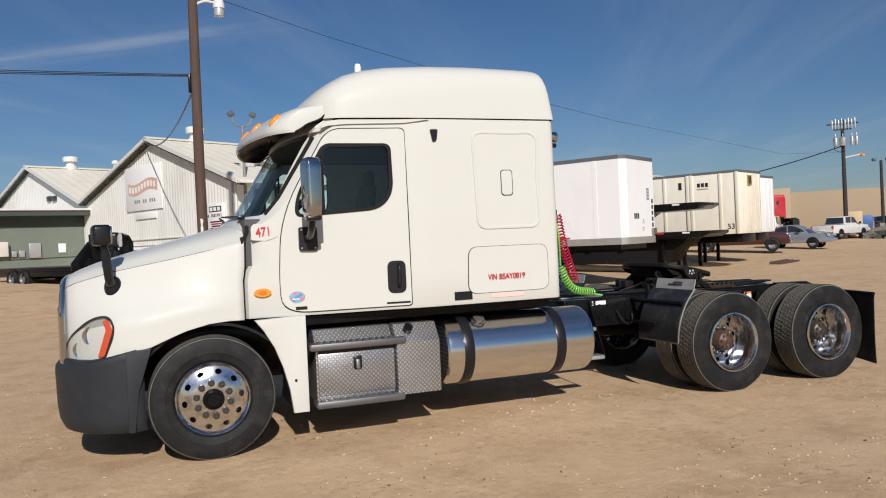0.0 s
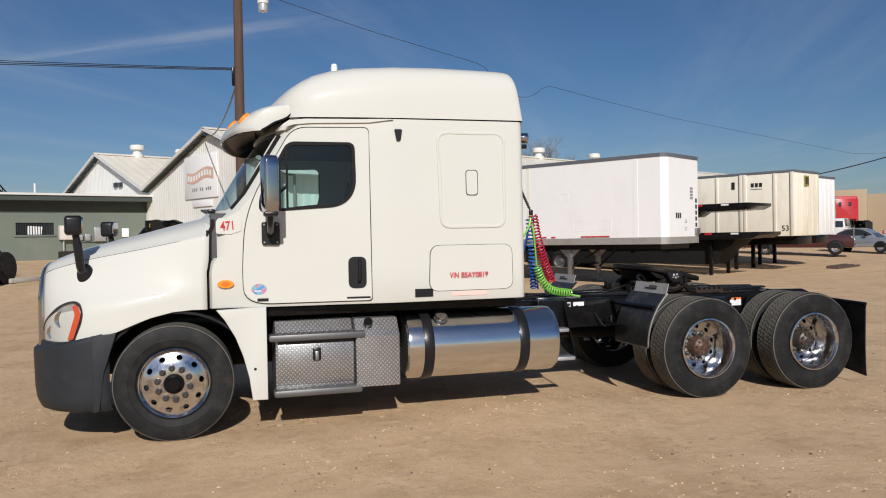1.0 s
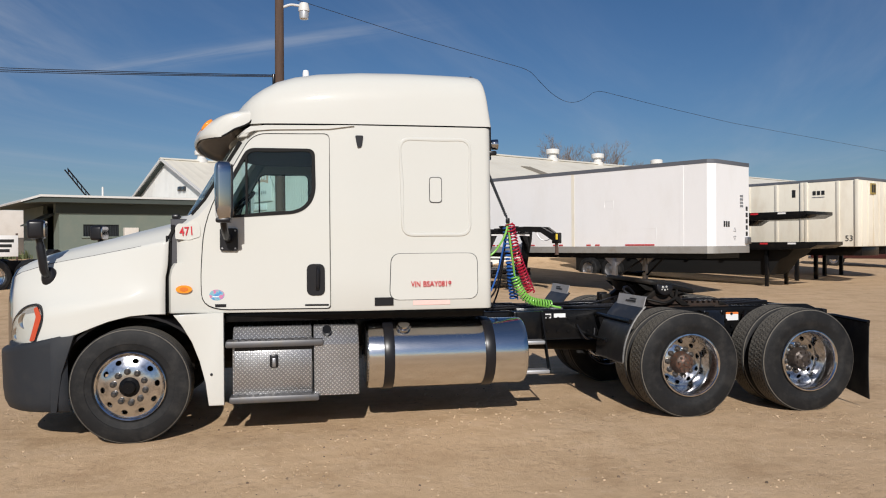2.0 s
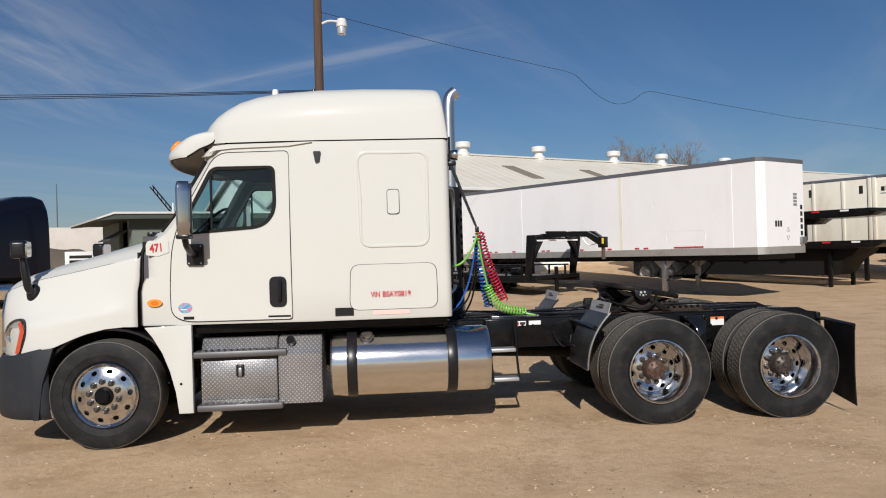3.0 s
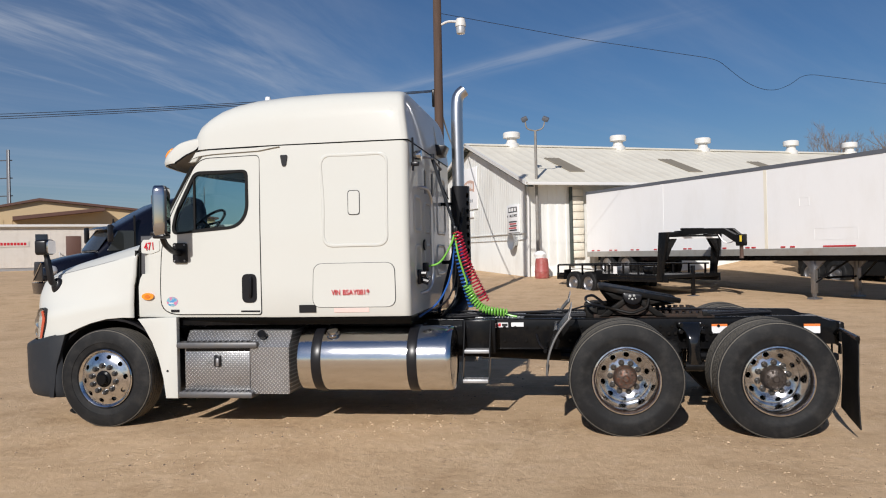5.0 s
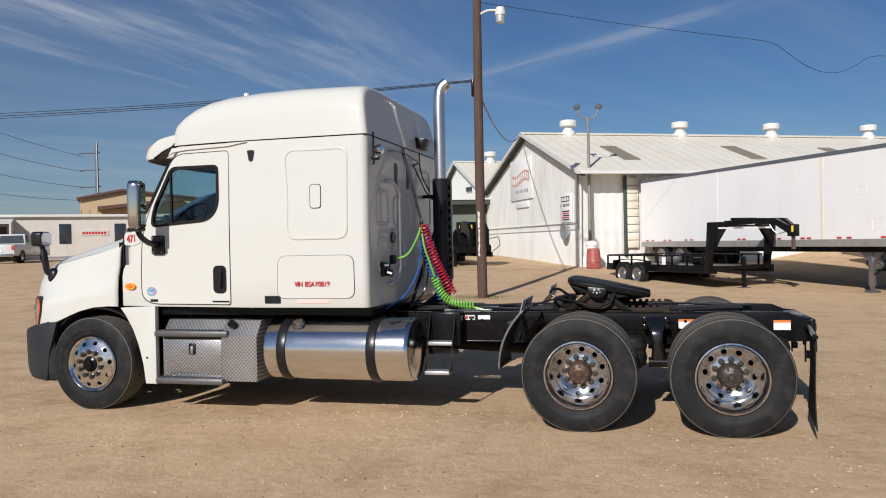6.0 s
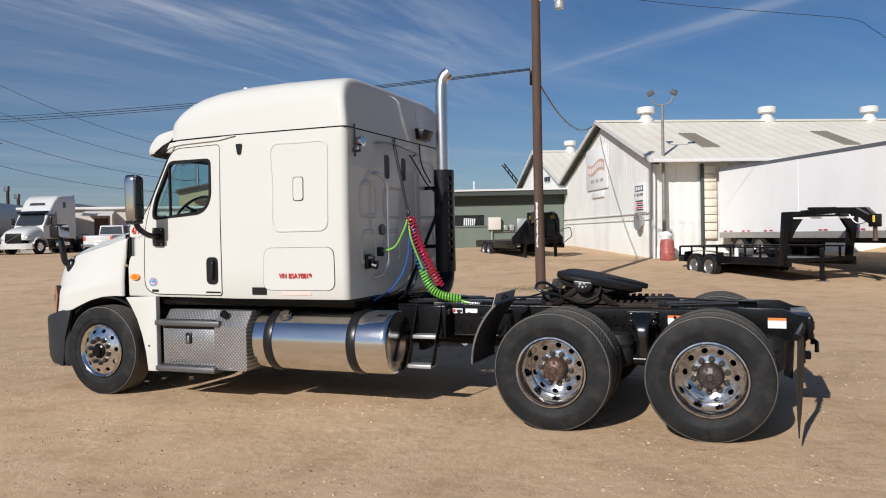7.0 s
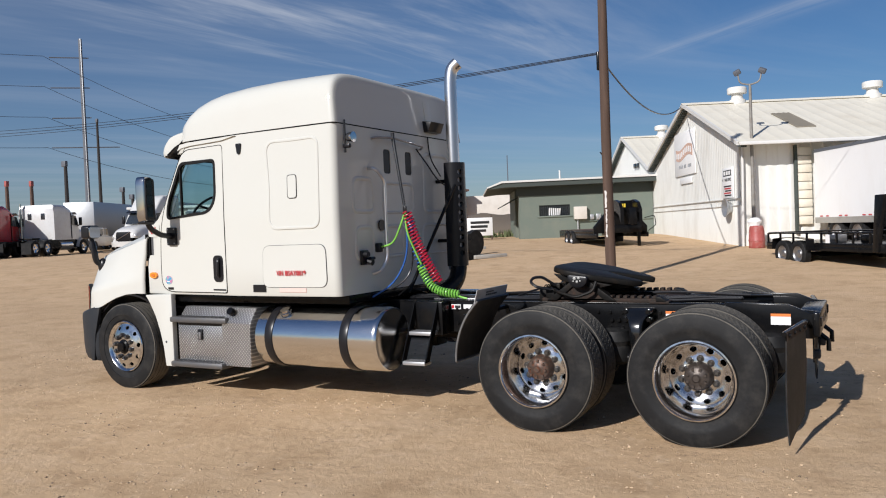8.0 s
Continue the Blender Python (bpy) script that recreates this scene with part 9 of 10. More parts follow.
def build_tractor(name, m, paint, label, roof="tall"):
    """A plain highway tractor: nose at x = 0, pointing along +x."""
    t = empty(name, m, label, "truck")
    zt = {"tall": 3.95, "slope": 3.5, "mid": 3.3}[roof]
    w = 1.2
    low = 0.28 if roof == "slope" else 0.0
    # sleeper and cab by sections along x
    secs = {"tall": ((-4.6, 3.85), (-4.5, zt), (-3.0, zt - 0.05), (-2.6, zt - 0.35), (-2.2, 3.05), (-1.95, 2.75), (-1.70, 2.3), (-1.45, 1.85)),
            "slope": ((-5.0, 3.3), (-4.95, 3.42), (-4.7, zt), (-4.2, zt - 0.03), (-3.5, 3.25), (-2.9, 2.92), (-2.4, 2.62), (-2.05, 2.42), (-1.80, 2.1), (-1.5, 1.75)),
            "mid": ((-4.6, 3.05), (-4.5, zt), (-3.2, zt), (-2.6, 3.05), (-2.1, 2.75), (-1.75, 2.3), (-1.5, 1.85))}[roof]
    bm = bmesh.new()
    rings = []
    for x, z in secs:
        ww = w if x < -3 else lerp(x, [-3, -1.45], [w, 1.08])
        ring = []
        for k in range(25):
            a = math.pi * k / 24
            c, s = math.cos(a), math.sin(a)
            ring.append((x, -ww * math.copysign(abs(c) ** (0.28 if roof == "slope" else 0.10), c), 1.0 + (z - 1.0) * abs(s) ** (0.42 if roof == "slope" else 0.13)))
        rings.append(ring)
    loft(bm, rings, True)
    cab = part("cab", bm, paint, t, angle=40)
    if roof == "mid":
        for y in (-0.45, 0.45):
            bm = bmesh.new()
            box(bm, -4.63, -4.57, y - 0.13, y + 0.13, 2.35, 2.75, 0.02)
            part("rear_window", bm, "glass_dark", cab)
    # hood with rounded nose
    bm = bmesh.new()
    rings = []
    for x, ww, z in ((-1.75, 1.08, 1.92 - low * 0.8), (-1.2, 1.08, 1.84 - low * 0.8), (-0.7, 1.05, 1.74 - low * 0.8), (-0.3, 0.98, 1.60 - low * 0.7), (-0.1, 0.90, 1.45 - low * 0.5), (0.0, 0.75, 1.22)):
        ring = []
        for k in range(25):
            a = math.pi * k / 24
            c, s = math.cos(a), math.sin(a)
            ring.append((x, -ww * math.copysign(abs(c) ** 0.5, c), 0.95 + (z - 0.95) * abs(s) ** 0.6))
        rings.append(ring)
    loft(bm, rings, True)
    part("hood", bm, paint, t, angle=45)
    for side in (-1, 1):
        bm = bmesh.new()
        arc = [(-1.05 + 0.72 * math.cos(a), 0.45 + 0.72 * math.sin(a)) for a in np.linspace(0.1, math.pi - 0.1, 16)]
        loft(bm, [[(x, side * 1.2, z), (x, side * 0.8, z + 0.06), (x, side * 0.8, z + 0.03), (x, side * 1.2, z - 0.04)] for x, z in arc])
        part("wheel_arch", bm, paint, t)
        bm = bmesh.new()
        prism(bm, round_outline([(-2.55, 2.0 - low), (-1.72, 1.95 - low), (-2.05, 2.62 - low * 1.1), (-2.55, 2.62 - low * 1.1)], 0.06), "y", *sorted((side * 1.16, side * 1.215)))
        part("door_window", bm, "glass_dark", cab)
        bm = bmesh.new()
        prism(bm, [(-2.6, 1.05), (-2.57, 1.05), (-2.57, 2.8), (-2.6, 2.8)], "y", *sorted((side * 1.1, side * 1.212)))
        part("door_seam", bm, "seam", cab)
        if roof == "tall":
            bm = bmesh.new()
            prism(bm, round_outline([(-3.6, 3.1), (-3.25, 3.1), (-3.3, 3.5), (-3.6, 3.5)], 0.06), "y", *sorted((side * 1.16, side * 1.205)))
            part("bunk_window", bm, "glass_dark", cab)
        bm = bmesh.new()
        box(bm, -1.85, -1.70, side * 1.38 - 0.10, side * 1.38 + 0.10, 1.95, 2.5, 0.05)
        part("mirror", bm, "black", t)
        bm = bmesh.new()
        tube(bm, [(-1.78, side * 1.1, 1.9), (-1.78, side * 1.38, 2.0)], 0.03, 6)
        part("mirror_arm", bm, "black", t)
        bm = bmesh.new()
        bmesh.ops.create_uvsphere(bm, u_segments=14, v_segments=8, radius=1)
        for v in bm.verts:
            v.co = Vector((-0.22 + 0.18 * v.co.x, side * 0.86 + 0.16 * v.co.y, 1.08 + 0.17 * v.co.z))
        part("headlamp", bm, "lens", t)
        bm = bmesh.new()
        tube(bm, [(-3.9, side * 0.92, 0.62), (-2.5, side * 0.92, 0.62)], 0.30, 20)
        part("fuel_tank", bm, "alu", t)
        small_wheel(t, -1.05, side * 1.03, 0.5, 0.5, 0.14, side, "alu")
        for x in (-5.4, -6.7):
            small_wheel(t, x, side * 0.95, 0.5, 0.5, 0.27, side, "alu")
        bm = bmesh.new()
        box(bm, -7.25, -7.23, side * 0.9 - 0.32, side * 0.9 + 0.32, 0.15, 0.85)
        part("mud_flap", bm, "rubber", t)
        bm = bmesh.new()
        box(bm, -7.3, -0.4, side * 0.42 - 0.05, side * 0.42 + 0.05, 0.65, 0.95)
        part("frame_rail", bm, "chassis", t)
    # windscreen
    bm = bmesh.new()
    loft(bm, [[(x + 0.03 + 0.16 * (1 - q * q), q * ww, z) for q in np.linspace(-1, 1, 15)] for x, ww, z in ((-1.52, 1.0, 1.93 - low * 0.8), (-1.74, 1.0, 2.3 - low), (-1.98, 0.98, 2.70 - low * 1.15))], False)
    part("windscreen", bm, "glass_dark", cab)
    bm = bmesh.new()
    loft(bm, [[(-1.72 + 0.22 * (1 - q * q), q * 1.12, 2.70 - low * 1.15), (-1.95 + 0.2 * (1 - q * q), q * 1.14, 2.86 - low * 1.4), (-1.98 + 0.2 * (1 - q * q), q * 1.14, 2.80 - low * 1.4)] for q in np.linspace(-1, 1, 13)])
    part("visor", bm, paint if paint == "navy" else "black", cab)
    if roof == "tall":
        bm = bmesh.new()
        prism(bm, round_outline([(-0.6, 3.22), (0.6, 3.22), (0.5, 3.40), (-0.5, 3.40)], 0.05), "x", -2.65, -2.34)
        bm.transform(Matrix.Translation((0, 0, 0.02)))
        part("roof_window", bm, "glass_dark", cab)
    bm = bmesh.new()
    prism(bm, round_outline([(-0.62, 0.78), (0.62, 0.78), (0.55, 1.38), (-0.55, 1.38)], 0.1), "x", -0.2, 0.02, 0.01)
    part("grille", bm, "black", t)
    bm = bmesh.new()
    tube(bm, [(0.035, -0.6, 0.8), (0.035, 0.6, 1.36)], 0.025, 6)
    part("grille_bar", bm, "chrome", t)
    bm = bmesh.new()
    rows = [[(-0.35 * abs(q) ** 3 + 0.10, q * 1.18, 0.38), (-0.35 * abs(q) ** 3 + 0.14, q * 1.18, 0.72), (-0.35 * abs(q) ** 3, q * 1.15, 0.74), (-0.35 * abs(q) ** 3 - 0.1, q * 1.15, 0.38)] for q in np.linspace(-1, 1, 17)]
    loft(bm, rows)
    part("bumper", bm, paint, t)
    bm = bmesh.new()
    box(bm, -5.9, -5.0, -0.45, 0.45, 1.05, 1.15, 0.03)
    part("fifth_wheel", bm, "grease", t)
    bm = bmesh.new()
    box(bm, -1.6, -4.6, -1.0, 1.0, 0.45, 1.05)
    part("dark_underbody", bm, "chassis", t)
    if roof != "slope":
        bm = bmesh.new()
        tube(bm, [(-4.75, 0.95, 0.9), (-4.75, 0.95, zt + 0.1)], 0.07, 10)
        part("exhaust_pipe", bm, "chrome", t)
    return t


def build_car(name, m, paint, label, kind):
    """kind: pickup, suv or beetle; nose along +x, middle at the origin."""
    c = empty(name, m, label, "pickup truck" if kind == "pickup" else "car")
    L, W, R = {"pickup": (5.6, 0.95, 0.38), "suv": (5.2, 0.97, 0.39), "beetle": (4.1, 0.86, 0.32)}[kind]
    h = L / 2
    belt = {"pickup": 1.10, "suv": 1.15, "beetle": 0.95}[kind]
    if kind == "beetle":
        low = [(-h, 0.35), (h, 0.35), (h, 0.60), (h - 0.25, 0.78), (h - 0.95, 0.93), (-h + 0.75, 0.97), (-h + 0.1, 0.75)]
        top = [(h - 1.05, 0.86), (h - 1.45, 1.20), (h - 1.85, 1.42), (h - 2.3, 1.50), (-h + 1.25, 1.43), (-h + 0.75, 1.22), (-h + 0.30, 0.86)]
    elif kind == "pickup":
        low = [(-h, 0.45), (h, 0.40), (h + 0.02, 0.85), (h - 0.12, 1.05), (h - 1.45, 1.14), (-h, 1.12)]
        top = [(h - 1.45, 1.12), (h - 2.05, 1.72), (h - 2.5, 1.80), (-h + 2.05, 1.78), (-h + 1.95, 1.12)]
    else:
        low = [(-h, 0.45), (h, 0.42), (h + 0.02, 0.90), (h - 0.12, 1.08), (h - 1.4, 1.17), (-h, 1.18)]
        top = [(h - 1.40, 1.15), (h - 2.05, 1.80), (h - 2.5, 1.90), (-h + 0.3, 1.88), (-h + 0.04, 1.15)]
    bm = bmesh.new()
    prism(bm, round_outline(low, 0.10, 4), "y", -W, W, 0.07)
    body = part("body", bm, paint, c, angle=40)
    bm = bmesh.new()
    prism(bm, round_outline(top, 0.10, 4), "y", -W + 0.12, W - 0.12, 0.06)
    for v in bm.verts:
        v.co.y *= 1 - 0.10 * max(0, (v.co.z - belt) / 0.7)
    part("cabin", bm, paint, body, angle=40)
    cx, cz = sum(p[0] for p in top) / len(top), sum(p[1] for p in top) / len(top)
    for side in (-1, 1):
        bm = bmesh.new()
        pts = round_outline([(cx + (x - cx) * 0.84, cz + 0.02 + (z - cz) * 0.72) for x, z in top], 0.06, 3)
        prism(bm, pts, "y", *sorted((side * (W - 0.20), side * (W - 0.135))))
        part("side_glass", bm, "glass_dark", body)
        bm = bmesh.new()
        box(bm, cx - 0.05, cx + 0.03, *sorted((side * (W - 0.2), side * (W - 0.125))), belt, cz + 0.28)
        part("door_pillar", bm, paint, body)
        for xw in (h - 0.9, -h + (0.8 if kind == "beetle" else 1.15)):
            small_wheel(c, xw, side * (W - 0.10), R, R, 0.12, side, "alu")
            bm = bmesh.new()
            arc = [(xw + (R + 0.06) * math.cos(a), R + (R + 0.06) * math.sin(a)) for a in np.linspace(0, math.pi, 14)]
            prism(bm, arc, "y", *sorted((side * (W - 0.3), side * (W + 0.004))))
            part("wheel_arch", bm, "black", body)
        bm = bmesh.new()
        box(bm, h - 0.10, h + 0.03, side * (W - 0.22) - 0.13, side * (W - 0.22) + 0.13, 0.72, 0.88, 0.03)
        part("headlamp", bm, "lens", body)
        bm = bmesh.new()
        box(bm, -h - 0.02, -h + 0.08, side * (W - 0.10) - 0.08, side * (W - 0.10) + 0.08, 0.80, 1.08, 0.02)
        part("tail_lamp", bm, "redlens", body)
        bm = bmesh.new()
        box(bm, h - 1.75, h - 1.55, side * (W + 0.08) - 0.08, side * (W + 0.08) + 0.08, belt + 0.05, belt + 0.22, 0.03)
        part("door_mirror", bm, "black", body)
    for x0, x1, z0, z1, end in ((top[0][0] - 0.05, top[1][0], top[0][1] + 0.05, top[1][1], 1), (top[-1][0] + 0.02, top[-2][0] + 0.02, top[-1][1] + 0.08, top[-2][1] - 0.05, -1)):
        bm = bmesh.new()
        d = 0.035 * end
        loft(bm, [[(x0 + d, y0, z0 + 0.02), (x0 + d + 0.01, y0, z0 + 0.02)] + [(x1 + d + 0.01, y0 * 0.9, z1 - 0.03), (x1 + d, y0 * 0.9, z1 - 0.03)] for y0 in (-W + 0.22, W - 0.22)])
        part("windscreen" if end > 0 else "rear_glass", bm, "glass_dark", body)
    for x, nm in ((h + 0.03, "front_bumper"), (-h - 0.03, "rear_bumper")):
        bm = bmesh.new()
        box(bm, x - 0.10, x + 0.10, -W + 0.05, W - 0.05, 0.40, 0.58, 0.05)
        part(nm, bm, "chrome" if kind != "beetle" else paint, body)
    bm = bmesh.new()
    box(bm, -h - 0.035, -h + 0.02, -0.26, 0.26, 0.68, 0.80)
    part("number_plate", bm, "label_white", body)
    if kind == "pickup":
        bm = bmesh.new()
        box(bm, -h + 0.12, -h + 1.9, -W + 0.12, W - 0.12, 1.07, 1.135)
        part("load_bed", bm, "black", body)
    return c


def build_left_yard():
    def on(x, y, turn):
        return pose(x, y, ground_height(x, y) - 0.01, 0, 0, turn)
    build_tractor("parked_tractor", on(-11.6, 21.0, 228), "navy", "glossy navy tractor with a sloping roof", "slope")
    build_tractor("parked_tractor", on(-37.0, 35.3, -78), "car_white", "white tractor with a tall roof facing the yard", "tall")
    build_tractor("parked_tractor", on(-42.0, 35.3, 115), "car_white", "white sleeper tractor seen from behind", "mid")
    build_tractor("parked_tractor", on(-42.9, 31.7, 115), "red_paint", "red tractor seen from behind", "mid")
    build_car("parked_pickup", on(-32.3, 39.2, 112), "car_white", "white pickup parked beside the portable office", "pickup")
    build_car("parked_pickup", on(-44.6, 38.6, -60), "car_white", "white pickup facing the yard", "pickup")
    # white trailers standing in the far row
    for x, y, a in ((-50.0, 52.0, 120), (-53.0, 47.0, 120)):
        t = empty("far_trailer", on(x, y, a), "white box trailer in the far row", "trailer", "far trailers")
        bm = bmesh.new()
        box(bm, -7, 7, -1.25, 1.25, 1.1, 4.0, 0.03)
        part("trailer_body", bm, "galv", t)
        bm = bmesh.new()
        box(bm, -6.5, 6.5, -0.6, 0.6, 0.85, 1.11)
        part("chassis_beam", bm, "chassis", t)
        for xw in (-5.5, -4.3):
            for s in (-1, 1):
                small_wheel(t, xw, s * 1.0, 0.5, 0.5, 0.25, s)
    # long portable office
    a, b = Vector((-41.5, 39.5)), Vector((-22.0, 54.8))
    length = (b - a).length
    zg = 0.75
    o = empty("portable_office", pose(a.x, a.y, zg, 0, 0, math.degrees(math.atan2((b - a).y, (b - a).x))), "long off-white portable office with doors and windows", "building")
    bm = bmesh.new()
    box(bm, 0, length, 0, 5, 0.45, 3.25)
    part("office_wall", bm, "offwhite", o)
    bm = bmesh.new()
    x = 0.0
    while x < length:
        box(bm, x, x + 0.025, -0.008, 0.0, 0.5, 3.2)
        x += 0.4
    tagged(part("wall_battens", bm, "offwhite", o), kind="stuff")
    bm = bmesh.new()
    box(bm, -0.15, length + 0.15, -0.25, 5.2, 3.24, 3.42, 0.02)
    part("flat_roof", bm, "trim_white", o)
    bm = bmesh.new()
    box(bm, 0, length, 0.05, 0.15, 0.0, 0.46)
    part("skirting", bm, "galv", o)
    for x in (9.1, 12.7, 17.0, 20.2):
        bm = bmesh.new()
        box(bm, x, x + 0.75, -0.05, 0.02, 1.35, 2.75, 0.01)
        part("window", bm, "glass_dark", o)
    for x in (2.7, 4.9, 14.6):
        bm = bmesh.new()
        box(bm, x, x + 0.95, -0.05, 0.02, 0.55, 2.6, 0.01)
        part("door_leaf", bm, "brown" if x > 3 else "offwhite", o)
        bm = bmesh.new()
        box(bm, x - 0.5, x + 1.6, -1.4, -0.02, 0.42, 0.52)
        part("porch_deck", bm, "wood_pole", o)
        for xx in (x - 0.45, x + 1.55):
            bm = bmesh.new()
            tube(bm, rounded_path([(xx, -1.35, 0.0), (xx, -1.35, 1.45), (xx, -0.1, 1.45)], 0.05), 0.035, 6)
            part("porch_rail", bm, "galv", o)
    bm = bmesh.new()
    prism(bm, [(-1.45, 0.5), (0.0, 0.5), (0.0, 3.05), (-1.45, 2.75)], "x", 6.15, 6.27)
    part("porch_wall", bm, "offwhite", o)
    bm = bmesh.new()
    prism(bm, [(-1.45, 2.75), (0.0, 3.05), (0.0, 3.13), (-1.45, 2.83)], "x", 4.3, 6.29)
    part("porch_roof", bm, "trim_white", o)
    bm = bmesh.new()
    box(bm, 10.5, 12.3, -0.04, 0.0, 1.90, 2.30)
    sg = part("wall_sign", bm, "offwhite", o)
    for j in range(8):
        bm = bmesh.new()
        box(bm, 10.6 + j * 0.20, 10.75 + j * 0.20, -0.05, -0.035, 2.0, 2.18)
        part("sign_letter_bar", bm, "redink", sg)
    # tan shed behind it
    s = empty("tan_shed", pose(-51.5, 62.5, 0.8, 0, 0, 37.5), "tan metal shed with brown trim", "building")
    bm = bmesh.new()
    prism(bm, [(3.4, 0), (24, 0), (24, 4.9), (7.3, 6.7), (3.4, 5.9)], "y", 0, 10)
    part("shed_wall", bm, "tan", s)
    bm = bmesh.new()
    prism(bm, [(3.1, 5.85), (7.3, 6.72), (24.3, 4.9), (24.3, 5.1), (7.3, 6.95), (3.1, 6.07)], "y", -0.4, 10.2)
    part("shed_roof", bm, "brown", s)
    bm = bmesh.new()
    prism(bm, [(5.0, 4.75), (13.0, 5.7), (13.0, 6.0), (5.0, 5.1)], "y", -1.6, 0.0)
    part("lean_to_roof", bm, "brown", s)
    bm = bmesh.new()
    x = 3.4
    while x < 24:
        box(bm, x, x + 0.07, -0.05, 0.0, 0.3, 4.85)
        x += 0.75
    tagged(part("wall_ribs", bm, "tan", s), kind="stuff")
    # far white wall with a dark heap before it, seen past the office
    bm = bmesh.new()
    box(bm, -8, 16, -0.3, 8, 0, 4.3, 0.03)
    solo("far_wall", bm, "offwhite", "long off-white wall of a far building", "building", m=pose(-34, 78.5, 0.9, 0, 0, 26))
    bm = bmesh.new()
    bmesh.ops.create_grid(bm, x_segments=40, y_segments=16, size=1)
    for v in bm.verts:
        x, y = v.co.x, v.co.y
        v.co = Vector((x * 11, y * 3.2, max(0, 2.3 * (1 - y * y) * (1 - x ** 4) * (0.8 + 0.4 * noise.noise((x * 4, y * 2, 5.0))))))
    solo("earth_bank", bm, mat("dark_earth", (0.13, 0.105, 0.08), 0.95, 0, 0.3, 0.8, 10, 0.3), "dark bank of earth and rubble", "bank", kind="stuff", m=pose(-28, 68, 0.85, 0, 0, 26))
    bm = bmesh.new()
    rnd = random.Random(4)
    for k in range(700):
        x, y = rnd.uniform(-6, 6), rnd.uniform(-2.0, 2.0)
        hgt, a = rnd.uniform(0.15, 0.6), rnd.uniform(0, 6.28)
        dx, dy = 0.10 * math.cos(a), 0.10 * math.sin(a)
        v = [bm.verts.new(p) for p in ((x - dx, y - dy, 0), (x + dx, y + dy, 0), (x + dx * 0.3 + rnd.uniform(-0.15, 0.15), y + rnd.uniform(-0.15, 0.15), hgt))]
        bm.faces.new(v)
    solo("weeds", bm, "grass", "green weeds on the verge", "weeds", kind="stuff", m=pose(-14.5, 46.5, 0.88, 0, 0, 26))
    # board on the ground, concrete stops, kerb
    sgn = empty("board_sign", pose(-12.6, 40.6, ground_height(-12.6, 40.6), 0, 0, 35), "white board sign standing on the ground", "sign")
    bm = bmesh.new()
    box(bm, -0.75, 0.75, -0.03, 0.03, 0.25, 1.30, 0.01)
    bd = part("sign_panel", bm, "sign_white", sgn)
    for j in range(3):
        bm = bmesh.new()
        box(bm, -0.55, 0.55 - 0.1 * j, -0.04, -0.029, 0.95 - j * 0.24, 1.10 - j * 0.24)
        part("sign_line", bm, "sign_black", bd)
    for x in (-0.7, 0.7):
        bm = bmesh.new()
        box(bm, x - 0.04, x + 0.04, -0.02, 0.06, -0.05, 1.4)
        part("sign_post", bm, "wood_pole", sgn)
    for x, y, a in ((-5.35, 26.9, 60), (-8.3, 31.0, 55)):
        bm = bmesh.new()
        box(bm, -0.75, 0.75, -0.09, 0.09, -0.01, 0.14, 0.03)
        solo("wheel_stop", bm, "concrete", "pale concrete wheel stop lying on the dirt", "wheel stop", "wheel stops", m=pose(x, y, ground_height(x, y), 0, 0, a))
    bm = bmesh.new()
    tube(bm, [(0, -0.14, 0.5), (0, 0.14, 0.5)], 0.5, 24)
    tube(bm, [(0, -0.16, 0.5), (0, 0.16, 0.5)], 0.27, 20)
    for k, (x, y) in enumerate(((-5.9, 26.3), (-6.6, 28.0))):
        solo("loose_tyre", bm.copy(), "rubber", "old black truck tyre standing on edge", "tyre", "loose tyres", m=pose(x, y, ground_height(x, y), 0, 0, 70 + 10 * k))
    bm.free()


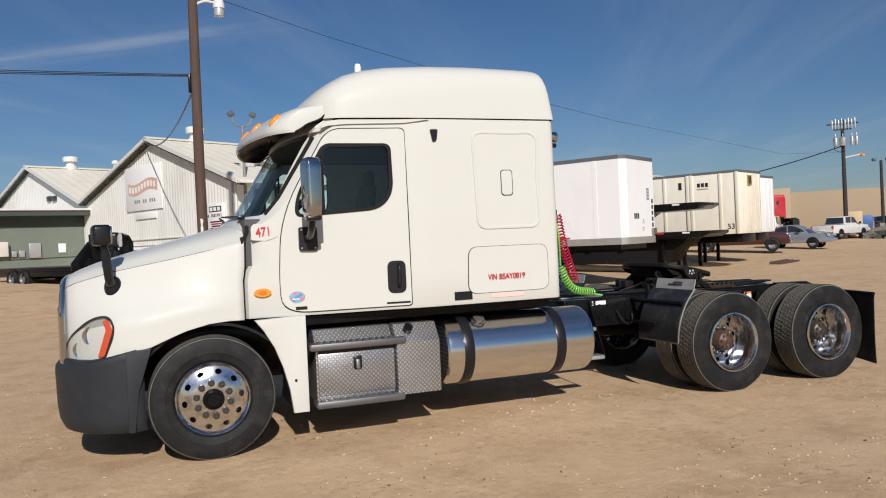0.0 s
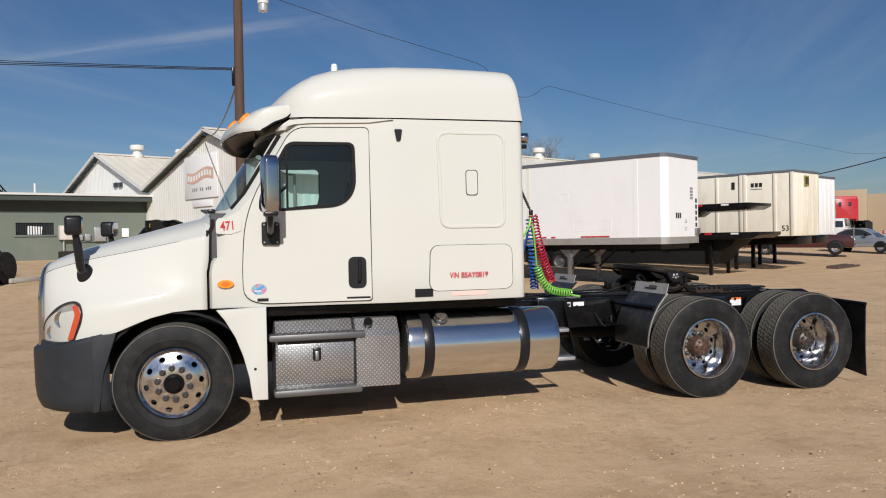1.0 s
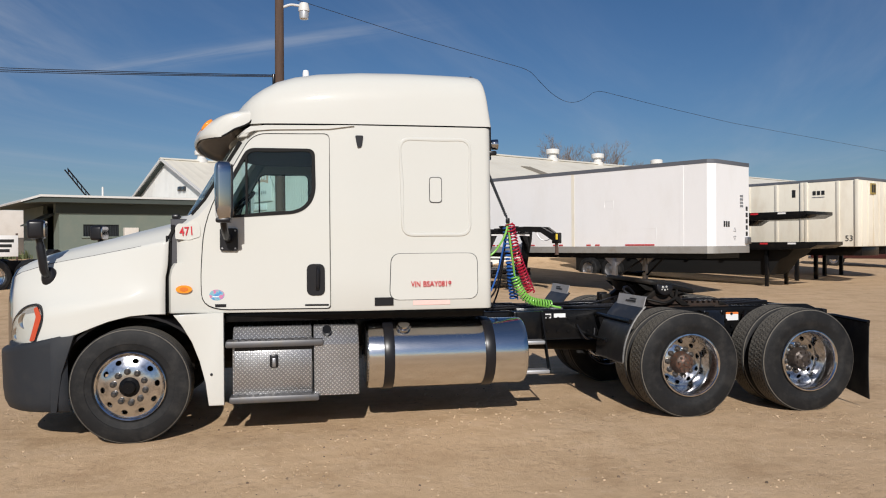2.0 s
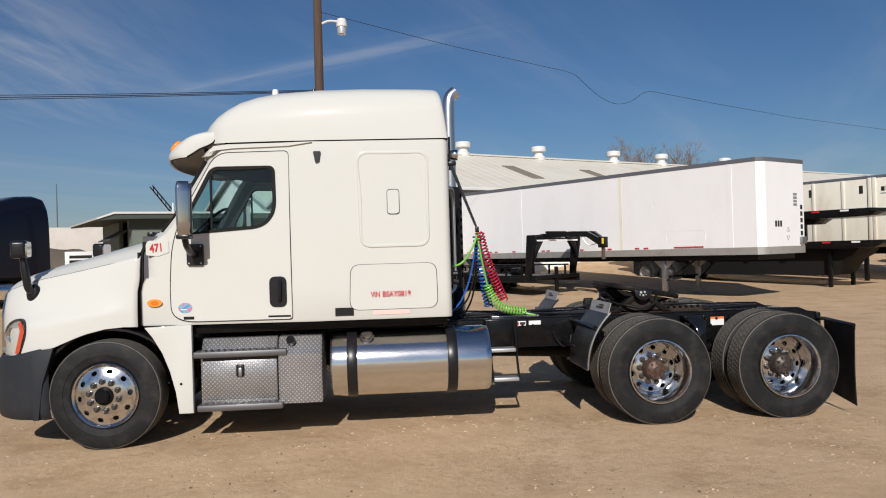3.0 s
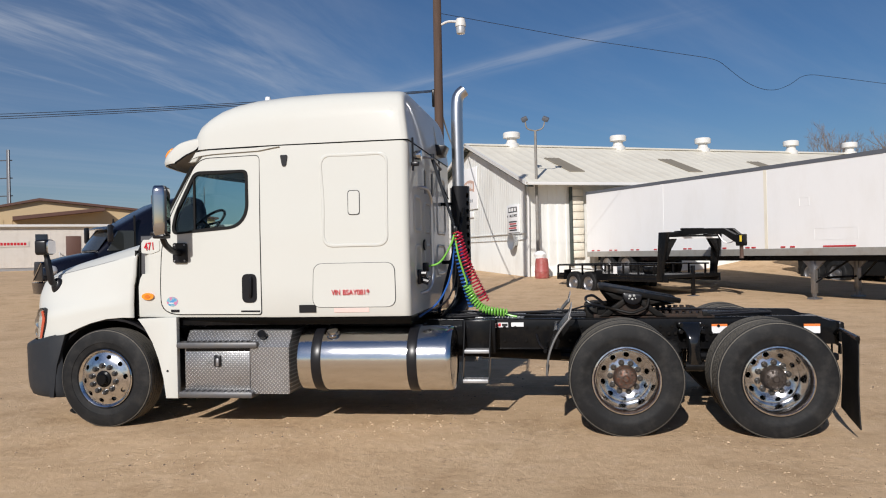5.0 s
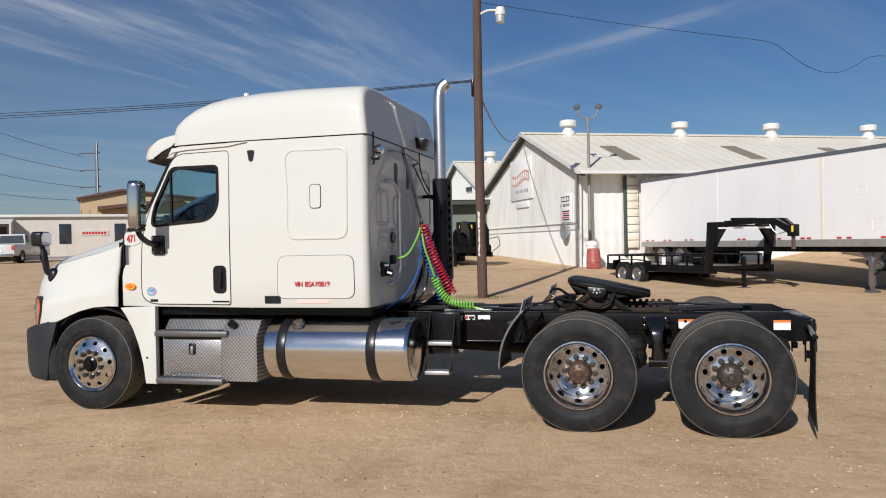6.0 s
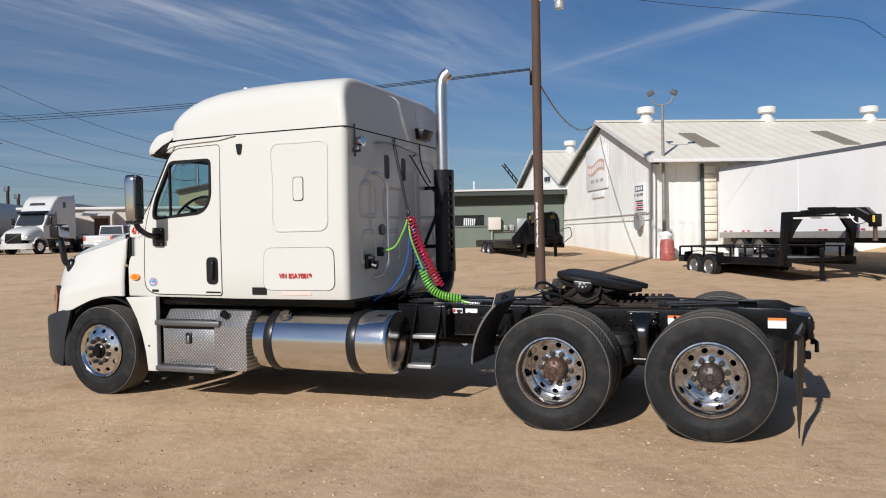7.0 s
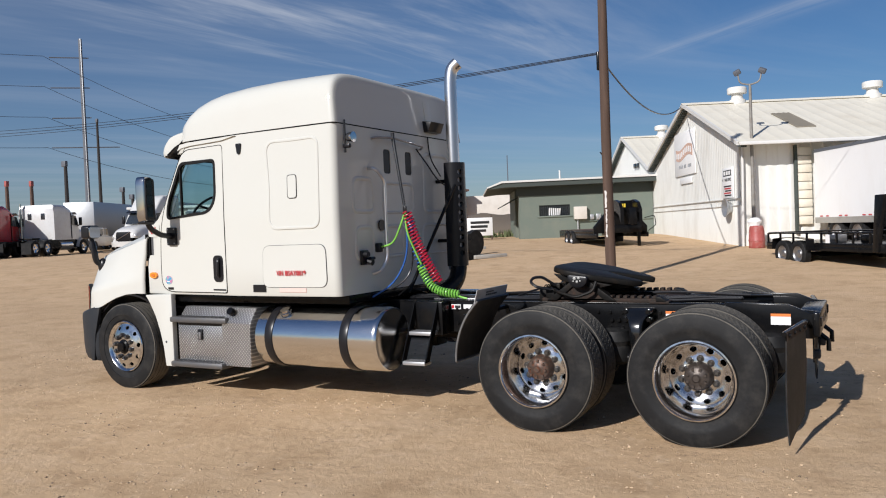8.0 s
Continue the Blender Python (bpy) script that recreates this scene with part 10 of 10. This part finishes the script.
def build_right_far():
    def on(x, y, turn):
        return pose(x, y, ground_height(x, y) + 0.02, 0, 0, turn)
    build_car("maroon_pickup", on(32.0, 35.9, -43), "maroon", "maroon pickup with a loaded flat bed", "pickup")
    build_car("silver_car", on(38.1, 37.4, -62), "silver", "silver rounded hatchback parked in the yard", "beetle")
    build_car("white_pickup", on(52.0, 46.6, 15), "car_white", "white four-door pickup seen from behind", "pickup")
    build_car("white_van", on(45.5, 47.5, 40), "car_white", "white car parked behind the others", "suv")
    build_car("white_van", on(47.6, 51.5, 60), "car_white", "white car parked behind the others", "pickup")
    build_car("white_car", on(60.0, 47.0, 30), "car_white", "white car at the edge of the yard", "beetle")
    t = build_tractor("parked_tractor", on(57.8, 62.3, 70), "red_paint", "red tractor parked far off", "mid")
    for x, y, w in ((73.0, 63.0, 1.2), (76.0, 61.5, 1.3), (79.0, 60.0, 1.2)):
        bm = bmesh.new()
        prism(bm, [(-w, 0), (w, 0), (w * 1.15, 1.5), (w * 0.9, 1.75), (-w * 1.15, 1.6)], "y", -0.9, 0.9, 0.03)
        solo("skip_bin", bm, "blue_paint", "blue steel rubbish bin", "bin", "blue bins", m=on(x, y, -40))
    rnd = random.Random(8)
    for k in range(7):
        x, y = 70 + rnd.uniform(0, 12), 64 - rnd.uniform(0, 10)
        bm = bmesh.new()
        box(bm, -1.2, 1.2, -0.8, 0.8, 0, rnd.uniform(2.0, 4.2), 0.06)
        solo("yard_equipment", bm, rnd.choice(["brown", "rust", "tan"]), "weathered machinery in the far yard", "machinery", "far machinery", m=on(x, y, rnd.uniform(0, 90)))
    verts, faces = [], []
    for k in range(160):
        c = Vector((rnd.uniform(-5.5, 5.5), rnd.uniform(-2, 2), 0))
        c.z = rnd.random() ** 1.5 * 1.5 * (1 - abs(c.x) / 6.5)
        e = [rnd.uniform(0.1, 0.9), rnd.uniform(0.06, 0.25), rnd.uniform(0.05, 0.2)]
        turn = Matrix.Rotation(rnd.uniform(0, 3.1), 3, "Z") @ Matrix.Rotation(rnd.uniform(-0.5, 0.5), 3, "Y")
        i = len(verts)
        verts += [c + turn @ Vector((a * e[0], d * e[1], f * e[2])) for a in (-1, 1) for d in (-1, 1) for f in (-1, 1)]
        faces += [[i + j for j in q] for q in ((0, 1, 3, 2), (4, 6, 7, 5), (0, 4, 5, 1), (2, 3, 7, 6), (0, 2, 6, 4), (1, 5, 7, 3))]
    me = bpy.data.meshes.new("mesh")
    me.from_pydata(verts, [], faces)
    scrap = mat("mixed_scrap", (0.10, 0.09, 0.07), 0.7, 0, 0.3, 5, 40, 0.1)
    nt = scrap.node_tree
    pick = nt.nodes.new("ShaderNodeValToRGB")
    for at, col in ((0.0, (0.03, 0.04, 0.03, 1)), (0.4, (0.07, 0.09, 0.05, 1)), (0.75, (0.13, 0.08, 0.05, 1)), (1.0, (0.22, 0.20, 0.17, 1))):
        if at in (0.0, 1.0):
            pick.color_ramp.elements[int(at)].color = col
        else:
            pick.color_ramp.elements.new(at).color = col
    isle = nt.nodes.new("ShaderNodeNewGeometry")
    nt.links.new(isle.outputs["Random Per Island"], pick.inputs[0])
    nt.links.new(pick.outputs[0], nt.nodes["Principled BSDF"].inputs["Base Color"])
    me.materials.append(scrap)
    heap = tagged(new("scrap_heap", me), "heap of dark timber and scrap metal", "scrap heap", kind="stuff")
    heap.matrix_world = on(57.5, 45.5, -42)
    b = empty("tan_warehouse", pose(70, 92, 0.3, 0, 0, -45), "long tan concrete warehouse far away", "building")
    for x0, x1, z, d in ((-30, 9, 6.2, 0), (9, 16, 6.5, -1.2), (16, 60, 5.9, 0)):
        bm = bmesh.new()
        box(bm, x0, x1, d, 18, -0.5, z, 0.05)
        part("wall_block", bm, "far_tan", b)
    # bare winter trees behind the warehouse
    def bare_tree(x, y, h, seed):
        rnd = random.Random(seed)
        t = empty("bare_tree", pose(x, y, 0.5), "leafless winter tree behind the warehouse roof", "tree", "bare trees")
        limbs, twigs = bmesh.new(), bmesh.new()
        def grow(bm, p, way, length, r, depth):
            q = p + way * length
            mid = p.lerp(q, 0.5) + Vector((rnd.uniform(-1, 1), rnd.uniform(-1, 1), rnd.uniform(-0.5, 0.5))) * length * 0.07
            tube(bm, [p, mid, q], [r, r * 0.85, r * 0.65], 6 if depth < 3 else 4, False)
            if depth >= 6:
                return
            for k in range(3 if depth < 5 else 4):
                turn = Vector((rnd.uniform(-1, 1), rnd.uniform(-1, 1), rnd.uniform(-0.25, 0.9)))
                grow(bm if depth < 2 else twigs, q if k else mid.lerp(q, 0.6), (way + turn * 0.75).normalized(), length * rnd.uniform(0.58, 0.82), r * 0.58, depth + 1)
        grow(limbs, Vector((0, 0, -0.5)), Vector((0, 0, 1)), h * 0.30, 0.30, 0)
        part("trunk", limbs, "twig", t)
        tagged(part("crown", twigs, "twig", t), kind="stuff")
    bare_tree(40.2, 102, 19.5, 3)
    bare_tree(45.2, 101, 18.5, 5)


build_van_trailer()
build_right_yard()
build_gooseneck(5.36, 26.72, -53.5, 0.02, "black gooseneck flatbed trailer beside the white box trailer", "label_white")
build_far_gooseneck()
build_left_yard()
build_right_far()
